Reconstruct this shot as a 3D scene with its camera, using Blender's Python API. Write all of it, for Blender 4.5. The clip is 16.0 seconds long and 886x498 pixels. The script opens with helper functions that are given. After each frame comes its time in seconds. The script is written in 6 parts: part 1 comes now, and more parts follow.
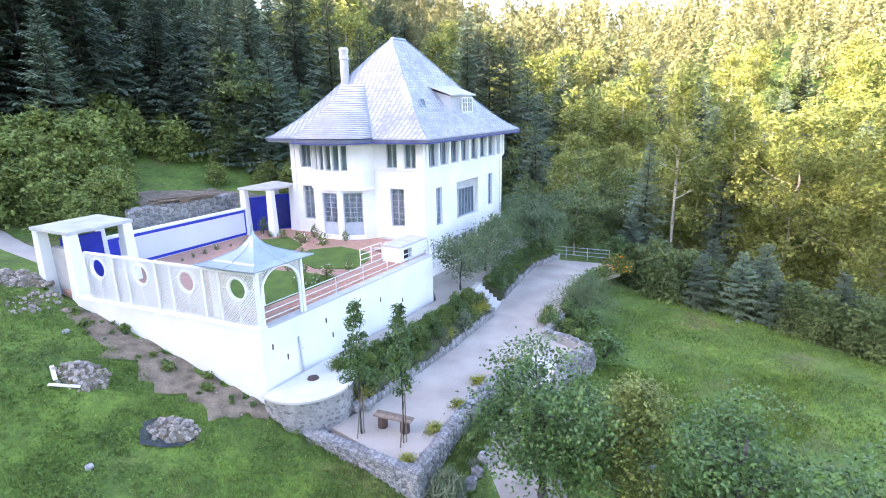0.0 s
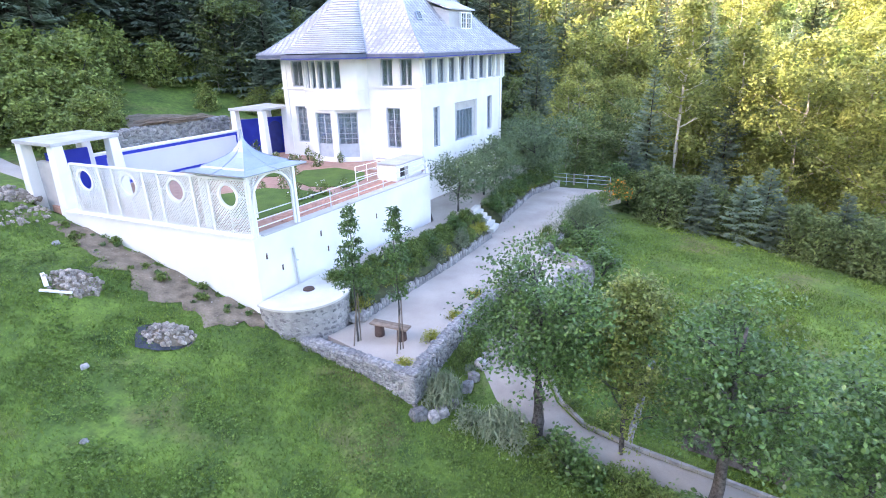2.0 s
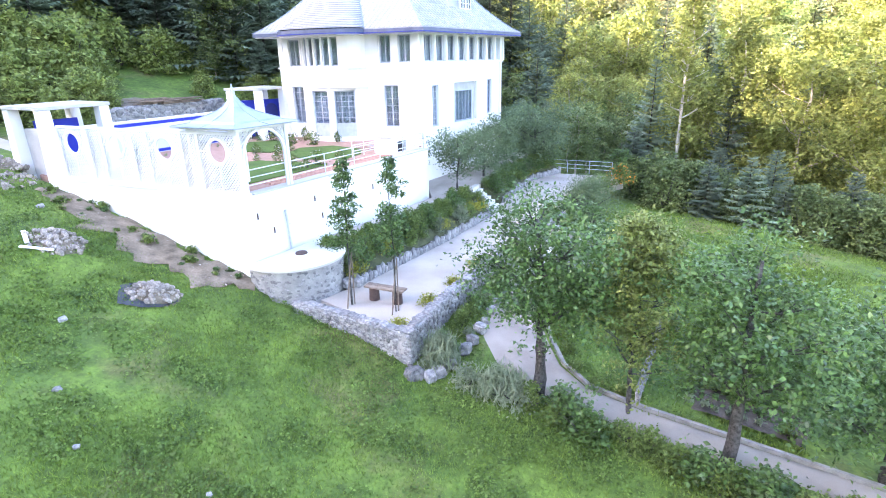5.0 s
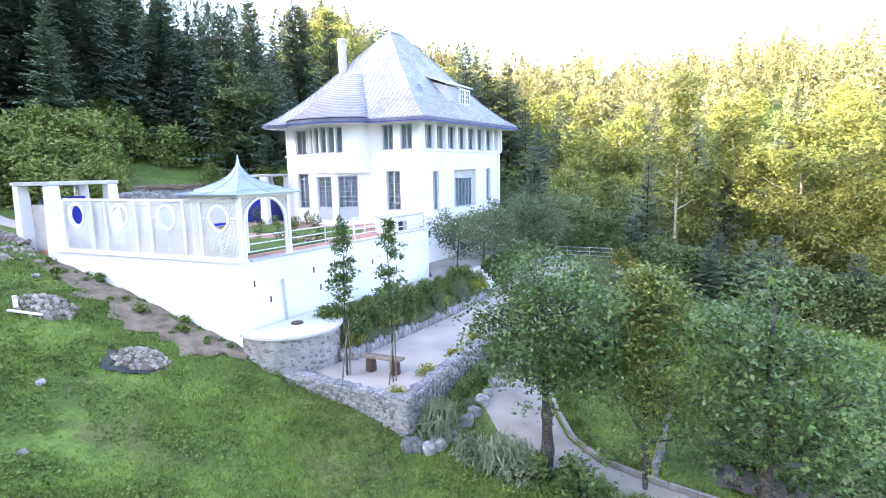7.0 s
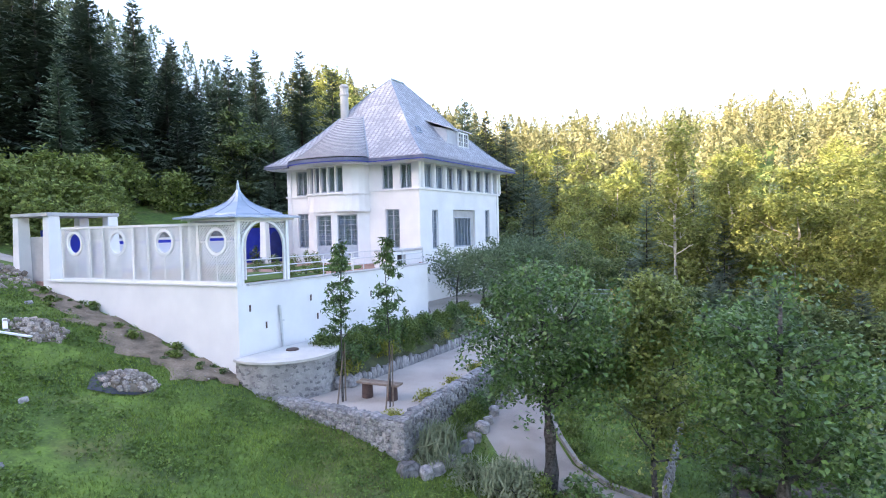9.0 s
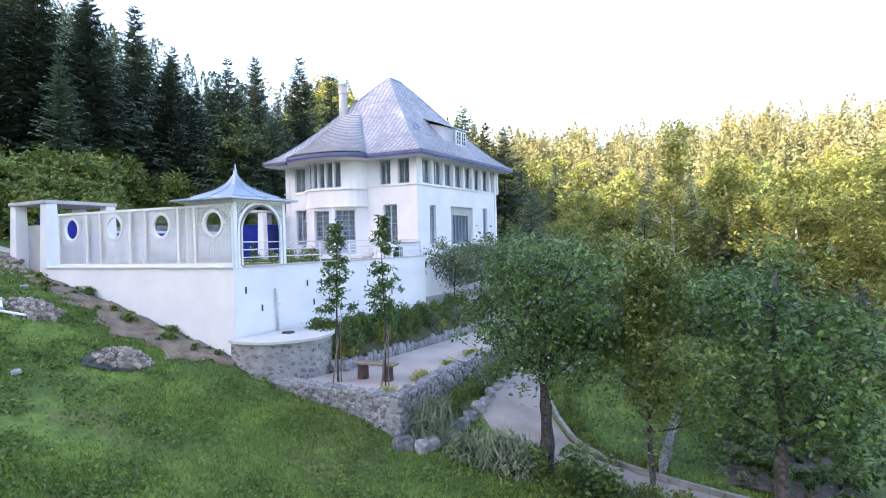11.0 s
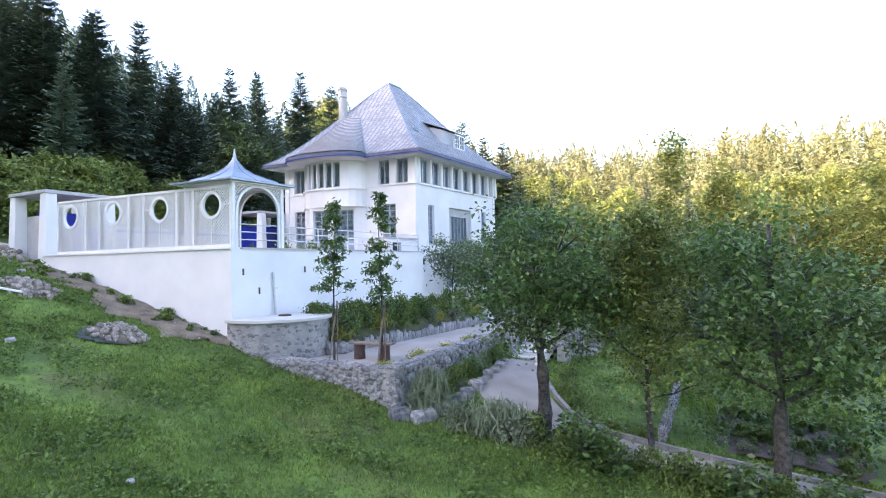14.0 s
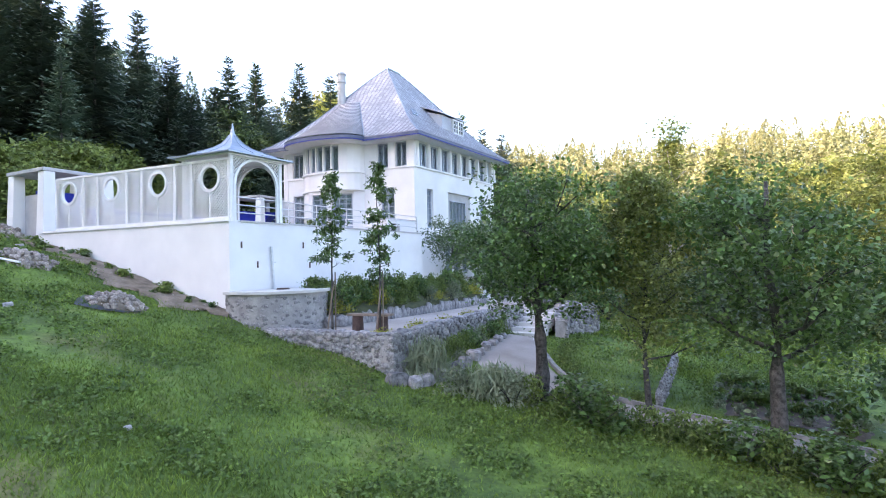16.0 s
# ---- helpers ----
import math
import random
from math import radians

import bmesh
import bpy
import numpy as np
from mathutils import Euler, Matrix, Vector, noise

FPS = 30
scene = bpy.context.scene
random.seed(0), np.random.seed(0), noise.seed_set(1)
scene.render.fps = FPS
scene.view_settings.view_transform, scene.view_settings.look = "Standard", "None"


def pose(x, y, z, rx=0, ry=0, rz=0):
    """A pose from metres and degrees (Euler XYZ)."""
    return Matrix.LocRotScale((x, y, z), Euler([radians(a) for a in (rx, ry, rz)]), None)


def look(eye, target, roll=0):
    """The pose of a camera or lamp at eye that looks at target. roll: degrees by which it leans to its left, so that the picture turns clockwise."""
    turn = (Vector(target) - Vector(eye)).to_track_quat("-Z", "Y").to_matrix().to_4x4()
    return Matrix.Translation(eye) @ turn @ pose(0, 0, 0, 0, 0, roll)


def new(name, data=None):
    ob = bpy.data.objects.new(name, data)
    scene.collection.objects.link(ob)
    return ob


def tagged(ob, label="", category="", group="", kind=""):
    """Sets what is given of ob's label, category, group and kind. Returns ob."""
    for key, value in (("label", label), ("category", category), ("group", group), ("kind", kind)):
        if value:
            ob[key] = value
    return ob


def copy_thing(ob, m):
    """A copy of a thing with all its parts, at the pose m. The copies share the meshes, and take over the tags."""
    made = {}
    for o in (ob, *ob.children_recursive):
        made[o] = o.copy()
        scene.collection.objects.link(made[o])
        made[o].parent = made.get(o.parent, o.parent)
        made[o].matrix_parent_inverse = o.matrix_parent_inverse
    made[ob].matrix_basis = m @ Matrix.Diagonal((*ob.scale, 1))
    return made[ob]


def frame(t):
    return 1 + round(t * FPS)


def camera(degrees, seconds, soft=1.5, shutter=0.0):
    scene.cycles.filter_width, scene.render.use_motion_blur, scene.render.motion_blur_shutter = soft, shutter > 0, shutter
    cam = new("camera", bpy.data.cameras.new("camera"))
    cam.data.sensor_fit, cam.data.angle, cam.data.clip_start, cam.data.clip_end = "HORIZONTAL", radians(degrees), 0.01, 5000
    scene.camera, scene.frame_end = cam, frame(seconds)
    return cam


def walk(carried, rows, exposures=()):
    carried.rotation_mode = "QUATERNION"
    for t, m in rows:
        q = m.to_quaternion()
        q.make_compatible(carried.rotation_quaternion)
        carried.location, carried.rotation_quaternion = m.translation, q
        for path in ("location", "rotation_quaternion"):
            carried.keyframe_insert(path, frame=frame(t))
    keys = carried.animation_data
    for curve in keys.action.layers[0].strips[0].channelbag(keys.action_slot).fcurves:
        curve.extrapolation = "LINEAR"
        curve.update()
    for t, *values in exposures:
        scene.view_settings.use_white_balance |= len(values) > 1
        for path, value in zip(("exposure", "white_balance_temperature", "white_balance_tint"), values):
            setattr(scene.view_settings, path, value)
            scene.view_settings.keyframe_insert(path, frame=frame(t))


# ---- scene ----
cam = camera(78.5, 16.0, 1.0)
METRES, EYE, TILT, LEAN, TURN = 10.0, 8.45, -15.2, 1.1, 0.0
ROWS = [
    (0.0, 0.0, 0.0, 0.0, 0.0, 0.0, -0.0),
    (0.5, 0.0029, 0.0114, -0.0414, -0.02, -0.36, -0.02),
    (1.0, 0.0058, 0.0215, -0.0819, -0.06, -3.15, 0.01),
    (1.5, 0.0091, 0.036, -0.1161, -0.08, -5.61, 0.04),
    (2.0, 0.0093, 0.0464, -0.1529, -0.09, -5.59, 0.04),
    (2.5, 0.0105, 0.0571, -0.189, -0.11, -5.62, 0.05),
    (3.0, 0.0131, 0.068, -0.2261, -0.11, -5.6, 0.1),
    (3.5, 0.0153, 0.0785, -0.2617, -0.09, -5.6, 0.07),
    (6.0, 0.0241, 0.1272, -0.4253, 0.07, 1.04, 0.02),
    (6.5, 0.025, 0.1333, -0.462, 0.12, 5.82, 0.01),
    (7.0, 0.0264, 0.1433, -0.4905, 0.12, 6.77, 0.01),
    (7.5, 0.0274, 0.1529, -0.5213, 0.13, 9.38, 0.04),
    (8.0, 0.0278, 0.1629, -0.5527, 0.15, 12.08, 0.07),
    (8.5, 0.0294, 0.171, -0.5861, 0.15, 13.07, 0.1),
    (9.0, 0.0318, 0.1793, -0.6167, 0.16, 13.03, 0.12),
    (9.5, 0.0342, 0.1868, -0.6456, 0.15, 13.0, 0.13),
    (10.0, 0.0372, 0.1927, -0.6732, 0.13, 13.01, 0.12),
    (12.5, 0.0483, 0.2215, -0.8035, 0.06, 17.11, 0.1),
    (13.0, 0.0489, 0.2276, -0.8261, 0.05, 17.08, 0.08),
    (13.5, 0.0495, 0.234, -0.8509, 0.04, 17.04, 0.07),
    (14.0, 0.0508, 0.24, -0.875, 0.04, 17.0, 0.09),
    (14.5, 0.0527, 0.2462, -0.8979, 0.01, 16.97, 0.1),
    (15.0, 0.0546, 0.2532, -0.9197, -0.01, 16.93, 0.08),
    (15.5, 0.056, 0.2596, -0.9403, 0.02, 16.84, 0.09),
    (16.0, 0.0556, 0.2657, -0.9608, -0.0, 16.79, 0.11),
]
walk(cam, [(t, pose(0, 0, EYE, TILT, LEAN, TURN) @ pose(METRES * x, METRES * y, METRES * z, 90 + pitch, roll, yaw)) for t, x, y, z, yaw, pitch, roll in ROWS],
     [(0.0, 3.15, 6600, 24), (3.5, 3.35, 6600, 24), (5.8, 3.75, 6600, 24), (6.5, 3.5, 6600, 24), (7.5, 3.15, 6600, 24), (9.0, 2.66, 6600, 24), (12.5, 2.64, 6600, 24), (16.0, 2.7, 6600, 24)])

# ---- world, sun ----
SUN_AZ, SUN_EL = radians(204.0), radians(17.2)   # direction towards the sun, counted from +x
world = bpy.data.worlds.new("world")
scene.world = world
world.use_nodes = True
_n = world.node_tree.nodes
sky = _n.new("ShaderNodeTexSky")
sky.sky_type, sky.sun_disc = "NISHITA", False
sky.sun_elevation, sky.sun_rotation = SUN_EL, radians(90.0) - SUN_AZ
sky.air_density, sky.dust_density, sky.ozone_density = 1.0, 1.8, 1.0
world.node_tree.links.new(sky.outputs[0], _n["Background"].inputs[0])
_n["Background"].inputs[1].default_value = 0.15
sun = new("sun", bpy.data.lights.new("sun", "SUN"))
sun.data.energy, sun.data.angle, sun.data.color = 5.0, radians(0.6), (1.0, 0.86, 0.62)
sun.matrix_world = look((0, 0, 0), (-math.cos(SUN_AZ) * math.cos(SUN_EL), -math.sin(SUN_AZ) * math.cos(SUN_EL), -math.sin(SUN_EL)))


# ---- materials ----
def mat(name, low, high, scale=3.0, rough=0.8, bump=0.2, fine=40.0, metal=0.0, spread=0.0, translucent=0.0, sheen=0.0, island=False):
    """Two-scale noise between two colours, with fine relief. spread: change from object to object."""
    m = bpy.data.materials.new(name)
    m.use_nodes = True
    nt = m.node_tree
    b = nt.nodes["Principled BSDF"]
    b.inputs["Roughness"].default_value = rough
    b.inputs["Metallic"].default_value = metal
    tc = nt.nodes.new("ShaderNodeTexCoord")
    n1, n2 = nt.nodes.new("ShaderNodeTexNoise"), nt.nodes.new("ShaderNodeTexNoise")
    n1.inputs["Scale"].default_value, n1.inputs["Detail"].default_value = scale, 5
    n2.inputs["Scale"].default_value, n2.inputs["Detail"].default_value = fine, 3
    add = nt.nodes.new("ShaderNodeMath")
    add.operation = "MULTIPLY_ADD"
    add.inputs[1].default_value = 0.45
    ramp = nt.nodes.new("ShaderNodeMapRange")
    ramp.inputs[1].default_value, ramp.inputs[2].default_value = 0.5, 0.95
    mix = nt.nodes.new("ShaderNodeMix")
    mix.data_type = "RGBA"
    mix.inputs[6].default_value, mix.inputs[7].default_value = (*low, 1), (*high, 1)
    for n in (n1, n2):
        nt.links.new(tc.outputs["Object"], n.inputs["Vector"])
    nt.links.new(n2.outputs[0], add.inputs[0])
    nt.links.new(n1.outputs[0], add.inputs[2])
    nt.links.new(add.outputs[0], ramp.inputs[0])
    nt.links.new(ramp.outputs[0], mix.inputs[0])
    colour = mix.outputs[2]
    if spread:
        if island:
            src = nt.nodes.new("ShaderNodeNewGeometry").outputs["Random Per Island"]
        else:
            src = nt.nodes.new("ShaderNodeObjectInfo").outputs["Random"]
        hsv = nt.nodes.new("ShaderNodeHueSaturation")
        mr = nt.nodes.new("ShaderNodeMapRange")
        mr.inputs[3].default_value, mr.inputs[4].default_value = 1 - spread, 1 + spread
        nt.links.new(src, mr.inputs[0])
        nt.links.new(mr.outputs[0], hsv.inputs["Value"])
        nt.links.new(colour, hsv.inputs["Color"])
        colour = hsv.outputs[0]
    nt.links.new(colour, b.inputs["Base Color"])
    if bump:
        bp = nt.nodes.new("ShaderNodeBump")
        bp.inputs["Strength"].default_value, bp.inputs["Distance"].default_value = bump, 0.02
        nt.links.new(n2.outputs[0], bp.inputs["Height"])
        nt.links.new(bp.outputs[0], b.inputs["Normal"])
    if translucent:
        tr, ms = nt.nodes.new("ShaderNodeBsdfTranslucent"), nt.nodes.new("ShaderNodeMixShader")
        ms.inputs[0].default_value = translucent
        nt.links.new(colour, tr.inputs[0])
        nt.links.new(b.outputs[0], ms.inputs[1])
        nt.links.new(tr.outputs[0], ms.inputs[2])
        nt.links.new(ms.outputs[0], nt.nodes["Material Output"].inputs[0])
    return m


def glass_mat():
    m = bpy.data.materials.new("window_glass")
    m.use_nodes = True
    nt = m.node_tree
    gl, tr, ms = nt.nodes.new("ShaderNodeBsdfGlossy"), nt.nodes.new("ShaderNodeBsdfTransparent"), nt.nodes.new("ShaderNodeMixShader")
    gl.inputs["Roughness"].default_value = 0.02
    tr.inputs[0].default_value = (0.86, 0.91, 0.94, 1)
    ms.inputs[0].default_value = 0.09
    nt.links.new(tr.outputs[0], ms.inputs[1])
    nt.links.new(gl.outputs[0], ms.inputs[2])
    nt.links.new(ms.outputs[0], nt.nodes["Material Output"].inputs[0])
    return m


M_STUCCO = mat("white_render", (0.70, 0.70, 0.71), (0.80, 0.80, 0.80), 0.8, 0.9, 0.15, 60)
M_PIER = mat("grey_concrete", (0.38, 0.38, 0.39), (0.5, 0.5, 0.5), 1.5, 0.9, 0.2, 30)
M_PAINT = mat("white_paint", (0.71, 0.71, 0.72), (0.8, 0.8, 0.8), 4, 0.55, 0.05, 50)
M_BLUE = mat("ultramarine_paint", (0.01, 0.025, 0.36), (0.015, 0.04, 0.46), 1.5, 0.7, 0.05, 40)
M_PALE = mat("pale_lilac_render", (0.56, 0.58, 0.68), (0.62, 0.64, 0.72), 0.7, 0.9, 0.08, 40)
M_SLATE = mat("grey_slate", (0.33, 0.34, 0.38), (0.48, 0.49, 0.53), 0.7, 0.5, 0.15, 30, spread=0.2, island=True)
M_UNDER = mat("dark_slate_joint", (0.26, 0.26, 0.29), (0.33, 0.33, 0.36), 2, 0.7, 0.1, 30)
M_LEAD = mat("blue_grey_zinc", (0.24, 0.29, 0.36), (0.34, 0.4, 0.48), 1.2, 0.38, 0.04, 20, metal=0.35)
M_EAVEBLUE = mat("deep_blue_eaves_paint", (0.02, 0.03, 0.2), (0.03, 0.045, 0.28), 2, 0.6, 0.03, 30)
M_COURSE = mat("dark_course_edge", (0.24, 0.24, 0.27), (0.31, 0.31, 0.34), 2, 0.8, 0.1, 30)
M_FASCIA = mat("dark_blue_grey_fascia", (0.075, 0.09, 0.145), (0.13, 0.15, 0.21), 2, 0.6, 0.05, 30)
M_GRASS = mat("mown_grass", (0.046, 0.092, 0.014), (0.135, 0.215, 0.03), 0.5, 0.9, 1.0, 11)
M_SOIL = mat("dry_soil", (0.10, 0.08, 0.055), (0.26, 0.21, 0.16), 2.2, 0.95, 0.8, 14)
M_BEDSOIL = mat("dark_garden_soil", (0.045, 0.036, 0.03), (0.14, 0.115, 0.095), 3, 0.95, 0.9, 14)
M_GRAVEL = mat("pale_gravel", (0.31, 0.275, 0.245), (0.45, 0.405, 0.365), 0.6, 0.95, 0.6, 40)
M_DARKSTONE = mat("dark_lichen_stone", (0.06, 0.06, 0.065), (0.2, 0.2, 0.2), 5, 0.9, 0.7, 16)
M_STONE = mat("grey_fieldstone", (0.13, 0.13, 0.14), (0.38, 0.37, 0.37), 2.5, 0.9, 0.6, 18, spread=0.28)
M_MORTAR = mat("lime_mortar", (0.24, 0.235, 0.235), (0.4, 0.39, 0.385), 3, 0.95, 0.5, 25)
M_BRICK = mat("red_clay_paver", (0.36, 0.17, 0.12), (0.5, 0.27, 0.2), 2, 0.85, 0.2, 40, spread=0.2)
M_JOINT = mat("paver_joint", (0.34, 0.19, 0.145), (0.44, 0.27, 0.215), 3, 0.95, 0.3, 40)
M_BARK = mat("grey_bark", (0.014, 0.012, 0.011), (0.12, 0.115, 0.112), 9, 0.95, 1.0, 26)
M_PALEBARK = mat("pale_bark", (0.25, 0.22, 0.19), (0.45, 0.41, 0.36), 3, 0.95, 0.6, 12)
M_WOOD = mat("weathered_wood", (0.13, 0.095, 0.07), (0.26, 0.2, 0.16), 4, 0.85, 0.5, 30, spread=0.2)
M_STUMP = mat("dark_timber", (0.05, 0.03, 0.028), (0.11, 0.07, 0.06), 4, 0.85, 0.5, 25)
M_SPRUCE = mat("spruce_needles", (0.06, 0.10, 0.068), (0.15, 0.20, 0.13), 0.35, 0.7, 0, 5, spread=0.4, translucent=0.15)
M_LEAF = mat("linden_leaves", (0.044, 0.1, 0.03), (0.15, 0.25, 0.066), 1.2, 0.34, 0, 8, spread=0.42, translucent=0.3, island=True)
# Darker counterpart of GOLDEN: the shade of the woods is in the colour.
M_LEAFDARK = mat("woodland_leaves_shade_tint", (0.07, 0.115, 0.04), (0.19, 0.245, 0.08), 0.5, 0.6, 0, 4, spread=0.42, translucent=0.3, island=True)
M_LEAFPALE = mat("silvery_leaves", (0.09, 0.145, 0.07), (0.18, 0.245, 0.125), 1.0, 0.6, 0, 6, spread=0.25, translucent=0.25, island=True)
M_YELLOW = mat("yellow_green_sedum", (0.2, 0.22, 0.03), (0.38, 0.37, 0.06), 4, 0.8, 0.3, 30, translucent=0.2)
M_ORANGE = mat("orange_petals", (0.6, 0.16, 0.01), (0.75, 0.32, 0.02), 6, 0.6, 0, 20)
M_WHITEFLOWER = mat("white_petals", (0.75, 0.72, 0.72), (0.85, 0.8, 0.82), 6, 0.6, 0, 20)
M_STEEL = mat("galvanised_steel", (0.55, 0.57, 0.6), (0.68, 0.7, 0.72), 6, 0.45, 0.02, 40, metal=0.6)
M_RAIL = mat("blue_grey_painted_steel", (0.26, 0.32, 0.37), (0.36, 0.42, 0.47), 5, 0.5, 0.02, 40)
M_CURTAIN = mat("pale_curtain", (0.34, 0.38, 0.46), (0.5, 0.54, 0.6), 3, 0.9, 0.1, 20)
M_DARK = mat("dark_shade_panel", (0.015, 0.015, 0.02), (0.03, 0.03, 0.035), 4, 0.8, 0, 20)
M_FABRIC = mat("black_liner", (0.02, 0.025, 0.035), (0.05, 0.055, 0.07), 4, 0.5, 0.1, 20)
M_BOARDRED = mat("worn_red_board", (0.4, 0.16, 0.12), (0.6, 0.5, 0.47), 5, 0.8, 0.2, 30)
M_GLASS = glass_mat()


# ---- mesh helpers ----
def link(name, verts, faces, material, parent=None, label="", smooth=False):
    """One mesh object out of vertices and faces, under a thing or a part."""
    me = bpy.data.meshes.new(name)
    me.from_pydata([tuple(map(float, v)) for v in verts], [], faces)
    me.validate()
    if smooth:
        me.shade_smooth()
    me.materials.append(material)
    ob = new(name, me)
    if parent:
        ob.parent = parent
    if label:
        ob["label"] = label
    return ob


def quick(name, verts, loops, material, parent=None, kind=""):
    """A big mesh of equal faces, from arrays: verts n x 3, loops m x k."""
    me = bpy.data.meshes.new(name)
    n, (m, k) = len(verts), loops.shape
    me.vertices.add(n)
    me.vertices.foreach_set("co", np.asarray(verts, np.float32).ravel())
    me.loops.add(m * k)
    me.loops.foreach_set("vertex_index", loops.astype(np.int32).ravel())
    me.polygons.add(m)
    me.polygons.foreach_set("loop_start", np.arange(0, m * k, k, dtype=np.int32))
    me.update(calc_edges=True)
    me.materials.append(material)
    ob = new(name, me)
    if parent:
        ob.parent = parent
    if kind:
        ob["kind"] = kind
    return ob


def part(name, bm, material, parent=None, label="", smooth=False):
    me = bpy.data.meshes.new(name)
    bmesh.ops.recalc_face_normals(bm, faces=bm.faces)
    bm.to_mesh(me)
    bm.free()
    if smooth:
        me.shade_smooth()
    me.materials.append(material)
    ob = new(name, me)
    if parent:
        ob.parent = parent
    if label:
        ob["label"] = label
    return ob


def empty(name, place=(0, 0, 0), label="", category="", group="", kind="", turn=0.0):
    ob = new(name)
    ob.empty_display_size = 0.2
    ob.matrix_basis = pose(*place, 0, 0, turn)
    return tagged(ob, label, category, group, kind)


def box(bm, c, size, turn=0.0, bevel=0.0, m=None):
    """A box centred at c, turned about z by degrees."""
    mm = (m or Matrix.Identity(4)) @ pose(*c, 0, 0, turn) @ Matrix.Diagonal((*size, 1))
    made = bmesh.ops.create_cube(bm, size=1, matrix=mm)
    if bevel:
        edges = list({e for v in made["verts"] for e in v.link_edges})
        bmesh.ops.bevel(bm, geom=edges, offset=bevel, segments=1, affect="EDGES")


def bar(bm, a, b, r, n=6, r2=None):
    """A round bar from a to b."""
    a, b = Vector(a), Vector(b)
    d = b - a
    mm = Matrix.Translation((a + b) / 2) @ d.to_track_quat("Z", "Y").to_matrix().to_4x4()
    bmesh.ops.create_cone(bm, cap_ends=True, segments=n, radius1=r, radius2=r if r2 is None else r2, depth=d.length, matrix=mm)


def prism(bm, poly, z0, z1):
    """An upright prism over a plan polygon."""
    lo = [bm.verts.new((x, y, z0)) for x, y in poly]
    hi = [bm.verts.new((x, y, z1)) for x, y in poly]
    bm.faces.new(lo[::-1]), bm.faces.new(hi)
    for i in range(len(poly)):
        j = (i + 1) % len(poly)
        bm.faces.new((lo[i], lo[j], hi[j], hi[i]))


def wall_panel(bm, p, q, z0, z1, thick, holes=()):
    """An upright wall from p to q (plan), its outer face on that line, its inside to the left of it, with holes (s0, s1, z0, z1) through it."""
    p, q = Vector(p), Vector(q)
    d = (q - p).normalized()
    n = Vector((-d.y, d.x))
    length = (q - p).length
    ss = sorted({0.0, length, *[h[0] for h in holes], *[h[1] for h in holes]})
    zz = sorted({z0, z1, *[h[2] for h in holes], *[h[3] for h in holes]})
    for s0, s1 in zip(ss, ss[1:]):
        run = None
        for za, zb in [*zip(zz, zz[1:]), (None, None)]:
            solid = za is not None and not any(h[0] - 1e-4 < s0 < h[1] - 1e-4 and h[2] - 1e-4 < za < h[3] - 1e-4 for h in holes)
            if solid:
                run = (run[0], zb) if run else (za, zb)
            elif run:
                a, b = p + d * s0, p + d * s1
                prism(bm, [a, b, b + n * thick, a + n * thick], *run)
                run = None


def inside(px, py, poly):
    """Which of the points lie in the polygon."""
    hit = np.zeros(px.shape, bool)
    for (x0, y0), (x1, y1) in zip(poly, poly[1:] + poly[:1]):
        cross = ((y0 > py) != (y1 > py)) & (px < (x1 - x0) * (py - y0) / (y1 - y0 + 1e-12) + x0)
        hit ^= cross
    return hit


# ---- plan ----
U, V = Vector((0.533, 0.846)), Vector((-0.915, 0.403))     # along the garden front, and along the entrance front
NU, NV = Vector((0.846, -0.533)), Vector((-0.403, -0.915))  # their outward normals
TC, TL, TR = Vector((-7.1, 19.05)), Vector((-16.85, 23.25)), Vector((-0.75, 29.3))  # terrace corners
H0 = Vector((-1.25, 32.75))   # house corner between its two fronts
LU, LV = 10.6, 9.9
H1, H2 = H0 + U * LU, H0 + V * LV
H3 = H1 + V * LV
PATH, WALK, TOP = -3.72, -2.45, 0.13

TERRACE = [tuple(TC), tuple(TR), tuple(H0 + U * 1.0), tuple(H2 + U * 2.0), (-14.5, 37.5), (-19.6, 29.2), (-19.6, 24.6), tuple(TL)]
PLATFORM = [(-6.6, 18.6), (-4.8, 17.6), (-1.15, 15.45), (0.2, 18.6), (1.9, 21.6), (3.9, 23.8), (5.3, 23.5), (7.0, 24.2), (5.6, 26.6), (7.2, 29.0), (10.2, 34.5), (13.4, 38.9), (9.0, 41.2), (5.8, 44.5), (1.0, 46.5), (-1.0, 33.0), (-0.8, 29.4)]
COEF = [-4.013, 1.622, -0.725, -0.121, 0.297, -3.073, -0.766, -0.925, -0.088, 1.761, -0.537, -0.06, -0.129, 0.359, -0.394]


def smooth(a, b, x):
    t = np.clip((x - a) / (b - a), 0, 1)
    return t * t * (3 - 2 * t)


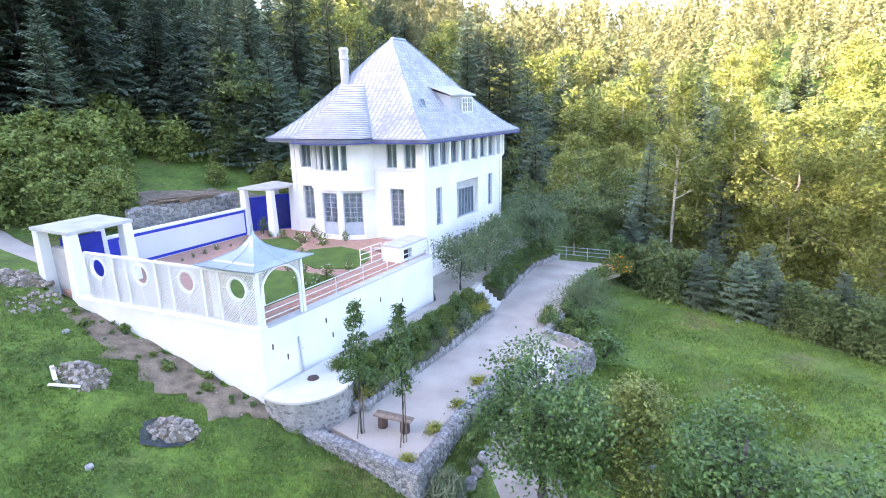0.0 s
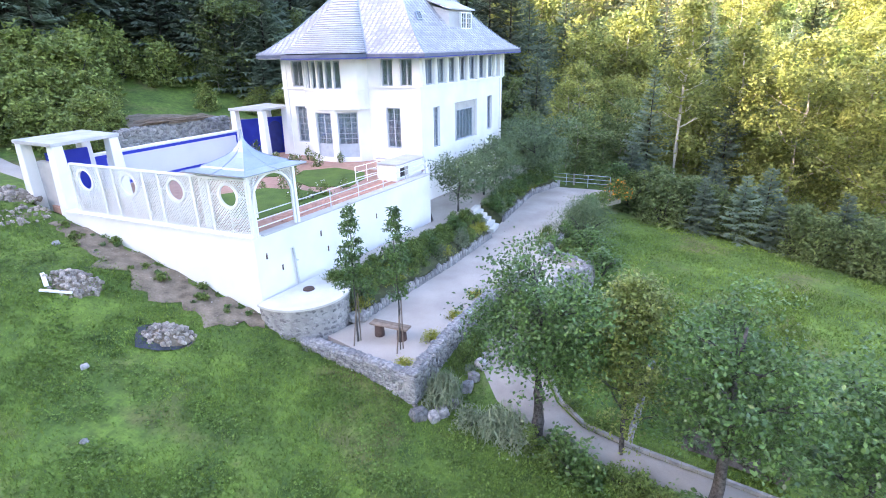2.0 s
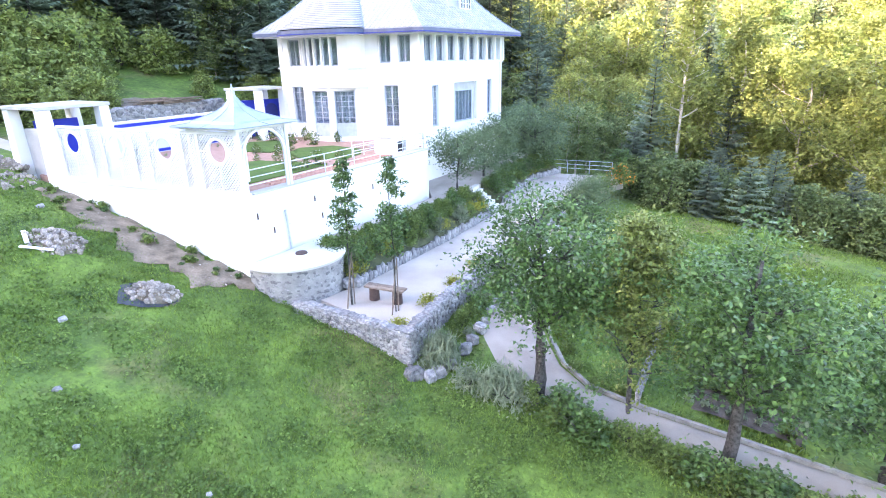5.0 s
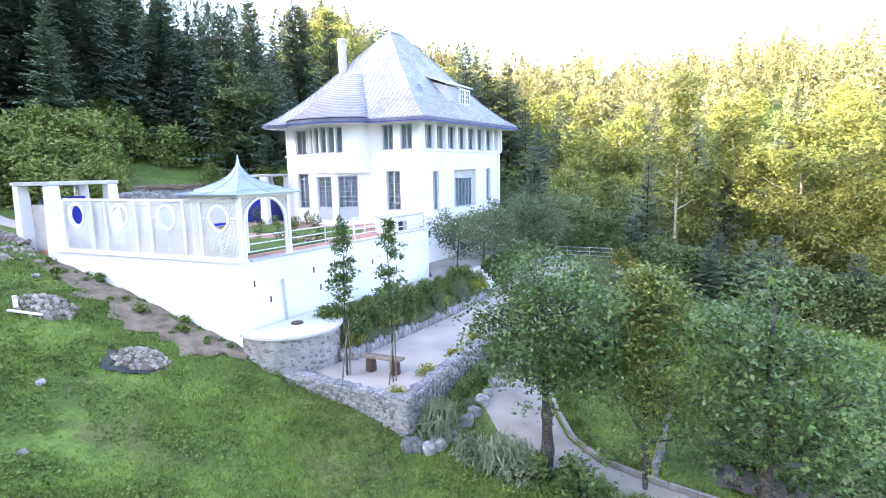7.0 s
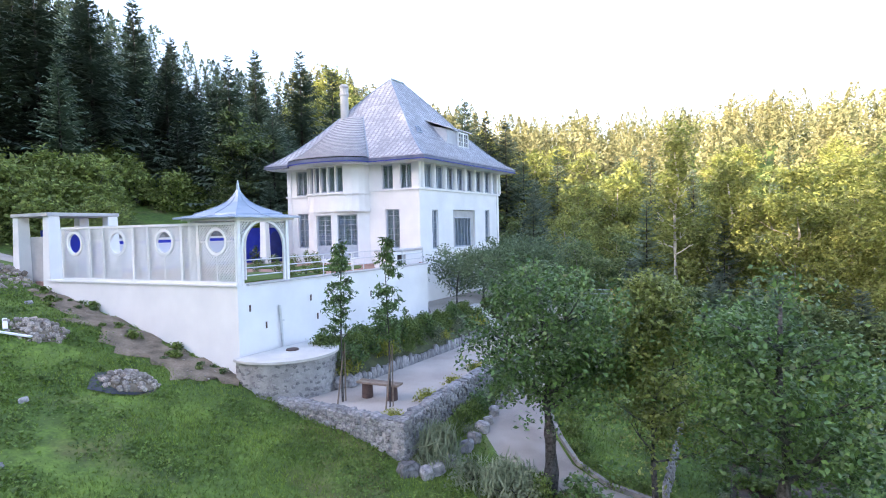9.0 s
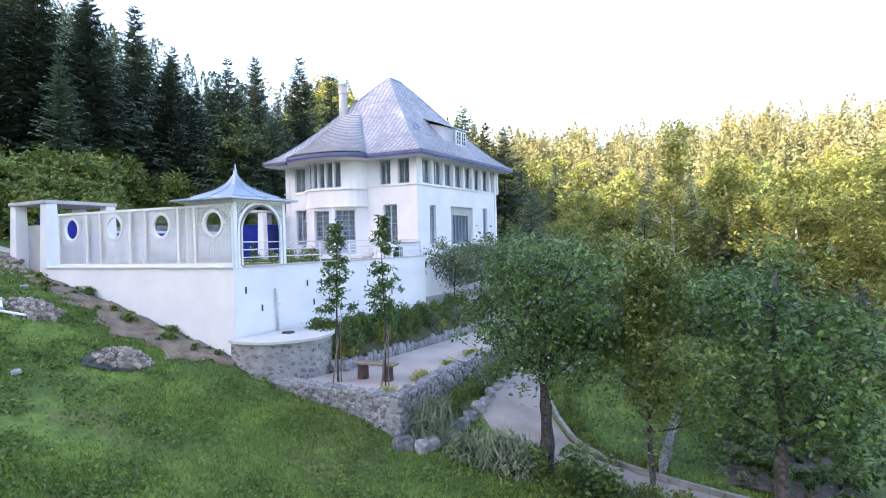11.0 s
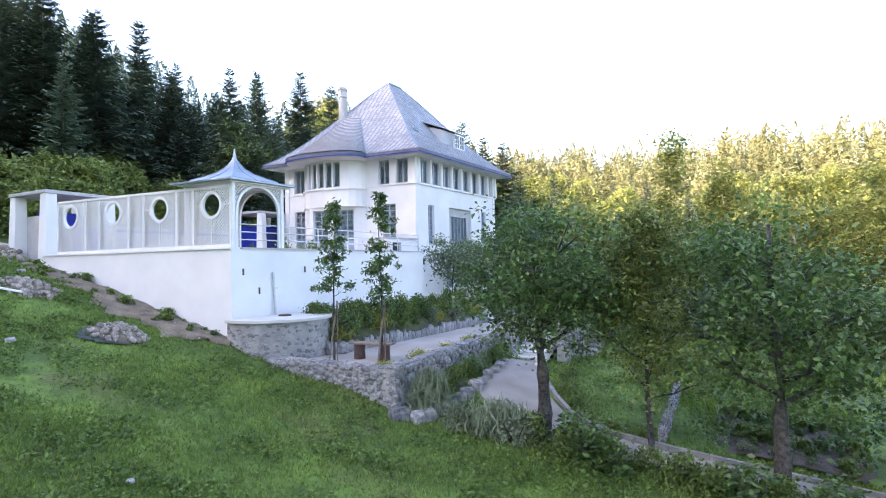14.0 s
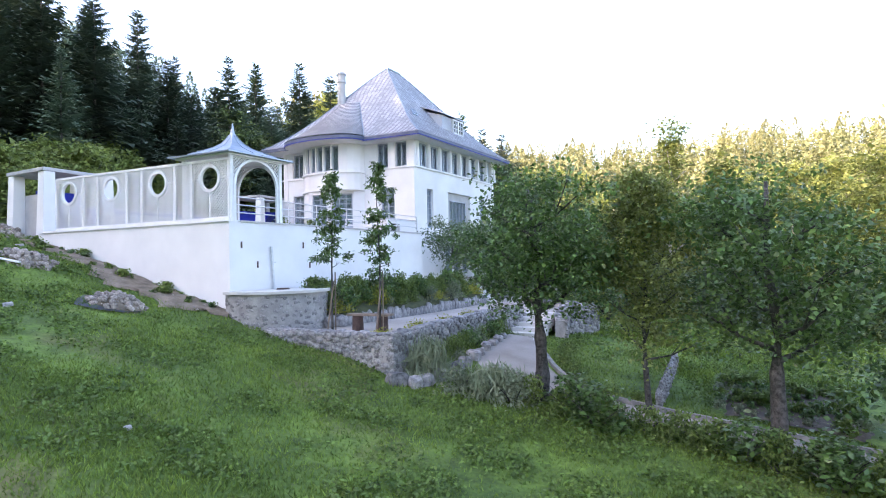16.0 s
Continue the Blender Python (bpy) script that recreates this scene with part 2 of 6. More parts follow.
def terrain(x, y):
    """The height of the hillside."""
    x, y = np.asarray(x, float), np.asarray(y, float)
    cx, cy = np.clip(x, -28, 26), np.clip(y, -2, 52)
    X, Y = cx / 20, (cy - 22) / 20
    k = 0
    z = np.zeros(np.broadcast(x, y).shape)
    for i in range(5):
        for j in range(5 - i):
            z = z + COEF[k] * X ** i * Y ** j
            k += 1
    z += 0.5 * np.exp(-((x + 14) ** 2 + (y - 18.6) ** 2) / 6) - 0.3 * np.exp(-((x + 5) ** 2 + (y - 17.3) ** 2) / 5) - 0.25 * np.exp(-((x + 0.5) ** 2 + (y - 14.6) ** 2) / 5)
    z -= 1.1 * np.exp(-((x + 25) ** 2 + (y - 31) ** 2) / 34)
    # the wooded slope above the house, and on behind the camera
    # The steeper part past x -73 is added out of sight to shade the house.
    z += 0.24 * np.clip(-28 - x, 0, 45) + 0.55 * np.clip(-73 - x, 0, 90)
    z += 0.16 * np.clip(y - 46, 0, 160) * smooth(-6, -40, x)
    z -= 0.07 * np.maximum(0, -2 - y) * smooth(-40, 0, x)
    # unseen hill behind the meadow, opposite the terrace, added to dim its south wall
    z += 0.5 * np.clip(-40 - y, 0, 90) * smooth(70, -10, x)
    # the valley and the far wooded hill
    z -= 0.26 * np.clip(x - 20, 0, 30) * smooth(24, 44, y) * (1 - smooth(80, 120, y))
    rise = np.maximum(0, y + 0.15 * x - 87)
    z += (0.29 * np.minimum(rise, 140) - 0.1 * np.maximum(0, rise - 170)) * smooth(-70, 10, x)
    z += 0.06 * np.clip(x - 75, 0, 120) * smooth(-40, 60, y)
    return z


def ground_height(x, y):
    z = terrain(x, y)
    z = np.where(inside(x, y, TERRACE), np.minimum(z, -0.35), z)
    z = np.where(inside(x, y, PLATFORM), np.minimum(z, -4.15), z)
    return z


def build_ground():
    def axis(lo, hi, step, far):
        mid = np.arange(lo, hi + 1e-6, step)
        out, s = [], step
        p = hi
        while p < far:
            s *= 1.22
            p += min(s, 60)
            out.append(p)
        return mid, np.array(out)
    mx, fx = axis(-22, 30, 0.4, 900)
    my, fy = axis(6, 44, 0.4, 900)
    xs = np.concatenate([(-22 - (fx - 30))[::-1], mx, fx])
    ys = np.concatenate([(6 - (fy - 44))[::-1], my, fy])
    gx, gy = np.meshgrid(xs, ys)
    gz = ground_height(gx, gy)
    nx, ny = len(xs), len(ys)
    i = np.arange(nx * ny).reshape(ny, nx)
    loops = np.stack([i[:-1, :-1], i[:-1, 1:], i[1:, 1:], i[1:, :-1]], -1).reshape(-1, 4)
    ob = quick("ground", np.stack([gx, gy, gz], -1).reshape(-1, 3), loops, M_GROUND)
    ob.data.shade_smooth()
    return tagged(ob, "mown grass slope with worn brown patches below the white house", "grass", kind="structure")


def ground_mat():
    """Grass with worn, dry and mossy patches of several sizes."""
    m = M_GRASS
    nt = m.node_tree
    b = nt.nodes["Principled BSDF"]
    old = b.inputs["Base Color"].links[0].from_socket
    tc = nt.nodes.new("ShaderNodeTexCoord")
    n = nt.nodes.new("ShaderNodeTexNoise")
    n.inputs["Scale"].default_value, n.inputs["Detail"].default_value, n.inputs["Roughness"].default_value = 0.22, 6, 0.65
    mr = nt.nodes.new("ShaderNodeMapRange")
    mr.inputs[1].default_value, mr.inputs[2].default_value = 0.53, 0.72
    mr.inputs[4].default_value = 0.8
    mix = nt.nodes.new("ShaderNodeMix")
    mix.data_type = "RGBA"
    mix.inputs[7].default_value = (0.18, 0.125, 0.065, 1)
    nt.links.new(tc.outputs["Object"], n.inputs["Vector"])
    nt.links.new(n.outputs[0], mr.inputs[0])
    nt.links.new(mr.outputs[0], mix.inputs[0])
    nt.links.new(old, mix.inputs[6])
    tuft = nt.nodes.new("ShaderNodeTexNoise")
    tuft.inputs["Scale"].default_value, tuft.inputs["Detail"].default_value, tuft.inputs["Roughness"].default_value = 2.6, 7, 0.75
    shade = nt.nodes.new("ShaderNodeMapRange")
    shade.inputs[1].default_value, shade.inputs[2].default_value = 0.33, 0.68
    shade.inputs[3].default_value, shade.inputs[4].default_value = 0.55, 1.35
    hsv = nt.nodes.new("ShaderNodeHueSaturation")
    nt.links.new(tc.outputs["Object"], tuft.inputs["Vector"])
    nt.links.new(tuft.outputs[0], shade.inputs[0])
    nt.links.new(shade.outputs[0], hsv.inputs["Value"])
    nt.links.new(mix.outputs[2], hsv.inputs["Color"])
    nt.links.new(hsv.outputs[0], b.inputs["Base Color"])
    return m


M_GROUND = ground_mat()
ground = build_ground()


# ---- terrace ----
def band(bm, p, q, z0, z1, thick):
    wall_panel(bm, p, q, z0, z1, thick)


def build_terrace():
    bm = bmesh.new()
    band(bm, TC, TR, -4.6, TOP, 0.35)
    part_r = part("terrace_wall_east", bm, M_STUCCO)
    tagged(part_r, "tall smooth white rendered retaining wall of the terrace", "retaining wall", kind="structure")
    bm = bmesh.new()
    band(bm, TL, TC + (TL - TC).normalized() * 0.002, -4.6, TOP - 0.004, 0.35)
    w = part("terrace_wall_south", bm, M_STUCCO)
    tagged(w, "tall smooth white rendered wall under the lattice screen", "retaining wall", kind="structure")
    bm = bmesh.new()
    band(bm, TR, H0 + U * 0.4 + NU * 0.0, -4.6, TOP - 0.008, 0.35)
    w = part("terrace_wall_end", bm, M_STUCCO)
    tagged(w, "white rendered end wall between terrace and house", "retaining wall", kind="structure")
    # floor
    inner = [TC + U * 0.2 + V * 0.2, TR - U * 0.1 + V * 0.3, H0 + U * 0.3 + V * 0.3, H2 + U * 1.5, Vector((-14.0, 36.6)), Vector((-18.9, 28.8)), Vector((-18.6, 24.9)), TL + U * 0.3]
    bm = bmesh.new()
    prism(bm, inner, -0.3, 0.0)
    f = part("terrace_floor", bm, M_JOINT)
    tagged(f, "red clay paved terrace floor with pale joints", "terrace floor", kind="structure")
    # lattice rail coping
    bm = bmesh.new()
    d = (TL - TC).normalized()
    wall_panel(bm, TL - d * 0.05 - U * 0.06, TC - U * 0.06, TOP, TOP + 0.07, 0.5)
    tagged(part("coping", bm, M_PAINT), "white painted coping along the terrace wall", "coping", kind="structure")
    bm = bmesh.new()
    wall_panel(bm, TC + U * 0.46 + NU * 0.05, TR + NU * 0.05, TOP, TOP + 0.06, 0.45)
    tagged(part("coping", bm, M_PIER), "pale grey concrete coping along the terrace wall", "coping", kind="structure")


build_terrace()


# ---- house ----
house = empty("house", (H0.x, H0.y, 0), "white rendered villa with steep grey slate hipped roof", "house")
HOUSE_INV = Matrix.Translation((-H0.x, -H0.y, 0))


def hpart(name, bm, material, label="", parent=None, smooth_it=False):
    bm.transform(HOUSE_INV)
    return part(name, bm, material, parent or house, label, smooth_it)


def window(p, q, s0, s1, z0, z1, cols, rows, thick, frame_w=0.075, panel=0.0, curtain=True, mullion=0.045):
    """A window set in the wall from p to q: frame, bars, glass and a curtain behind; panel: solid foot of a glazed door."""
    p, q = Vector(p), Vector(q)
    d = (q - p).normalized()
    n = Vector((-d.y, d.x))
    m = Matrix(((d.x, n.x, 0, p.x), (d.y, n.y, 0, p.y), (0, 0, 1, 0), (0, 0, 0, 1)))
    w = 0.17
    bm = bmesh.new()
    for a, b, c, e in ((s0, s0 + frame_w, z0, z1), (s1 - frame_w, s1, z0, z1), (s0 + frame_w, s1 - frame_w, z1 - frame_w, z1), (s0 + frame_w, s1 - frame_w, z0, z0 + frame_w + panel)):
        box(bm, ((a + b) / 2, w, (c + e) / 2), (b - a, 0.07, e - c), m=m)
    win = hpart("window", bm, M_WINFRAME)
    zb = z0 + frame_w + panel
    for i in range(1, cols):
        s = s0 + (s1 - s0) * i / cols
        bm = bmesh.new()
        box(bm, (s, w, (zb + z1 - frame_w) / 2), (mullion * (1.6 if cols == 2 or i * 2 == cols else 1.0), 0.05, z1 - frame_w - zb), m=m)
        hpart("glazing_bar", bm, M_WINFRAME, parent=win)
    for i in range(1, rows):
        z = zb + (z1 - zb) * i / rows
        bm = bmesh.new()
        box(bm, ((s0 + s1) / 2, w + 0.003, z), (s1 - s0 - 2 * frame_w, 0.042, mullion), m=m)
        hpart("glazing_bar", bm, M_WINFRAME, parent=win)
    bm = bmesh.new()
    box(bm, ((s0 + s1) / 2, w + 0.012, (zb + z1) / 2), (s1 - s0 - frame_w, 0.006, z1 - zb - 0.02), m=m)
    pane = hpart("pane", bm, M_GLASS, parent=win)
    pane.visible_shadow = False
    if curtain:
        bm = bmesh.new()
        k = 14
        vs = [bm.verts.new(m @ Vector((s0 + (s1 - s0) * i / k, w + 0.06 + 0.03 * (i % 2), z))) for z in (z0, z1) for i in range(k + 1)]
        for i in range(k):
            bm.faces.new((vs[i], vs[i + 1], vs[k + 2 + i], vs[k + 1 + i]))
        bmesh.ops.solidify(bm, geom=bm.faces[:], thickness=0.012)
        hpart("curtain", bm, M_CURTAIN, parent=win)
    return win


M_WINFRAME = mat("pale_blue_grey_paint", (0.34, 0.39, 0.46), (0.44, 0.48, 0.55), 4, 0.5, 0.02, 40)
ZS, ZT = 4.52, 6.2   # sill of the upper windows, top of the walls
TH = 0.38


def front(p, q, z0, z1, wins, name="wall"):
    """A wall of the house with its windows: wins of (s0, s1, z0, z1, cols, rows, panel)."""
    bm = bmesh.new()
    wall_panel(bm, p, q, z0, z1, TH, [w[:4] for w in wins])
    hpart(name, bm, M_STUCCO)
    for s0, s1, za, zb, cols, rows, foot in wins:
        window(p, q, s0, s1, za, zb, cols, rows, TH, panel=foot)


BAY = [(7.95, 0.0), (7.6, 0.7), (6.9, 1.2), (5.3, 1.25), (3.95, 0.55), (3.5, 0.0)]
BAYP = [H0 + V * s + NV * w for s, w in BAY]
ROUND = [H0 + V * (5.72 + 2.24 * math.cos(radians(a))) + NV * (1.32 * math.sin(radians(a)) ** 0.85) for a in range(0, 181, 15)]


def build_house():
    # garden front, seen from the path
    up = [(0.5 + i * 1.29, 0.5 + i * 1.29 + 1.0, ZS + 0.03, 6.03, 2, 1, 0.0) for i in range(8)]
    low = [(1.35, 2.05, 0.75, 3.22, 2, 6, 0.0), (3.85, 6.85, 0.75, 3.25, 1, 1, 0.0), (8.35, 9.05, 0.95, 3.3, 2, 6, 0.0)]
    base = [(3.4, 4.2, -2.1, -0.35, 2, 4, 0.0), (4.5, 5.3, -2.1, -0.35, 2, 4, 0.0), (5.6, 6.4, -2.1, -0.35, 2, 4, 0.0)]
    big = low.pop(1)
    bm = bmesh.new()
    wall_panel(bm, H0, H1, -3.9, ZT, TH, [w[:4] for w in up + low + base + [big]])
    hpart("wall", bm, M_STUCCO)
    for s0, s1, za, zb, cols, rows, foot in up + low + base:
        window(H0, H1, s0, s1, za, zb, cols, rows, TH, panel=foot)
    # the wide recessed window with a grey panel above five lights
    bm = bmesh.new()
    m = Matrix(((U.x, -NU.x, 0, H0.x), (U.y, -NU.y, 0, H0.y), (0, 0, 1, 0), (0, 0, 0, 1)))
    box(bm, (5.35, 0.26, 3.0), (3.0, 0.2, 0.5), m=m)
    for s in (4.06, 6.64):
        box(bm, (s, 0.26, 1.75), (0.42, 0.2, 2.0), m=m)
    hpart("window_surround", bm, M_PIER, "grey recessed window surround")
    window(H0, H1, 4.27, 6.43, 0.78, 2.75, 5, 1, TH, 0.06)
    # entrance front
    front(H0 + V * 3.5, H0, -0.3, ZT, [(1.13, 2.11, 0.85, 3.28, 2, 6, 0.0), (0.92, 1.7, ZS, 6.05, 2, 1, 0.0), (2.18, 3.0, ZS, 6.05, 2, 1, 0.0)])
    front(H2, H0 + V * 7.95, -0.3, ZT, [(0.81, 1.66, 0.9, 3.2, 2, 6, 0.0), (0.78, 1.64, 4.4, 5.98, 2, 1, 0.0)])
    zb = (ZS - 0.12, 6.0)
    extra = {2: [(0.2, 1.36, 0.28, 3.0, 2, 6, 0.75)], 3: [(0.18, 1.42, 0.28, 3.02, 3, 6, 0.75)]}
    for i in range(5):
        front(BAYP[i], BAYP[i + 1], -0.3, 3.24, extra.get(i, []))
    for i in range(12):
        a, b = ROUND[i], ROUND[i + 1]
        front(a, b, 3.24, ZT - 0.06, [(0.045, (b - a).length - 0.045, *zb, 1, 1, 0.0)] if 2 <= i <= 7 else [])
    bm = bmesh.new()
    wall_panel(bm, H1, H3, -3.9, ZT, TH)
    wall_panel(bm, H3, H2, -3.9, ZT, TH)
    hpart("wall", bm, M_STUCCO)
    # floors inside, so that the rooms are closed
    bm = bmesh.new()
    quad = [H0 + U * 0.4 + V * 0.4, H1 - U * 0.4 + V * 0.4, H3 - U * 0.4 - V * 0.4, H2 + U * 0.4 - V * 0.4]
    for z in (-0.25, 3.85):
        prism(bm, quad, z, z + 0.2)
    hpart("floor_slab", bm, M_WOOD)
    # sill mouldings
    for p, q, z in ((H0, H1, ZS - 0.1), (H0 + V * 3.2, H0, ZS - 0.1), (H2, H0 + V * 8.0, 4.26)):
        bm = bmesh.new()
        d = (q - p).normalized()
        nn = Vector((-d.y, d.x))
        wall_panel(bm, p - nn * 0.09 - d * 0.07, q - nn * 0.09 + d * 0.07, z, z + 0.1, 0.088)
        hpart("sill_band", bm, M_STUCCO)
    ctr = H0 + V * 5.72 - NV * 0.6
    for z, grow, high in ((4.27, 1.045, 0.1), (3.2, 1.03, 0.13)):
        bm = bmesh.new()
        prism(bm, [ctr + (a - ctr) * grow for a in ROUND] + [H0 + V * 3.6 - NV * 0.3, H0 + V * 7.8 - NV * 0.3], z, z + high)
        hpart("sill_band", bm, M_STUCCO)
    # round posts between the lights of the upper floor
    for i in range(9):
        p = H0 + U * (0.36 + i * 1.29) + NU * 0.0
        bm = bmesh.new()
        bar(bm, (p.x, p.y, ZS), (p.x, p.y, 6.12), 0.15, 12, 0.12)
        hpart("column", bm, M_STUCCO, smooth_it=False)


build_house()


# ---- roof ----
OV = 0.95
RC = (H0 + H3) / 2
RIDGE = 0.75
APEX = 12.55
EAVE_Z = 6.35


def roof_ring(k):
    """The plan quad of the roof at height fraction k: a bell-cast hip with a short ridge."""
    t = k
    e = [H0 - U * OV - V * OV, H1 + U * OV - V * OV, H3 + U * OV + V * OV, H2 - U * OV + V * OV]
    top = [RC - U * RIDGE, RC + U * RIDGE, RC + U * RIDGE, RC - U * RIDGE]
    return [a.lerp(b, t) for a, b in zip(e, top)]


def roof_z(k):
    """Bell-cast: flatter at the eaves."""
    return EAVE_Z + (APEX - EAVE_Z) * (k - 0.30 * k * (1 - k) * (1 - k) * 1.6)


def build_roof():
    n = 16
    bm = bmesh.new()
    rings = []
    for i in range(n + 1):
        k = i / n
        rings.append([bm.verts.new((p.x, p.y, roof_z(k))) for p in roof_ring(k)])
    for a, b in zip(rings, rings[1:]):
        for i in range(4):
            j = (i + 1) % 4
            bm.faces.new((a[i], a[j], b[j], b[i]))
    roof = hpart("roof", bm, M_UNDER, "steep bell-cast slate roof")
    # slates on the two fronts that are seen
    vs, fs = [], []
    rng = random.Random(5)
    for a, b in ((0, 1), (3, 0)):
        rows, step = 40, None
        for r in range(rows):
            k0, k1 = r / rows, min(1, (r + 1.86) / rows)
            q0, q1 = roof_ring(k0), roof_ring(k1)
            p0, p1, t0, t1 = q0[a], q0[b], q1[a], q1[b]
            z0, z1 = roof_z(k0) + 0.035, roof_z(k1) + 0.012
            w = 0.33
            length = (p1 - p0).length
            cnt = max(1, round(length / w))
            d = (p1 - p0).normalized()
            up = ((t0 + t1) / 2 - (p0 + p1) / 2)
            for c in range(cnt + 1):
                s = (c + 0.5 * (r % 2)) * length / cnt
                if s > length - 0.02:
                    continue
                mid = p0 + d * s
                hw = length / cnt * 0.47
                lo, hi = mid + up * 0.0, mid + up
                mm = (lo + hi) / 2
                zm = (z0 + z1) / 2 + 0.006 + rng.uniform(-0.006, 0.01)
                edge0, edge1 = (mm - p0).dot(d), (mm - p0).dot(d)
                lim0, lim1 = ((p0 + t0) / 2 - p0).dot(d), ((p1 + t1) / 2 - p0).dot(d)
                l = max(edge0 - hw, lim0)
                rr = min(edge0 + hw, lim1)
                if rr - l < 0.04:
                    continue
                base = len(vs)
                off = mm - d * (mm - p0).dot(d)
                A, C = off + d * l, off + d * rr
                for q, z in ((lo, z0), (C, zm), (hi, z1), (A, zm)):
                    vs.append((q.x - H0.x, q.y - H0.y, z))
                fs.append((base, base + 1, base + 2, base + 3))
    ob = quick("slate_covering", np.array(vs), np.array(fs), M_SLATE, roof, "stuff")
    ob["label"] = "grey diamond slates"
    # eaves: soffit, fascia and blue edge
    bm = bmesh.new()
    prism(bm, roof_ring(0.0), EAVE_Z - 0.2, EAVE_Z - 0.008)
    hpart("fascia", bm, M_FASCIA, "blue-grey painted eaves board")
    bm = bmesh.new()
    ring = [RC + (p - RC) * 0.985 for p in roof_ring(0.0)]
    prism(bm, ring, EAVE_Z - 0.25, EAVE_Z - 0.205)
    hpart("soffit", bm, M_STUCCO)
    # hip ridges
    for i in range(4):
        bm = bmesh.new()
        pts = [Vector((*roof_ring(k / 12)[i], roof_z(k / 12) + 0.03)) for k in range(13)]
        ring = []
        for p in pts:
            ring.append([bm.verts.new(p + Vector((0.06 * math.cos(j * math.pi / 3), 0.06 * math.sin(j * math.pi / 3), 0))) for j in range(6)])
        for a, b in zip(ring, ring[1:]):
            for j in range(6):
                bm.faces.new((a[j], a[(j + 1) % 6], b[(j + 1) % 6], b[j]))
        hpart("hip_ridge", bm, M_LEAD)
    bm = bmesh.new()
    bar(bm, (*roof_ring(1)[0], APEX + 0.03), (*roof_ring(1)[1], APEX + 0.03), 0.1, 8)
    hpart("ridge_cap", bm, M_LEAD)
    # lower roof over the bay, in level courses that bow out of the main slope
    def at_height(z):
        lo, hi = 0.0, 1.0
        for _ in range(30):
            mid = (lo + hi) / 2
            lo, hi = (mid, hi) if roof_z(mid) < z else (lo, mid)
        return lo

    arc = [radians(i * 10) for i in range(19)]

    def course(t, lift):
        z = EAVE_Z + 0.02 + 3.25 * (t - 0.3 * t * (1 - t))
        w = OV - (OV + LU / 2 - RIDGE) * at_height(z) - 0.02
        bulge = 1.2 * (1 - t) ** 0.9 + 0.38
        mid, half = 5.8 + 0.12 * t, 2.85 * (1 - t) + 0.75 * t
        return [H0 + V * (mid + half * math.cos(a)) + NV * (w + bulge * math.sin(a) ** 0.8) for a in arc], z + lift
    vs, fs, edges = [], [], []
    rows, n = 26, len(arc)
    for r in range(rows):
        for t, lift in ((r / rows, 0.075), ((r + 1.0) / rows, 0.012)):
            line, z = course(t, lift)
            vs += [(p.x - H0.x, p.y - H0.y, z) for p in line]
        o = r * 2 * n
        for i in range(n - 1):
            fs.append((o + i, o + i + 1, o + n + i + 1, o + n + i))
            if r:
                edges.append(len(fs))
                fs.append((o - n + i, o - n + i + 1, o + i + 1, o + i))
    fs.append(tuple(range((rows * 2 - 1) * n, rows * 2 * n)))
    bay = link("bay_roof", vs, fs, M_BAYSLATE, house, "slate roof in level courses over the curved bay")
    bay.data.materials.append(M_COURSE)
    for i in edges:
        bay.data.polygons[i].material_index = 1
    for side in (0, -1):
        bm = bmesh.new()
        pts = [Vector((*course(t / 10, 0.05)[0][side], course(t / 10, 0.05)[1])) for t in range(11)]
        for a, b in zip(pts, pts[1:]):
            bar(bm, a, b, 0.045, 6)
        hpart("roof_flashing", bm, M_LEAD)
    eave = course(0.0, 0.0)[0]
    ctr = H0 + V * 5.8
    back = [H0 + V * 3.0 - NV * 0.5, H0 + V * 8.6 - NV * 0.5]
    for name, grow, z0, z1, m_ in (("fascia", 1.012, -0.203, 0.03, M_FASCIA), ("soffit", 0.99, -0.264, -0.207, M_STUCCO)):
        bm = bmesh.new()
        prism(bm, [ctr + (p - ctr) * grow for p in eave] + back, EAVE_Z + z0, EAVE_Z + z1)
        hpart(name, bm, m_)
    bm = bmesh.new()
    for a, b in zip(eave, eave[1:]):
        wall_panel(bm, ctr + (a - ctr) * 1.02, ctr + (b - ctr) * 1.02, EAVE_Z - 0.24, EAVE_Z - 0.17, 0.03)
    hpart("blue_edge", bm, M_EAVEBLUE)
    bm = bmesh.new()
    e = roof_ring(0.0)
    for a, b in ((e[0], e[1]), (H0 + V * 3.2 + NV * OV, e[0])):
        d = (b - a).normalized()
        nn = Vector((d.y, -d.x))
        wall_panel(bm, a + nn * 0.03, b + nn * 0.03, EAVE_Z - 0.24, EAVE_Z - 0.17, 0.028)
    hpart("blue_edge", bm, M_EAVEBLUE)


M_BAYSLATE = mat("coursed_slate", (0.38, 0.39, 0.42), (0.52, 0.53, 0.56), 1.0, 0.5, 0.15, 25, spread=0.12, island=True)
build_roof()


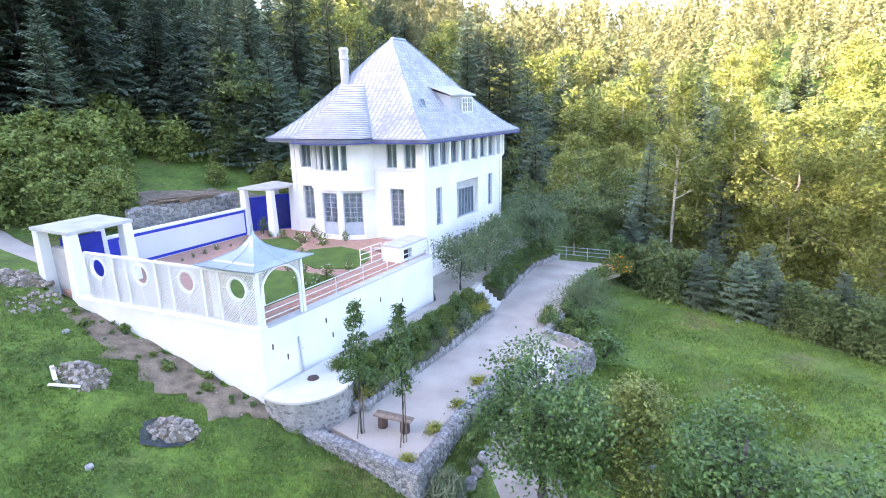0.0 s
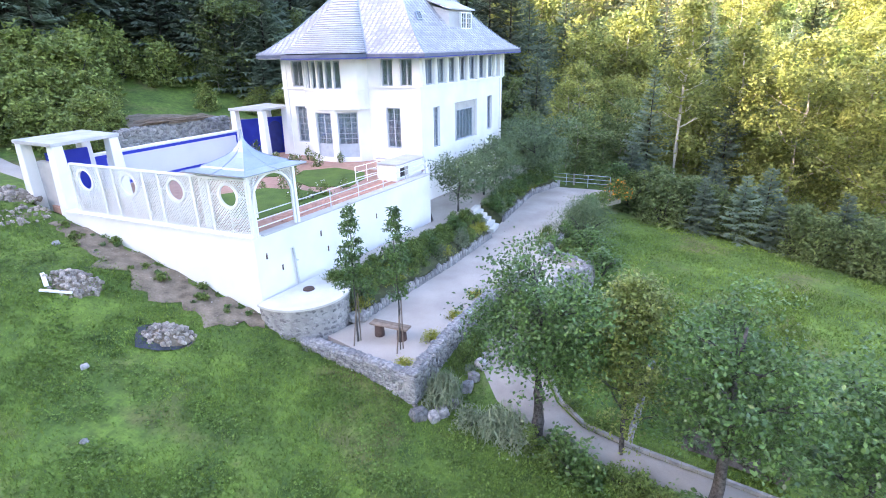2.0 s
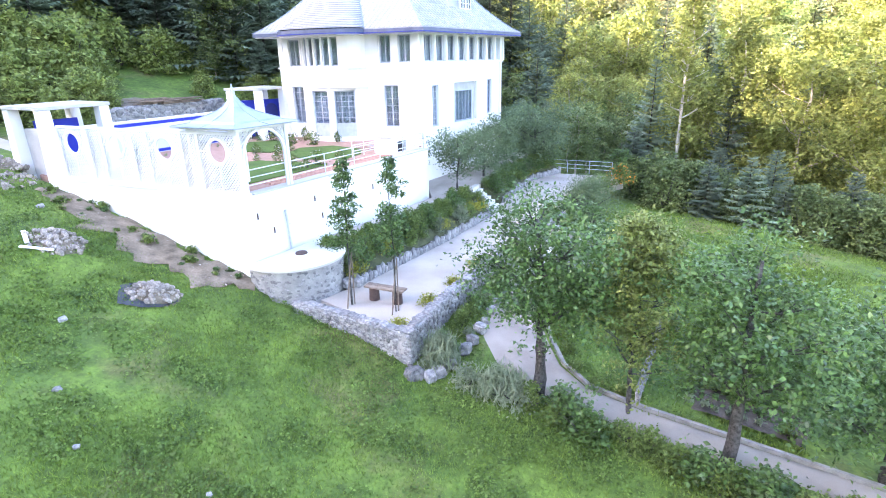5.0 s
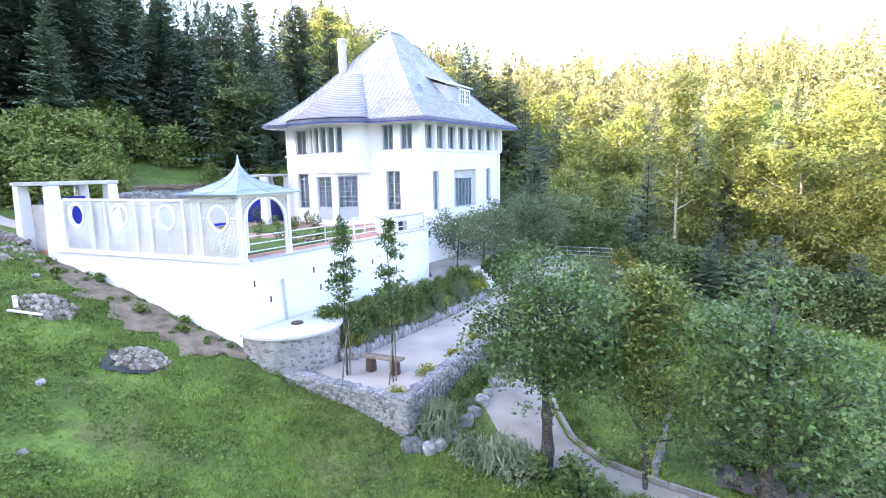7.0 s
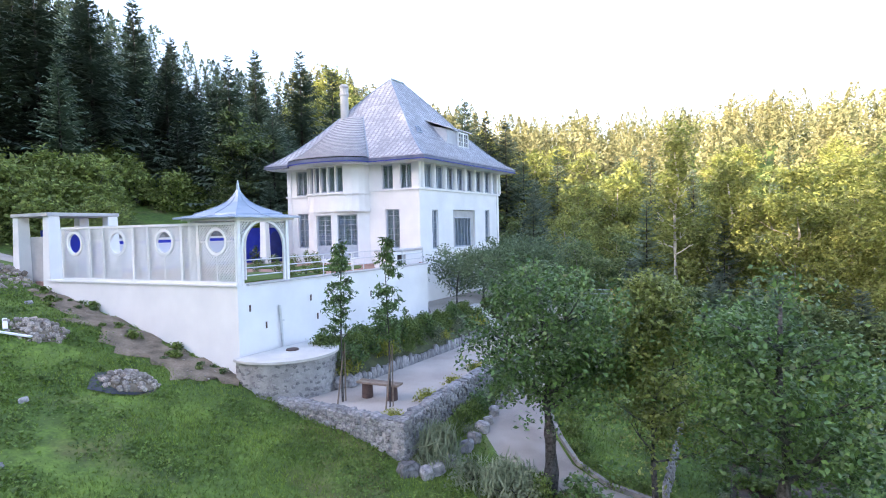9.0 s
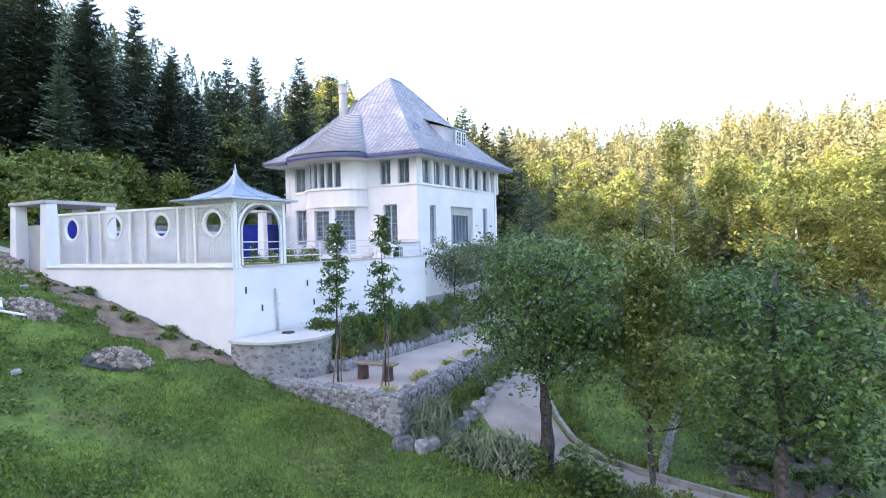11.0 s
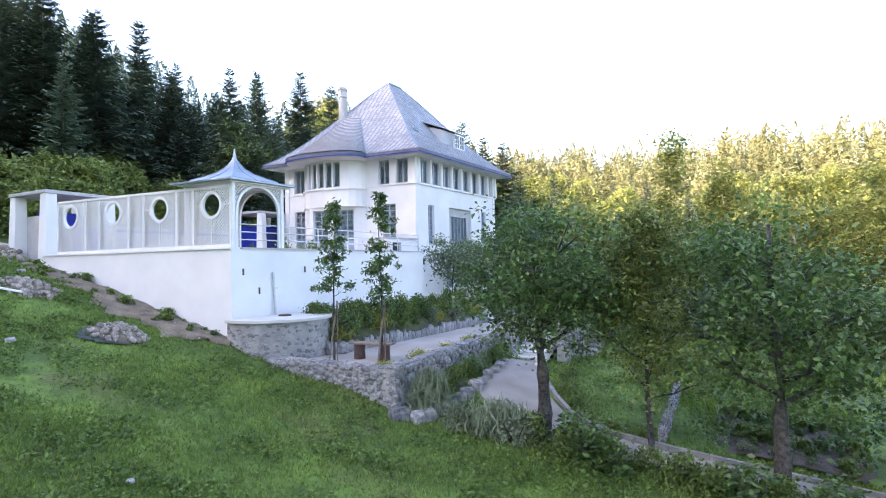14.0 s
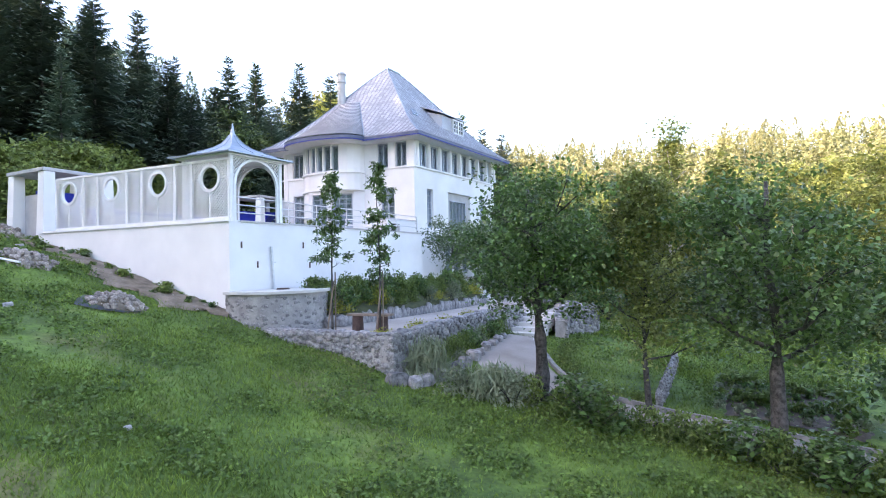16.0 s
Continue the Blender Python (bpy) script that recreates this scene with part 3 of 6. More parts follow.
# ---- camera platform, paths ----
def build_plaza():
    bm = bmesh.new()
    left = [(-4.6, 18.6), (-3.3, 20.1), (0.25, 25.5), (2.6, 29.6), (3.0, 31.2), (3.5, 32.3), (6.4, 38.8), (8.7, 41.0)]
    right = [(13.2, 39.2), (10.6, 37.4), (8.85, 35.4), (6.7, 29.1), (5.2, 27.1), (5.35, 26.3), (6.9, 24.3), (5.3, 23.75), (3.9, 24.0), (3.6, 23.6), (1.6, 21.2), (0.2, 18.4), (-1.15, 15.75)]
    prism(bm, left + right, -4.6, PATH)
    tagged(part("gravel_path", bm, M_GRAVEL), "pale beige gravel path and small square beside the terrace", "path", kind="structure")
    bm = bmesh.new()
    prism(bm, [(-6.2, 20.6), (-4.9, 20.9), (-2.9, 23.6), (-0.6, 27.4), (1.5, 30.6), (2.0, 31.6), (4.6, 37.4), (7.6, 41.6), (6.0, 43.5), (0.0, 40.0), (-1.0, 33.0), (-0.6, 29.0)], -4.4, WALK)
    tagged(part("upper_walk", bm, M_GRAVEL), "narrow gravel walk at the foot of the white wall", "path", kind="structure")


build_plaza()


# ---- lattice screen, pavilion, rails ----
def strips(w, h, gap, width, keep, thick=0.018):
    """Crossing diagonal laths over a w x h panel where keep(s, z) holds: corner points and faces in (s, depth, z)."""
    vs, fs = [], []
    for sgn in (1, -1):
        y0 = 0.0 if sgn == 1 else thick
        c = -h if sgn == 1 else 0.0
        end = w if sgn == 1 else w + h
        step = gap * math.sqrt(2)
        c += step / 2
        while c < end:
            run = []
            n = int(h / 0.03)
            pts = []
            for i in range(n + 1):
                z = h * i / n
                s = c + z if sgn == 1 else c - z
                ok = 0 <= s <= w and keep(s, z)
                if ok:
                    pts.append((s, z))
                if (not ok or i == n) and len(pts) > 1:
                    run.append((pts[0], pts[-1]))
                if not ok:
                    pts = []
            for (s0, z0), (s1, z1) in run:
                o = width / 2 * math.sqrt(0.5)
                b = len(vs)
                for y in (y0, y0 + thick):
                    vs += [(s0 + o, y, z0 - o * sgn), (s0 - o, y, z0 + o * sgn), (s1 - o, y, z1 + o * sgn), (s1 + o, y, z1 - o * sgn)]
                fs += [(b, b + 1, b + 2, b + 3), (b + 4, b + 7, b + 6, b + 5), (b, b + 4, b + 5, b + 1), (b + 1, b + 5, b + 6, b + 2), (b + 2, b + 6, b + 7, b + 3), (b + 3, b + 7, b + 4, b)]
            c += step
    return np.array(vs), np.array(fs)


def frame_on(p, d, z):
    """A matrix whose x runs along d from p, y into the wall, z up."""
    n = Vector((-d.y, d.x))
    return Matrix(((d.x, n.x, 0, p.x), (d.y, n.y, 0, p.y), (0, 0, 1, z), (0, 0, 0, 1)))


def ring_part(bm, c, r0, r1, y0, y1, m, a0=0.0, a1=360.0, n=28):
    """A flat ring or arch in the (s, z) plane."""
    loops = []
    full = a1 - a0 >= 359.9
    for i in range(n if full else n + 1):
        a = radians(a0 + (a1 - a0) * i / n)
        loops.append([bm.verts.new(m @ Vector((c[0] + r * math.cos(a), y, c[1] + r * math.sin(a)))) for r, y in ((r0, y0), (r1, y0), (r1, y1), (r0, y1))])
    pairs = list(zip(loops, loops[1:])) + ([(loops[-1], loops[0])] if full else [])
    for a, b in pairs:
        for i in range(4):
            j = (i + 1) % 4
            bm.faces.new((a[i], a[j], b[j], b[i]))
    if not full:
        bm.faces.new(loops[0]), bm.faces.new(loops[-1][::-1])


DL = (TC - TL).normalized()
LZ, LH = TOP + 0.07, 2.17
screen = empty("lattice_screen", (TC.x, TC.y, TOP), "white painted wooden lattice screen with round openings", "garden screen")
SCREEN_INV = Matrix.Translation((-TC.x, -TC.y, -TOP))


def build_screen():
    # s is counted from the pavilion corner; the frame runs from the far end
    for a, b, hole in ((0.06, 1.83, 0.95), (1.88, 2.66, None), (2.71, 4.42, 3.57), (4.47, 5.26, None), (5.31, 7.0, 6.17), (7.05, 7.82, None), (7.87, 9.6, 8.78)):
        p = TC - DL * b + DL.orthogonal() * 0
        m = SCREEN_INV @ frame_on(p, DL, LZ)
        w = b - a
        hc, hz = (b - hole if hole else 0, 1.53)
        vs, fs = strips(w, LH, 0.088, 0.036, (lambda s, z: (s - hc) ** 2 + (z - hz) ** 2 > 0.44 ** 2) if hole else (lambda s, z: True))
        vv = np.array([m @ Vector((s, y + 0.06, z)) for s, y, z in vs])
        ob = quick("lattice_panel", vv, fs, M_PAINT, screen, "stuff")
        for s in (0, w):
            bm = bmesh.new()
            box(bm, (s, 0.08, LH / 2), (0.07, 0.09, LH), m=m)
            part("stile", bm, M_PAINT, screen)
        if hole:
            bm = bmesh.new()
            ring_part(bm, (hc, hz), 0.40, 0.50, 0.02, 0.12, m)
            part("round_frame", bm, M_PAINT, screen)
            for q in ((hc - 0.5) / 2, (hc + 0.5 + w) / 2):
                bm = bmesh.new()
                box(bm, (q, 0.06, hz), (w / 2 - 0.5, 0.05, 0.05), m=m)
                part("moulding", bm, M_PAINT, screen)
            bm = bmesh.new()
            box(bm, (hc, 0.06, (hz - 0.5) / 2), (0.05, 0.05, hz - 0.5), m=m)
            part("moulding", bm, M_PAINT, screen)
    m = SCREEN_INV @ frame_on(TC - DL * 9.65, DL, LZ)
    for z, hgt in ((0.05, 0.1), (LH, 0.09)):
        bm = bmesh.new()
        box(bm, (4.85, 0.082, z), (9.55, 0.12, hgt), m=m)
        part("rail", bm, M_PAINT, screen)


build_screen()

PW = 2.32   # width of the pavilion between its posts
pav = empty("garden_pavilion", (TC.x, TC.y, TOP), "white wooden lattice pavilion with arched sides and blue-grey zinc tent roof", "pavilion")


def build_pavilion():
    inv = SCREEN_INV
    corners = [TC + U * 0.12 - NU * 0.05, TC + U * PW - NU * 0.05, TC + U * PW + V * PW, TC + U * 0.12 + V * PW]
    for c in corners:
        bm = bmesh.new()
        box(bm, (c.x, c.y, (TOP + 2.55) / 2), (0.13, 0.13, 2.55 - TOP), 58, 0.01, m=inv)
        part("post", bm, M_PAINT, pav)
    for a, b in ((0, 1), (1, 2), (2, 3)):
        p, q = corners[a], corners[b]
        d = (q - p).normalized()
        L = (q - p).length
        m = inv @ frame_on(p, d, 0)
        spring, r = 1.5, L / 2 - 0.1
        bm = bmesh.new()
        ring_part(bm, (L / 2, spring), r - 0.09, r, -0.05, 0.05, m, 0, 180, 20)
        part("arch", bm, M_PAINT, pav)
        for s in (L / 2 - r + 0.045, L / 2 + r - 0.045):
            bm = bmesh.new()
            box(bm, (s, 0, (spring + TOP) / 2), (0.09, 0.08, spring - TOP), m=m)
            part("arch_post", bm, M_PAINT, pav)
        h0 = 1.4
        vs, fs = strips(L, 2.5 - h0, 0.09, 0.032, lambda s, z: (s - L / 2) ** 2 + (z + h0 - spring) ** 2 > r * r and 0.06 < s < L - 0.06)
        quick("spandrel_lattice", np.array([m @ Vector((s, y, z + h0)) for s, y, z in vs]), fs, M_PAINT, pav, "stuff")
        bm = bmesh.new()
        box(bm, (L / 2, 0, 2.5), (L, 0.1, 0.1), m=m)
        part("beam", bm, M_PAINT, pav)
    ctr = (corners[0] + corners[2]) / 2
    bm = bmesh.new()
    rings = []
    prof = [(1.5, 2.56), (1.5, 2.6), (1.06, 2.69), (1.02, 2.75), (0.74, 2.88), (0.47, 3.03), (0.27, 3.2), (0.15, 3.38), (0.085, 3.52), (0.05, 3.64), (0.012, 4.0)]
    for hw, z in prof:
        rings.append([bm.verts.new(inv @ Vector((*(ctr + U * (hw * a) + V * (hw * b)), z))) for a, b in ((-1, -1), (1, -1), (1, 1), (-1, 1))])
    for a, b in zip(rings, rings[1:]):
        for i in range(4):
            j = (i + 1) % 4
            bm.faces.new((a[i], a[j], b[j], b[i]))
    bm.faces.new(rings[0][::-1]), bm.faces.new(rings[-1])
    part("tent_roof", bm, M_LEAD, pav, "blue-grey zinc tent roof with a spike")
    for a, b in ((-1, -1), (1, -1), (1, 1), (-1, 1), (0, -1), (1, 0), (0, 1), (-1, 0)):
        bm = bmesh.new()
        pts = [inv @ Vector((*(ctr + U * (hw * a) + V * (hw * b)), z + 0.01)) for hw, z in prof[1:9]]
        for p, q in zip(pts, pts[1:]):
            bar(bm, p, q, 0.014, 5)
        part("seam", bm, M_LEAD, pav)
    bm = bmesh.new()
    bmesh.ops.create_uvsphere(bm, u_segments=10, v_segments=8, radius=0.075, matrix=inv @ Matrix.Translation((ctr.x, ctr.y, 3.56)))
    part("finial_ball", bm, M_LEAD, pav, smooth=True)
    bm = bmesh.new()
    prism(bm, [inv @ Vector((*(ctr + U * (1.32 * a) + V * (1.32 * b)), 0)) for a, b in ((-1, -1), (1, -1), (1, 1), (-1, 1))] and [((inv @ Vector((*(ctr + U * (1.32 * a) + V * (1.32 * b)), 0))).x, (inv @ Vector((*(ctr + U * (1.32 * a) + V * (1.32 * b)), 0))).y) for a, b in ((-1, -1), (1, -1), (1, 1), (-1, 1))], 2.5 - TOP, 2.558 - TOP)
    part("cornice", bm, M_PAINT, pav)


build_pavilion()


def railing(name, pts, z, heights, spacing, label, r=0.022, post_r=0.025, mat_=None):
    """A steel rail over a line of plan points: posts and bars, each a part."""
    mat_ = mat_ or M_STEEL
    p0 = Vector(pts[0])
    rail = empty(name, (p0.x, p0.y, z), label, "railing")
    for a, b in zip(pts, pts[1:]):
        a, b = Vector(a) - p0, Vector(b) - p0
        n = max(1, round((b - a).length / spacing))
        for i in range(n + 1):
            c = a.lerp(b, i / n)
            bm = bmesh.new()
            bar(bm, (c.x, c.y, 0), (c.x, c.y, heights[-1]), post_r, 8)
            part("post", bm, mat_, rail)
        for h in heights:
            bm = bmesh.new()
            bar(bm, (a.x, a.y, h), (b.x, b.y, h), r, 8)
            part("bar", bm, mat_, rail)
    return rail


railing("terrace_railing", [TC + U * 0.22 - NU * 0.12, TC + U * 2.22 - NU * 0.12], TOP + 0.05, (0.3, 0.58, 0.86), 2.1, "pale grey steel railing inside the pavilion arch")
railing("terrace_railing", [TC + U * 2.5 - NU * 0.15, TR - U * 0.2 - NU * 0.15, TR + (H0 - TR) * 0.75 - NU * 0.2], TOP + 0.05, (0.3, 0.58, 0.86), 1.95, "pale grey steel railing along the terrace edge")
railing("stair_railing", [(-4.6, 28.0), (-3.6, 29.4)], 0.0, (0.3, 0.6, 0.9), 0.9, "white steel railing beside the terrace stair", mat_=M_PAINT)
railing("path_railing", [(8.0, 41.9), (12.5, 39.9)], PATH, (0.35, 0.65, 0.95), 1.5, "blue-grey steel railing across the end of the gravel path", mat_=M_RAIL)


# ---- open porches, blue wall ----
def taper_pier(parent, c, w0, w1, z0, z1, turn, origin):
    bm = bmesh.new()
    m = Matrix.Translation((-origin[0], -origin[1], -origin[2])) @ pose(c[0], c[1], 0, 0, 0, turn)
    lo = [bm.verts.new(m @ Vector((sx * w0 / 2, sy * w0 / 2, z0))) for sx, sy in ((-1, -1), (1, -1), (1, 1), (-1, 1))]
    hi = [bm.verts.new(m @ Vector((sx * w1 / 2, sy * w1 / 2, z1))) for sx, sy in ((-1, -1), (1, -1), (1, 1), (-1, 1))]
    bm.faces.new(lo[::-1]), bm.faces.new(hi)
    for i in range(4):
        j = (i + 1) % 4
        bm.faces.new((lo[i], lo[j], hi[j], hi[i]))
    bmesh.ops.bevel(bm, geom=bm.edges[:], offset=0.02, segments=1, affect="EDGES")
    return part("pier", bm, M_STUCCO, parent)


def open_porch(label, quad, z0s, zt, slab, w0, w1):
    o = (quad[0][0], quad[0][1], 0.0)
    th = empty("open_porch", o, label, "porch")
    c = Vector((sum(q[0] for q in quad) / 4, sum(q[1] for q in quad) / 4))
    d = Vector(quad[1]) - Vector(quad[0])
    turn = math.degrees(math.atan2(d.y, d.x))
    for q, z0 in zip(quad, z0s):
        p = c + (Vector(q) - c) * 0.82
        taper_pier(th, p, w0, w1, z0, zt - slab, turn, o)
    bm = bmesh.new()
    prism(bm, [(q[0] - o[0], q[1] - o[1]) for q in quad], zt - slab + 0.003, zt)
    bmesh.ops.bevel(bm, geom=bm.edges[:], offset=0.015, segments=1, affect="EDGES")
    part("roof_slab", bm, M_PIER, th, "pale grey concrete roof slab")
    return th


PQ = [(-19.75, 25.05), (-17.0, 23.62), (-15.6, 26.5), (-18.3, 28.0)]
open_porch("white open entrance porch on four tapered piers with a flat slab", PQ, (-0.8, -0.8, -0.2, -0.2), 3.1, 0.16, 0.62, 0.46)
HQ = [(-13.75, 35.75), (-11.35, 34.95), (-10.15, 37.2), (-12.2, 38.9)]
open_porch("white open porch with tapered piers beside the villa", HQ, (-0.2, -0.2, -0.2, -0.2), 3.2, 0.15, 0.5, 0.4)

bm = bmesh.new()
wall_panel(bm, (-19.1, 25.3), (-17.3, 24.35), -1.0, 2.05, 0.3)
tagged(part("porch_wall", bm, M_PIER), "grey rendered wall between the porch piers", "wall", kind="structure")

BW0, BW1 = Vector((-18.25, 27.3)), Vector((-13.35, 35.75))


def build_blue_wall():
    d = (BW1 - BW0).normalized()
    L = (BW1 - BW0).length
    n = Vector((d.y, -d.x))     # towards the terrace
    bm = bmesh.new()
    wall_panel(bm, BW0, BW1, -0.5, 1.78, 0.3)
    w = part("garden_wall", bm, M_STUCCO)
    tagged(w, "white garden wall with pale lilac panel in a blue painted border", "wall", kind="structure")
    m = frame_on(BW0, d, 0)
    bm = bmesh.new()
    box(bm, (L / 2, -0.004, 0.88), (L, 0.008, 1.7), m=m)
    part("blue_border", bm, M_BLUE, w, "ultramarine painted border")
    bm = bmesh.new()
    box(bm, ((L + 1.0) / 2, -0.012, 0.88), (L - 1.4, 0.008, 1.36), m=m)
    part("pale_panel", bm, M_PALE, w, "pale lilac panel")
    bm = bmesh.new()
    box(bm, (L / 2, 0.15, 1.82), (L + 0.1, 0.42, 0.08), m=m)
    part("coping", bm, M_PAINT, w)
    # blue wall and arched door in the back of the house porch
    a, b = Vector((-13.3, 36.3)), Vector((-10.6, 38.3))
    bm = bmesh.new()
    wall_panel(bm, (-13.45, 36.6), (-10.7, 38.6), -0.2, 2.35, 0.25)
    bw = part("porch_back_wall", bm, M_BLUE)
    tagged(bw, "ultramarine painted wall behind the house porch", "wall", kind="structure")
    d2 = (Vector((-10.7, 38.6)) - Vector((-13.45, 36.6))).normalized()
    m = frame_on(Vector((-13.45, 36.6)), d2, 0)
    bm = bmesh.new()
    box(bm, (2.35, -0.02, 0.85), (0.8, 0.04, 1.7), m=m)
    ring_part(bm, (2.35, 1.7), 0.0001, 0.4, -0.04, 0.0, m, 0, 180, 12)
    door = part("door_1", bm, M_BLUEDARK)
    tagged(door, "dark blue arched wooden door in the porch", "door", kind="structure")
    bm = bmesh.new()
    wall_panel(bm, (-18.72, 25.6), (-17.72, 27.15), -0.5, 2.35, 0.2)
    tagged(part("porch_blue_wall", bm, M_BLUE), "ultramarine painted low wall behind the entrance porch", "wall", kind="structure")


M_BLUEDARK = mat("dark_blue_door_paint", (0.012, 0.02, 0.16), (0.02, 0.035, 0.24), 3, 0.5, 0.05, 30)
build_blue_wall()


# ---- chimney, dormer, rooflights ----
def build_roof_details():
    c = Vector((-6.45, 37.6))
    bm = bmesh.new()
    prof = [(0.29, 8.4), (0.28, 11.2), (0.34, 11.24), (0.34, 11.33), (0.3, 11.36), (0.3, 11.75), (0.34, 11.78), (0.34, 11.85), (0.24, 11.98)]
    rings = [[bm.verts.new((c.x + r * math.cos(i * math.pi / 8), c.y + r * math.sin(i * math.pi / 8), z)) for i in range(16)] for r, z in prof]
    for a, b in zip(rings, rings[1:]):
        for i in range(16):
            bm.faces.new((a[i], a[(i + 1) % 16], b[(i + 1) % 16], b[i]))
    bm.faces.new(rings[-1])
    hpart("chimney", bm, M_PIER, "round pale grey chimney with a moulded cap")
    # dormer on the garden front
    e = roof_ring(0.0)[0]
    def on_roof(s, k):
        q = roof_ring(k)
        p = q[0] + U * s
        return Vector((p.x, p.y, roof_z(k)))
    m = Matrix(((U.x, -NU.x, 0, H0.x), (U.y, -NU.y, 0, H0.y), (0, 0, 1, 0), (0, 0, 0, 1)))
    # s along U from the house corner, y inwards
    s0, s1, yf, z0, z1 = 4.6, 7.75, 0.8, 7.4, 8.8
    bm = bmesh.new()
    f = [(s0, yf, z0), (s1, yf, z0), (s1 - 0.15, yf + 0.1, z1), (s0 + 0.15, yf + 0.1, z1)]
    b = [(s0 - 0.5, 2.6, z0 + 0.6), (s1 + 0.5, 2.6, z0 + 0.6), (s1 + 0.3, 2.9, z1 + 0.55), (s0 - 0.3, 2.9, z1 + 0.55)]
    vf, vb = [bm.verts.new(m @ Vector(v)) for v in f], [bm.verts.new(m @ Vector(v)) for v in b]
    bm.faces.new(vf), bm.faces.new(vb[::-1])
    for i in range(4):
        j = (i + 1) % 4
        bm.faces.new((vf[i], vf[j], vb[j], vb[i]))
    dormer = hpart("dormer", bm, M_SLATE, "slate-hung dormer")
    bm = bmesh.new()
    vs = [(s0 - 0.1, yf - 0.1, z1 + 0.02), (s1 + 0.08, yf - 0.1, z1 + 0.02), (s1 - 0.1, 2.5, z1 + 0.7), (s0 - 0.5, 2.5, z1 + 0.7)]
    lo, hi = [bm.verts.new(m @ Vector(v)) for v in vs], [bm.verts.new(m @ (Vector(v) + Vector((0, 0, 0.07)))) for v in vs]
    bm.faces.new(lo[::-1]), bm.faces.new(hi)
    for i in range(4):
        j = (i + 1) % 4
        bm.faces.new((lo[i], lo[j], hi[j], hi[i]))
    hpart("dormer_roof", bm, M_SLATE)
    for s, w in ((6.3, 0.0), (6.98, 0.0)):
        bm = bmesh.new()
        for a, bb, c2, d2 in ((s - 0.34, s + 0.34, 7.58, 7.65), (s - 0.34, s + 0.34, 8.52, 8.59), (s - 0.34, s - 0.27, 7.65, 8.52), (s + 0.27, s + 0.34, 7.65, 8.52), (s - 0.02, s + 0.02, 7.65, 8.52), (s - 0.27, s + 0.27, 7.93, 7.96), (s - 0.27, s + 0.27, 8.22, 8.25)):
            box(bm, ((a + bb) / 2, yf - 0.02, (c2 + d2) / 2 + 0.12), (bb - a, 0.2, d2 - c2), m=m)
        hpart("window_frame", bm, M_PAINT, parent=dormer)
        bm = bmesh.new()
        box(bm, (s, yf - 0.04, 8.2), (0.56, 0.02, 0.92), m=m)
        hpart("pane", bm, M_PANE, parent=dormer)
    for s, k in ((1.0, 0.36), (7.0, 0.36)):
        p, q = on_roof(s, k), on_roof(s, k + 0.09)
        up = (q - p).normalized()
        nrm = Vector((U.x, U.y, 0)).cross(up)
        mm = Matrix((( U.x, up.x, nrm.x, p.x), (U.y, up.y, nrm.y, p.y), (0, up.z, nrm.z, p.z), (0, 0, 0, 1)))
        bm = bmesh.new()
        box(bm, (0, 0.35, 0.06), (0.55, 0.75, 0.14), bevel=0.02, m=mm)
        rl = hpart("rooflight", bm, M_LEAD, "small zinc-framed rooflight")
        bm = bmesh.new()
        box(bm, (0, 0.35, 0.138), (0.4, 0.6, 0.01), m=mm)
        hpart("pane", bm, M_PANE, parent=rl)


M_PANE = mat("dark_reflecting_pane", (0.03, 0.04, 0.05), (0.06, 0.07, 0.08), 2, 0.06, 0, 10)
build_roof_details()


# ---- plants ----
def leaf_cloud(rng, pts, size, droop=0.3, aspect=0.6):
    """Folded pointed leaves at the points, turned at random: vertices and quads."""
    n = len(pts)
    a = rng.uniform(0, 2 * math.pi, n)
    tilt = rng.normal(-droop, 0.55, n)
    d = np.stack([np.cos(a) * np.cos(tilt), np.sin(a) * np.cos(tilt), np.sin(tilt)], -1)
    side = np.cross(d, np.array([0, 0, 1.0]) + rng.normal(0, 0.5, (n, 3)))
    side /= np.linalg.norm(side, axis=1, keepdims=True) + 1e-9
    s = size * rng.uniform(0.6, 1.35, (n, 1))
    base, tip = pts - d * s * 0.5, pts + d * s * 0.5
    up = np.cross(side, d) * s * 0.12
    v = np.stack([base, pts + side * s * aspect * 0.5 + up, tip, pts - side * s * aspect * 0.5 + up], 1).reshape(-1, 3)
    return v, np.arange(4 * n).reshape(-1, 4)


def spray_cloud(rng, pts, size):
    """Small three-cornered leaf sprays at the points: vertices and triangles."""
    n = len(pts)
    d = rng.normal(0, 1, (n, 3)) * np.array([1, 1, 0.55])
    d /= np.linalg.norm(d, axis=1, keepdims=True) + 1e-9
    side = np.cross(d, rng.normal(0, 1, (n, 3)) + np.array([0, 0, 1.2]))
    side /= np.linalg.norm(side, axis=1, keepdims=True) + 1e-9
    s = size * rng.uniform(0.6, 1.4, (n, 1))
    v = np.stack([pts - d * s * 0.45 + side * s * 0.36, pts - d * s * 0.45 - side * s * 0.36, pts + d * s * 0.6], 1).reshape(-1, 3)
    return v, np.arange(3 * n).reshape(-1, 3)


def clumps(rng, n, envelope, per, spread):
    """Points in clumps whose centres the envelope draws."""
    c = np.array([envelope() for _ in range(n)])
    r = spread * rng.uniform(0.6, 1.3, (n, 1, 1))
    return c, (c[:, None, :] + rng.normal(0, 1, (n, per, 3)) * r * np.array([1, 1, 0.7])).reshape(-1, 3)


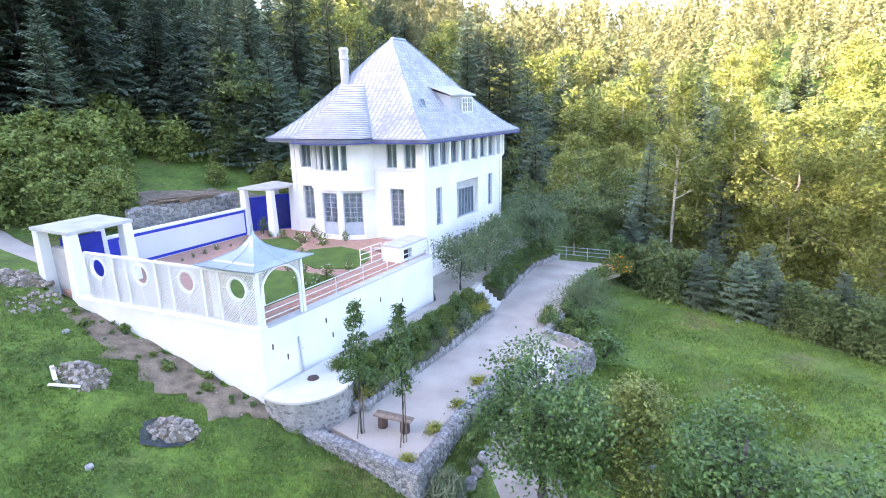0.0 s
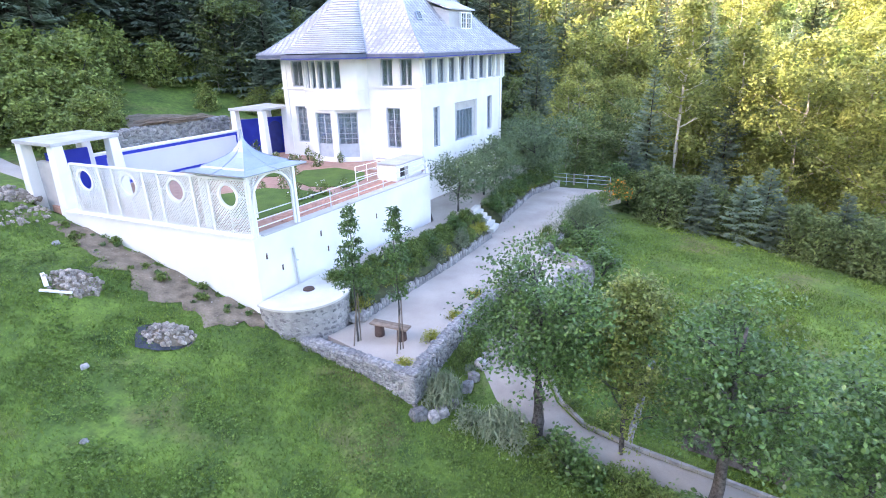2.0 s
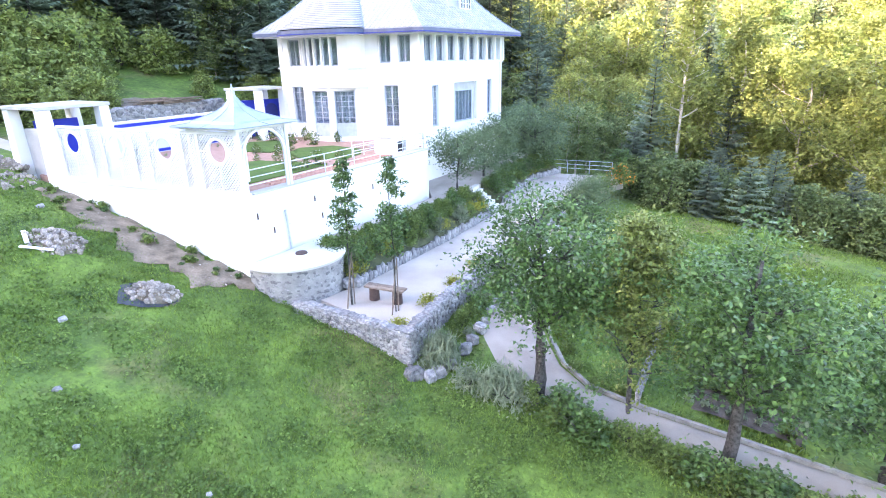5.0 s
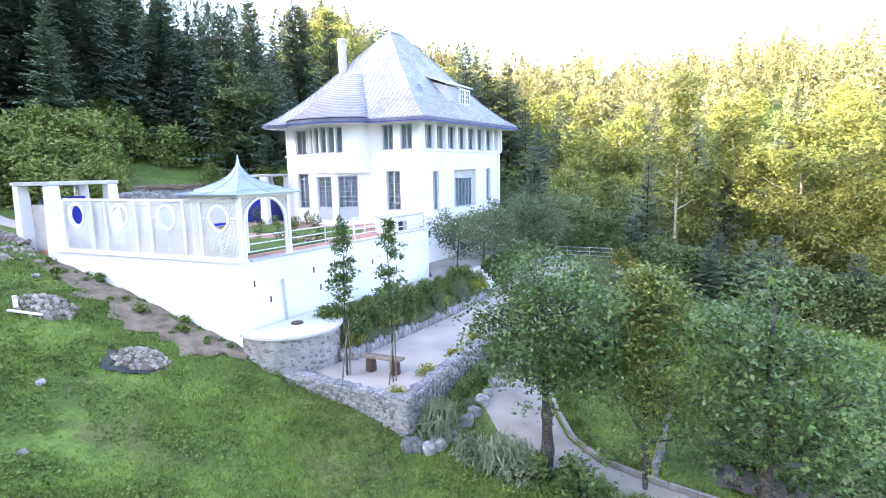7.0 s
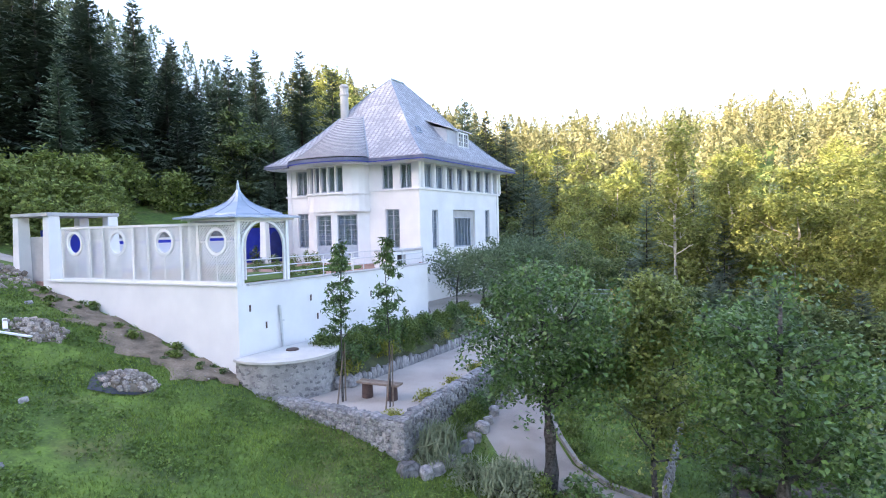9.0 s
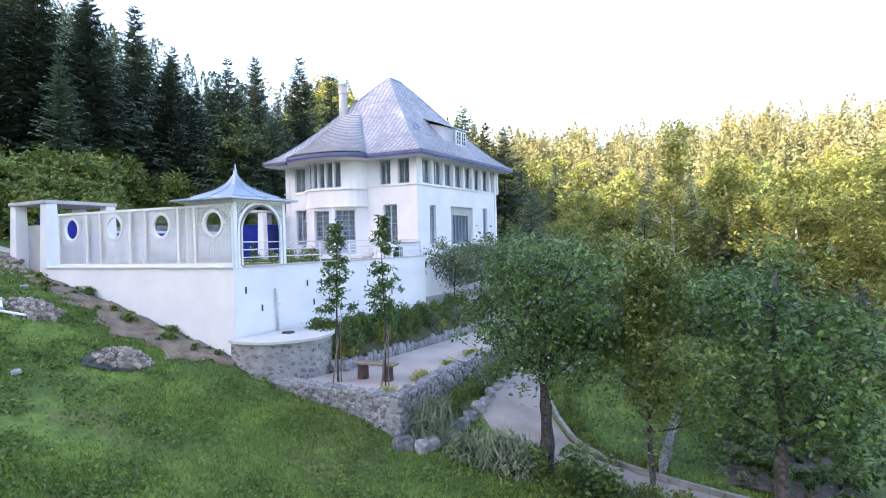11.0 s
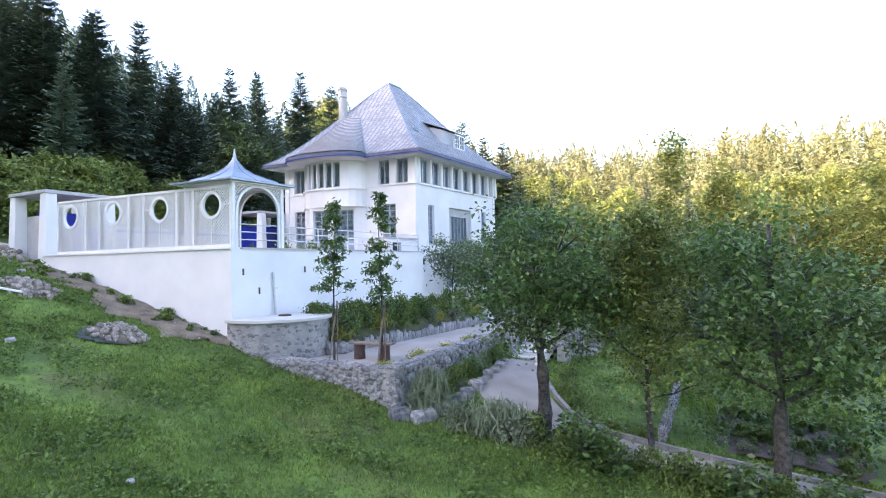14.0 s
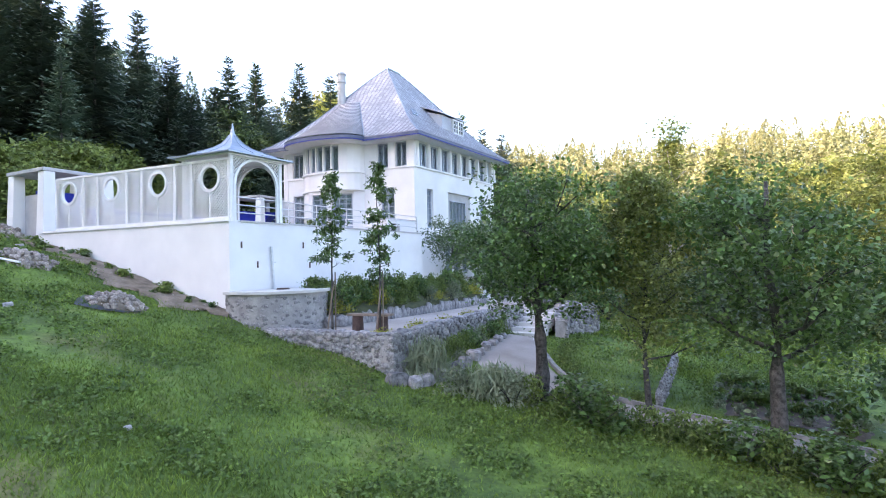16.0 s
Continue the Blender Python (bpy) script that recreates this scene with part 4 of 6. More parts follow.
def limb(bm, pts, r0, r1, n=7):
    """A tapered bent limb through the points."""
    rings = []
    for i, p in enumerate(pts):
        d = (pts[min(i + 1, len(pts) - 1)] - pts[max(i - 1, 0)]).normalized()
        q = d.to_track_quat("Z", "Y")
        r = r0 + (r1 - r0) * i / (len(pts) - 1)
        rings.append([bm.verts.new(p + q @ Vector((r * math.cos(k * 2 * math.pi / n), r * math.sin(k * 2 * math.pi / n), 0))) for k in range(n)])
    for a, b in zip(rings, rings[1:]):
        for k in range(n):
            bm.faces.new((a[k], a[(k + 1) % n], b[(k + 1) % n], b[k]))
    bm.faces.new(rings[-1])


def leafy_tree(name, place, trunk_h, crown, leaf, leaves, label, material, bark, seed, trunk_r=0.16, group="", clump=0.3, skew=(0, 0), limbs=7, cone=0.0, turn=0.0, bough=0, aspect=0.6, fine=False, segs=9):
    """A tapered trunk with limbs and a crown of leaf clumps. crown: radius, height from, height to."""
    rng = np.random.default_rng(seed)
    rnd = random.Random(seed)
    rad, z0, z1 = crown
    th = empty(name, place, label, "tree", group, turn=turn)
    bm = bmesh.new()
    top = Vector((skew[0] * 0.5, skew[1] * 0.5, z0 + (z1 - z0) * 0.8))
    bend = [Vector((rnd.uniform(-0.06, 0.06) * i, rnd.uniform(-0.06, 0.06) * i, 0)) for i in range(7)]
    axis = [Vector((0, 0, -0.3)).lerp(top, i / 6) + bend[i] * (trunk_r * 5) for i in range(7)]
    limb(bm, axis, trunk_r * 1.15, trunk_r * 0.22, 9)
    ends = []
    for i in range(limbs):
        k = trunk_h / top.z + (0.9 - trunk_h / top.z) * i / max(1, limbs)
        f = k * 6
        p = axis[min(5, int(f))].lerp(axis[min(6, int(f) + 1)], f - int(f))
        a = i * 2.4 + rnd.uniform(-0.4, 0.4)
        reach = rad * rnd.uniform(0.6, 0.85) * (1 - cone * k)
        q = p + Vector((math.cos(a) * reach + skew[0] * 0.4, math.sin(a) * reach + skew[1] * 0.4, reach * rnd.uniform(0.35, 0.75)))
        mid = p.lerp(q, 0.5) + Vector((0, 0, -0.08 * reach))
        limb(bm, [p, p.lerp(mid, 0.5), mid, mid.lerp(q, 0.6), q], trunk_r * 0.5 * (1.2 - k), trunk_r * 0.08, 6)
        ends += [mid, q]
        for _ in range(2):
            w = q + Vector((rnd.uniform(-1, 1), rnd.uniform(-1, 1), rnd.uniform(-0.3, 0.8))) * reach * 0.4
            limb(bm, [mid, mid.lerp(w, 0.5), w], trunk_r * 0.16, trunk_r * 0.05, 5)
            ends.append(w)
    part("trunk", bm, bark, th, smooth=True)
    per = 26
    n = max(8, leaves // per)
    boughs = [] if cone else [(*e, 0.4) for e in ends]
    more = len(boughs) if fine else len(boughs) // 2
    while len(boughs) < more + (bough or max(14, n // 14)):
        u = rnd.random() ** 0.9
        prof = math.sqrt(max(0.0, 1 - (max(0.0, u - 0.35) / 0.65) ** 2)) * (0.7 + 0.86 * min(u, 0.35)) if not cone else (1 - u) ** 0.75 * (1 if u > 0.12 else 0.6 + u * 3.3)
        a = rnd.uniform(0, 2 * math.pi)
        lump = 0.85 + 0.5 * noise.noise(Vector((math.cos(a) * 1.6 + seed, math.sin(a) * 1.6, u * 3)))
        r = rad * prof * lump * rnd.random() ** 0.45
        boughs.append((math.cos(a) * r + skew[0] * (0.4 + u * 0.2), math.sin(a) * r + skew[1] * (0.4 + u * 0.2), z0 + (z1 - z0) * u, r / rad))

    def env():
        x, y, z, q = rnd.choice(boughs)
        w = rad * (0.2 if cone else 0.165 if fine else 0.26)
        dx, dy = rnd.gauss(0, w), rnd.gauss(0, w)
        return (x + dx, y + dy, z + rnd.gauss(0, w * 0.45) - 0.5 * (dx * dx + dy * dy) / rad - 0.12 * rad * q * q)
    c, pts = clumps(rng, n, env, per, clump)
    v, f = spray_cloud(rng, pts, leaf) if fine else leaf_cloud(rng, pts, leaf, 0.3, aspect)
    quick("crown", v, f, material, th)
    return th


def spruce(name, place, height, seed, label, material, group="", whorls=32, per=8, fan=7, slim=0.2, bare=0.05, turn=0.0):
    """A spruce: a straight tapered trunk with whorls of drooping branches that carry hanging needle sprays."""
    rng = np.random.default_rng(seed)
    th = empty(name, place, label, "tree", group, turn=turn)
    bm = bmesh.new()
    bmesh.ops.create_cone(bm, cap_ends=True, segments=8, radius1=height * 0.014, radius2=0.02, depth=height, matrix=Matrix.Translation((0, 0, height / 2 - 0.4)))
    part("trunk", bm, M_BARK, th, smooth=True)
    tris = []
    for w in range(whorls):
        k = bare + (1 - bare) * ((w + 0.3) / whorls) ** 0.92
        z = height * k
        reach = height * slim * (1 - k) ** 0.8 * rng.uniform(0.75, 1.15) + 0.25
        for i in range(per):
            a = (i + rng.uniform(-0.35, 0.35)) * 2 * math.pi / per + w * 1.1
            L = reach * rng.uniform(0.65, 1.12)
            d = np.array([math.cos(a), math.sin(a), 0])
            s = np.array([-math.sin(a), math.cos(a), 0])
            drop = rng.uniform(0.12, 0.32) - 0.5 * k
            zb = z + rng.uniform(-0.6, 0.6) * height / whorls
            for j in range(fan):
                t = (j + 0.6) / fan
                p = d * L * t + np.array([0, 0, zb - drop * L * t + 0.12 * L * t * t])
                size = L * (0.34 - 0.18 * t) + 0.1
                for sg in (-1, 1):
                    tip = p + (d * 0.75 + s * sg * rng.uniform(0.4, 1.1)) * size + np.array([0, 0, -size * rng.uniform(0.05, 0.55)])
                    q = p + d * size * 0.5 + np.array([0, 0, rng.uniform(-0.05, 0.06) * size])
                    tris.append((p - d * size * 0.15, q, tip))
    v = np.array(tris).reshape(-1, 3)
    quick("crown", v, np.arange(len(v)).reshape(-1, 3), material, th)
    return th


def shrub(name, place, rx, ry, h, leaf, leaves, seed, label, material, group="", droop=-0.2, aspect=0.55, category="shrub", stems=6, flowers=None, turn=0.0, fine=False):
    """A shrub: some stems and a low dome of leaf clumps."""
    rng = np.random.default_rng(seed)
    rnd = random.Random(seed)
    th = empty(name, place, label, category, group, turn=turn)
    bm = bmesh.new()
    for i in range(stems):
        a = rnd.uniform(0, 6.28)
        q = Vector((math.cos(a) * rx * 0.6, math.sin(a) * ry * 0.6, h * rnd.uniform(0.5, 0.85)))
        limb(bm, [Vector((0, 0, -0.1)), q * 0.5 + Vector((0, 0, h * 0.08)), q], 0.03 * h + 0.008, 0.006, 5)
    part("branchwork", bm, M_BARK, th)
    per = 18

    def env():
        a, u = rnd.uniform(0, 6.28), rnd.random()
        lump = 0.8 + 0.5 * noise.noise(Vector((math.cos(a) * 2 + seed, math.sin(a) * 2, u * 3)))
        r = math.sqrt(max(0, 1 - u * u)) * rnd.random() ** 0.4 * lump
        return (math.cos(a) * r * rx, math.sin(a) * r * ry, h * u * (0.75 + 0.4 * lump) * 0.95 + 0.03)
    c, pts = clumps(rng, max(6, leaves // per), env, per, 0.12 * (rx + ry) / 2 + 0.05)
    pts[:, 2] = np.maximum(pts[:, 2], 0.0)
    v, f = spray_cloud(rng, pts, leaf) if fine else leaf_cloud(rng, pts, leaf, droop, aspect)
    quick("foliage", v, f, material, th)
    if flowers:
        colour, cnt, size = flowers
        v, f = leaf_cloud(rng, pts[rng.choice(len(pts), cnt)] + np.array([0, 0, 0.05]), size, 0, 1.0)
        quick("blossom", v, f, colour, th)
    return th


def tg(x, y):
    return float(terrain(np.array(x), np.array(y)))


def put(proto, x, y, z=None, s=1.0, turn=0.0, sz=None):
    return copy_thing(proto, pose(x, y, tg(x, y) if z is None else z, 0, 0, turn) @ Matrix.Diagonal((s, s, sz or s, 1)))


# the three trees by the lower path, and the one beyond them
leafy_tree("linden_tree", (2.85, 14.35, -5.2), 2.5, (1.95, 2.9, 6.3), 0.13, 14500, "broad green linden with dark fissured trunk beside the path", M_LEAF, M_BARK, 11, 0.2, clump=0.22, skew=(0.3, 0.2), limbs=12, bough=34)
M_LEAFFINE = mat("fine_olive_leaves", (0.125, 0.165, 0.04), (0.28, 0.32, 0.085), 1.2, 0.45, 0, 8, spread=0.4, translucent=0.3, island=True)
leafy_tree("hornbeam_tree", (5.45, 13.75, -5.85), 2.0, (1.75, 2.3, 6.5), 0.11, 13000, "slender young tree with fine olive leaves and thin trunk", M_LEAFFINE, M_BARK, 12, 0.085, clump=0.17, limbs=14, cone=0.45, bough=110)
leafy_tree("linden_tree", (7.6, 12.05, -5.85), 2.2, (1.85, 3.5, 6.6), 0.135, 11500, "old forked linden with crooked mossy limbs", M_LEAF, M_BARK, 23, 0.175, clump=0.24, skew=(0.3, 0.1), limbs=13, bough=28)
leafy_tree("linden_tree", (11.6, 11.6, -6.4), 1.3, (1.9, 1.9, 6.3), 0.15, 9000, "dark leafy tree with low hanging branches", M_LEAF, M_BARK, 31, 0.14, clump=0.3, limbs=8)

# staked young trees on the gravel square
for (x, y), seed, lean in (((-3.34, 18.15), 41, 0.35), ((-1.68, 17.5), 42, 0.3)):
    t = leafy_tree("young_tree", (x, y, PATH), 2.3, (0.62, 2.25, 5.35), 0.16, 2000, "thin young rowan tied to a wooden stake", M_LEAF, M_BARK, seed, 0.04, "staked young trees", 0.09, limbs=12, cone=0.55, bough=120, aspect=0.32)
    bm = bmesh.new()
    bar(bm, (-0.12, -lean, -0.1), (0.05, 0.05, 1.7), 0.026, 8)
    part("stake", bm, M_WOOD, t, "dark wooden stake")
    bm = bmesh.new()
    bar(bm, (0.09, 0.06, -0.1), (0.1, 0.05, 2.0), 0.022, 8)
    part("stake", bm, M_WOOD, t)

# small trees between the path and the house
leafy_tree("fruit_tree", (0.85, 30.7, WALK), 1.0, (1.45, 0.9, 3.7), 0.13, 5600, "small grey-green fruit tree on the gravel walk", M_LEAFPALE, M_BARK, 51, 0.07, "fruit trees beside the house", 0.2, limbs=9)
leafy_tree("fruit_tree", (2.6, 34.4, WALK), 0.8, (1.25, 0.6, 4.1), 0.13, 5200, "upright grey-green fruit tree against the white wall", M_LEAFPALE, M_BARK, 52, 0.07, "fruit trees beside the house", 0.2, limbs=9)
leafy_tree("fruit_tree", (3.6, 36.8, WALK), 0.8, (1.2, 0.6, 4.0), 0.13, 5000, "upright grey-green fruit tree against the white wall", M_LEAFPALE, M_BARK, 53, 0.07, "fruit trees beside the house", 0.2, limbs=9)
leafy_tree("willow_tree", (7.0, 41.4, -3.0), 0.9, (2.6, 0.5, 4.7), 0.15, 11000, "rounded silvery green tree at the end of the path", M_LEAFPALE, M_BARK, 54, 0.12, "", 0.32, limbs=9)

# ---- woods ----
M_BIRCH = mat("pale_birch_bark", (0.35, 0.32, 0.28), (0.6, 0.56, 0.5), 3, 0.9, 0.4, 12)
# GOLDEN paints the evening sun into the leaf colour, paler and yellower than M_LEAFDARK.
GOLDEN = mat("valley_leaves_sun_tint", (0.14, 0.19, 0.048), (0.33, 0.34, 0.09), 0.35, 0.6, 0, 3, spread=0.4, translucent=0.35, island=True)
BUSHLEAF = mat("bright_bush_leaves", (0.11, 0.165, 0.04), (0.27, 0.325, 0.085), 0.8, 0.6, 0, 5, spread=0.45, translucent=0.3, island=True)
protos = [spruce("spruce", (0, 0, 0), 16, 100 + i, "tall dark green spruce on the wooded hillside", M_SPRUCE, "spruces of the woods", slim=sl) for i, sl in enumerate((0.25, 0.29, 0.22))]
small = spruce("young_spruce", (0, 0, 0), 6, 110, "young dense spruce at the edge of the meadow", M_SPRUCE, "spruces at the meadow", 17, 8, 8, 0.33, 0.02)
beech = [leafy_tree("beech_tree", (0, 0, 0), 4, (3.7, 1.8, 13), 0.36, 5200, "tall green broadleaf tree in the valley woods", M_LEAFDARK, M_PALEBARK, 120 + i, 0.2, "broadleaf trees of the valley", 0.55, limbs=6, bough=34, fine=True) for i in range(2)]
gold = [leafy_tree("beech_tree", (0, 0, 0), 4, (3.8, 2.5, 14), 0.36, 5200, "tall broadleaf tree with sunlight painted yellow-green into its leaves and a pale trunk", GOLDEN, M_PALEBARK, 130 + i, 0.2, "broadleaf trees of the valley", 0.55, limbs=6, bough=34, fine=True) for i in range(2)]
grand = leafy_tree("beech_tree", (0, 0, 0), 3, (3.9, 1.5, 14), 0.22, 13000, "large beech with sunlight painted yellow-green into its leaves at the edge of the valley", GOLDEN, M_PALEBARK, 137, 0.2, "broadleaf trees of the valley", 0.36, limbs=7, bough=60, fine=True)
bush = [shrub("hillside_bush", (0, 0, 0), 2.2, 2.2, 3.2, 0.25, 3200, 140 + i, "bright green leafy bush on the bank behind the wall", BUSHLEAF, "bushes on the bank", fine=True) for i in range(2)]
hedge = [shrub("woodland_bush", (0, 0, 0), 2.0, 2.0, 3.4, 0.2, 3600, 150 + i, "dark green spreading bush at the edge of the meadow", M_LEAFDARK, "bushes at the meadow", fine=True) for i in range(2)]
used = set()


def place(pl, x, y, s, sz=None, z=None):
    """Moves the first of a kind into place, and copies it after that."""
    turn = random.uniform(0, 360)
    if pl.name not in used:
        used.add(pl.name)
        pl.matrix_basis = pose(x, y, (tg(x, y) if z is None else z) - 0.1, 0, 0, turn) @ Matrix.Diagonal((s, s, sz or s, 1))
        return pl
    return put(pl, x, y, (tg(x, y) if z is None else z) - 0.1, s, turn, sz)


rw = random.Random(77)


def scatter(n, region, gap, act):
    """Random places in a region, no nearer to each other than gap."""
    got = []
    tries = 0
    while len(got) < n and tries < n * 40:
        tries += 1
        x, y = region()
        if all((x - a) ** 2 + (y - b) ** 2 > gap * gap for a, b in got):
            got.append((x, y))
            act(x, y)


# dark spruce wood above and behind the house
def left_wood():
    while True:
        x, y = rw.uniform(-75, -3), rw.uniform(10, 105)
        if y > 47 - 0.25 * (x + 14) - max(0, -22 - x) * 1.15 and not (x > -14 and y < 56):
            return x, y


scatter(135, left_wood, 3.6, lambda x, y: place(rw.choice(protos), x, y, rw.uniform(0.7, 1.15), None))
scatter(24, lambda: (rw.uniform(-50, -12), rw.uniform(42, 75)), 4, lambda x, y: y > 48 - 0.3 * (x + 14) and place(rw.choice(beech), x, y, rw.uniform(0.5, 0.8)))
# younger spruces along the front of the wood
scatter(34, lambda: (rw.uniform(-36, -6), rw.uniform(45, 60)), 2.6, lambda x, y: y > 47 - 0.25 * (x + 14) and place(small, x, y, rw.uniform(0.8, 1.5)))
scatter(16, lambda: (rw.uniform(-44, -14), rw.uniform(44, 58)), 3.5, lambda x, y: y > 46 - 0.3 * (x + 14) and place(small, x, y, rw.uniform(1.6, 2.3)))
scatter(10, lambda: (rw.uniform(-44, -18), rw.uniform(43, 56)), 4.5, lambda x, y: y > 45 - 0.3 * (x + 14) and place(beech[0], x, y, rw.uniform(0.4, 0.65)))
# bright bushes on the bank
for x, y, s in ((-22.6, 32.8, 0.7), (-21.6, 35.2, 0.75), (-24.0, 33.6, 0.9), (-27.2, 33.8, 1.2), (-29.0, 36.0, 1.5), (-24.2, 38.4, 1.1), (-25.0, 37.2, 1.3), (-21.2, 33.4, 0.7), (-21.9, 31.6, 0.62), (-21.0, 35.0, 0.72), (-30.5, 33.8, 1.4), (-24.5, 33.0, 1.1), (-27.5, 31.0, 1.4), (-26.0, 35.5, 1.3), (-29.5, 34.0, 1.6), (-23.0, 36.5, 1.0), (-28.5, 38.0, 1.5), (-31.5, 29.5, 1.6), (-25.5, 39.5, 1.25), (-32.5, 34.0, 1.7), (-34.5, 30.0, 1.8), (-18.5, 44.0, 0.7), (-15.5, 45.5, 0.6), (-12.5, 46.5, 0.6), (-30.0, 26.0, 1.1), (-23.0, 35.6, 0.95), (-22.6, 37.4, 0.85), (-25.2, 41.0, 1.15), (-27.6, 41.5, 1.4)):
    place(rw.choice(bush), x, y, s)
scatter(34, lambda: (rw.uniform(-46, -20), rw.uniform(33, 48)), 2.4, lambda x, y: y > 50 + 0.55 * x and (x < -24 or y > 46) and place(rw.choice(bush), x, y, rw.uniform(1.0, 1.9)))
scatter(26, lambda: (rw.uniform(-26, -2), rw.uniform(43, 52)), 1.8, lambda x, y: y > 45.5 - 0.1 * (x + 14) and place(rw.choice(bush), x, y, rw.uniform(0.5, 1.0)))


# valley woods on the low side
def right_wood():
    while True:
        x, y = rw.uniform(4, 62), rw.uniform(30, 92)
        if y > 49 + max(0, 8 - x) and x > 14 - (y - 40) * 0.3 or (x > 44 + max(0, 34 - y) * 0.6 and y > 22):
            return x, y


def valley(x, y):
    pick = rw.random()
    # Beyond x 24 more trees get the leaf colour with painted sunlight.
    sun_tinted = (x > 24)
    pl = rw.choice(gold if pick < (0.5 if sun_tinted else 0.22) else beech if pick < 0.82 else protos)
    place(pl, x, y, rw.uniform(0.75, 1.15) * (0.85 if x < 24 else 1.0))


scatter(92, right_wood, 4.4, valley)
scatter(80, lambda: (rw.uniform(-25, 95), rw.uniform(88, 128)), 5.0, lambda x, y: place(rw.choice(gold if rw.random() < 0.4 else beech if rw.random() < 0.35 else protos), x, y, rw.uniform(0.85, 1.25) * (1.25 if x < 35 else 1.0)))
for x, y, h in ((21.9, 50.9, 20.5), (26.8, 50.8, 19.5)):
    leafy_tree("birch_tree", (x, y, tg(x, y)), 8, (2.3, 6, h), 0.3, 4200, "tall thin birch with a pale bare trunk", GOLDEN, M_BIRCH, int(x * 10), 0.24, "tall birches of the valley", 0.5, limbs=12, cone=0.3, bough=46, fine=True)
# Near trees whose sunlit look comes partly from the GOLDEN leaf colour.
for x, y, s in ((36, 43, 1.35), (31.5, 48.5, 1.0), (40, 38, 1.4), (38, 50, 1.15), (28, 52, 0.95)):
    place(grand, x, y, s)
for x, y, s in ((-3.0, 72, 1.1), (6.2, 75, 1.6), (9.0, 76, 1.62), (3.4, 78, 1.45), (12.0, 80, 1.4), (-17.5, 69, 1.5), (-37, 48, 1.6), (-34, 46.5, 1.45), (-39.5, 45, 1.6), (-31, 49, 1.5), (-41, 51, 1.6)):
    place(rw.choice(protos), x, y, s)
for x, y, s in ((14.6, 41.0, 0.9), (15.8, 37.6, 1.0), (17.8, 36.0, 0.8), (19.8, 34.6, 0.9), (21.4, 33.2, 0.75), (23.2, 31.2, 0.85), (25.2, 29.4, 0.9), (26.6, 27.2, 0.75), (28.2, 25.4, 0.9), (29.6, 23.0, 1.0), (18.5, 39.5, 1.1), (22.5, 36.5, 1.1), (26.0, 32.5, 1.15)):
    place(small if rw.random() < 0.35 else rw.choice(hedge), x, y, s)
for i in range(34):
    k = i / 33
    x, y = 14.2 + 18.5 * k + rw.uniform(-0.8, 0.8), 42.4 - 20.5 * k + rw.uniform(-0.6, 1.8)
    place(small if rw.random() < 0.25 else rw.choice(hedge), x, y, rw.uniform(0.65, 1.15))


# the far wooded hill, and the crest above the house, as one wood each
def far_wood(name, label, places, material, seed, kinds):
    rng = np.random.default_rng(seed)
    tris = []
    for x, y, h in places:
        z = tg(x, y) - 0.5
        round_top = rng.random() < kinds
        n = 410
        k = rng.random(n) ** 0.85
        a = rng.uniform(0, 2 * math.pi, n)
        if round_top:
            r = h * 0.27 * np.sin(np.pi * np.clip(0.18 + 0.8 * k, 0, 1)) ** 0.7 * rng.uniform(0.75, 1.1, n)
        else:
            r = h * 0.2 * (1 - k) ** 0.9 * (0.62 + 0.5 * np.abs(np.sin(k * 34 + a))) * rng.uniform(0.8, 1.1, n) + 0.05
        p = np.stack([x + r * np.cos(a), y + r * np.sin(a), z + h * (0.12 + 0.88 * k)], -1)
        s = h * rng.uniform(0.016, 0.03, (n, 1))
        o = np.stack([np.cos(a), np.sin(a), np.full(n, -0.35)], -1) * s * (1.25 - 0.6 * k[:, None])
        q = rng.normal(0, 1, (n, 3)) * s * 0.75
        tris.append(np.stack([p - q - o * 0.3, p + q - o * 0.3, p + o * 1.1], 1) if not round_top else np.stack([p - q - o, p + q, p + o + rng.normal(0, 1, (n, 3)) * s * 0.6], 1))
    v = np.concatenate(tris).reshape(-1, 3)
    ob = quick(name, v, np.arange(len(v)).reshape(-1, 3), material)
    return tagged(ob, label, "woods", kind="stuff")


def hill_places(n, x0, x1, y0, y1, test, lo, hi):
    out = []
    while len(out) < n:
        x, y = rw.uniform(x0, x1), rw.uniform(y0, y1)
        if test(x, y):
            out.append((x, y, rw.uniform(lo, hi)))
    return out


# Paler leaf colour stands in for sunlight and haze over the far hill.
FARMAT = mat("far_woods_sun_haze_tint", (0.10, 0.12, 0.055), (0.27, 0.26, 0.12), 0.11, 0.8, 0, 0.6, translucent=0.25, spread=0.3, island=True)
far_wood("far_woods", "mixed woods on the hill across the valley, sun and haze painted into their pale colour", hill_places(920, -60, 250, 120, 270, lambda x, y: y > 122 - max(0, x - 85) * 1.0 and x > -45 + (y - 88) * 0.0, 11, 19), FARMAT, 5, 0.35)
# Added crest trees, reaching out of view, keep the low sun off the house.
far_wood("crest_woods", "dark spruce woods along the crest above the house, added to shade it", hill_places(330, -190, -60, -60, 220, lambda x, y: x < -70 or y > 105, 14, 21), M_SPRUCE, 6, 0.1)


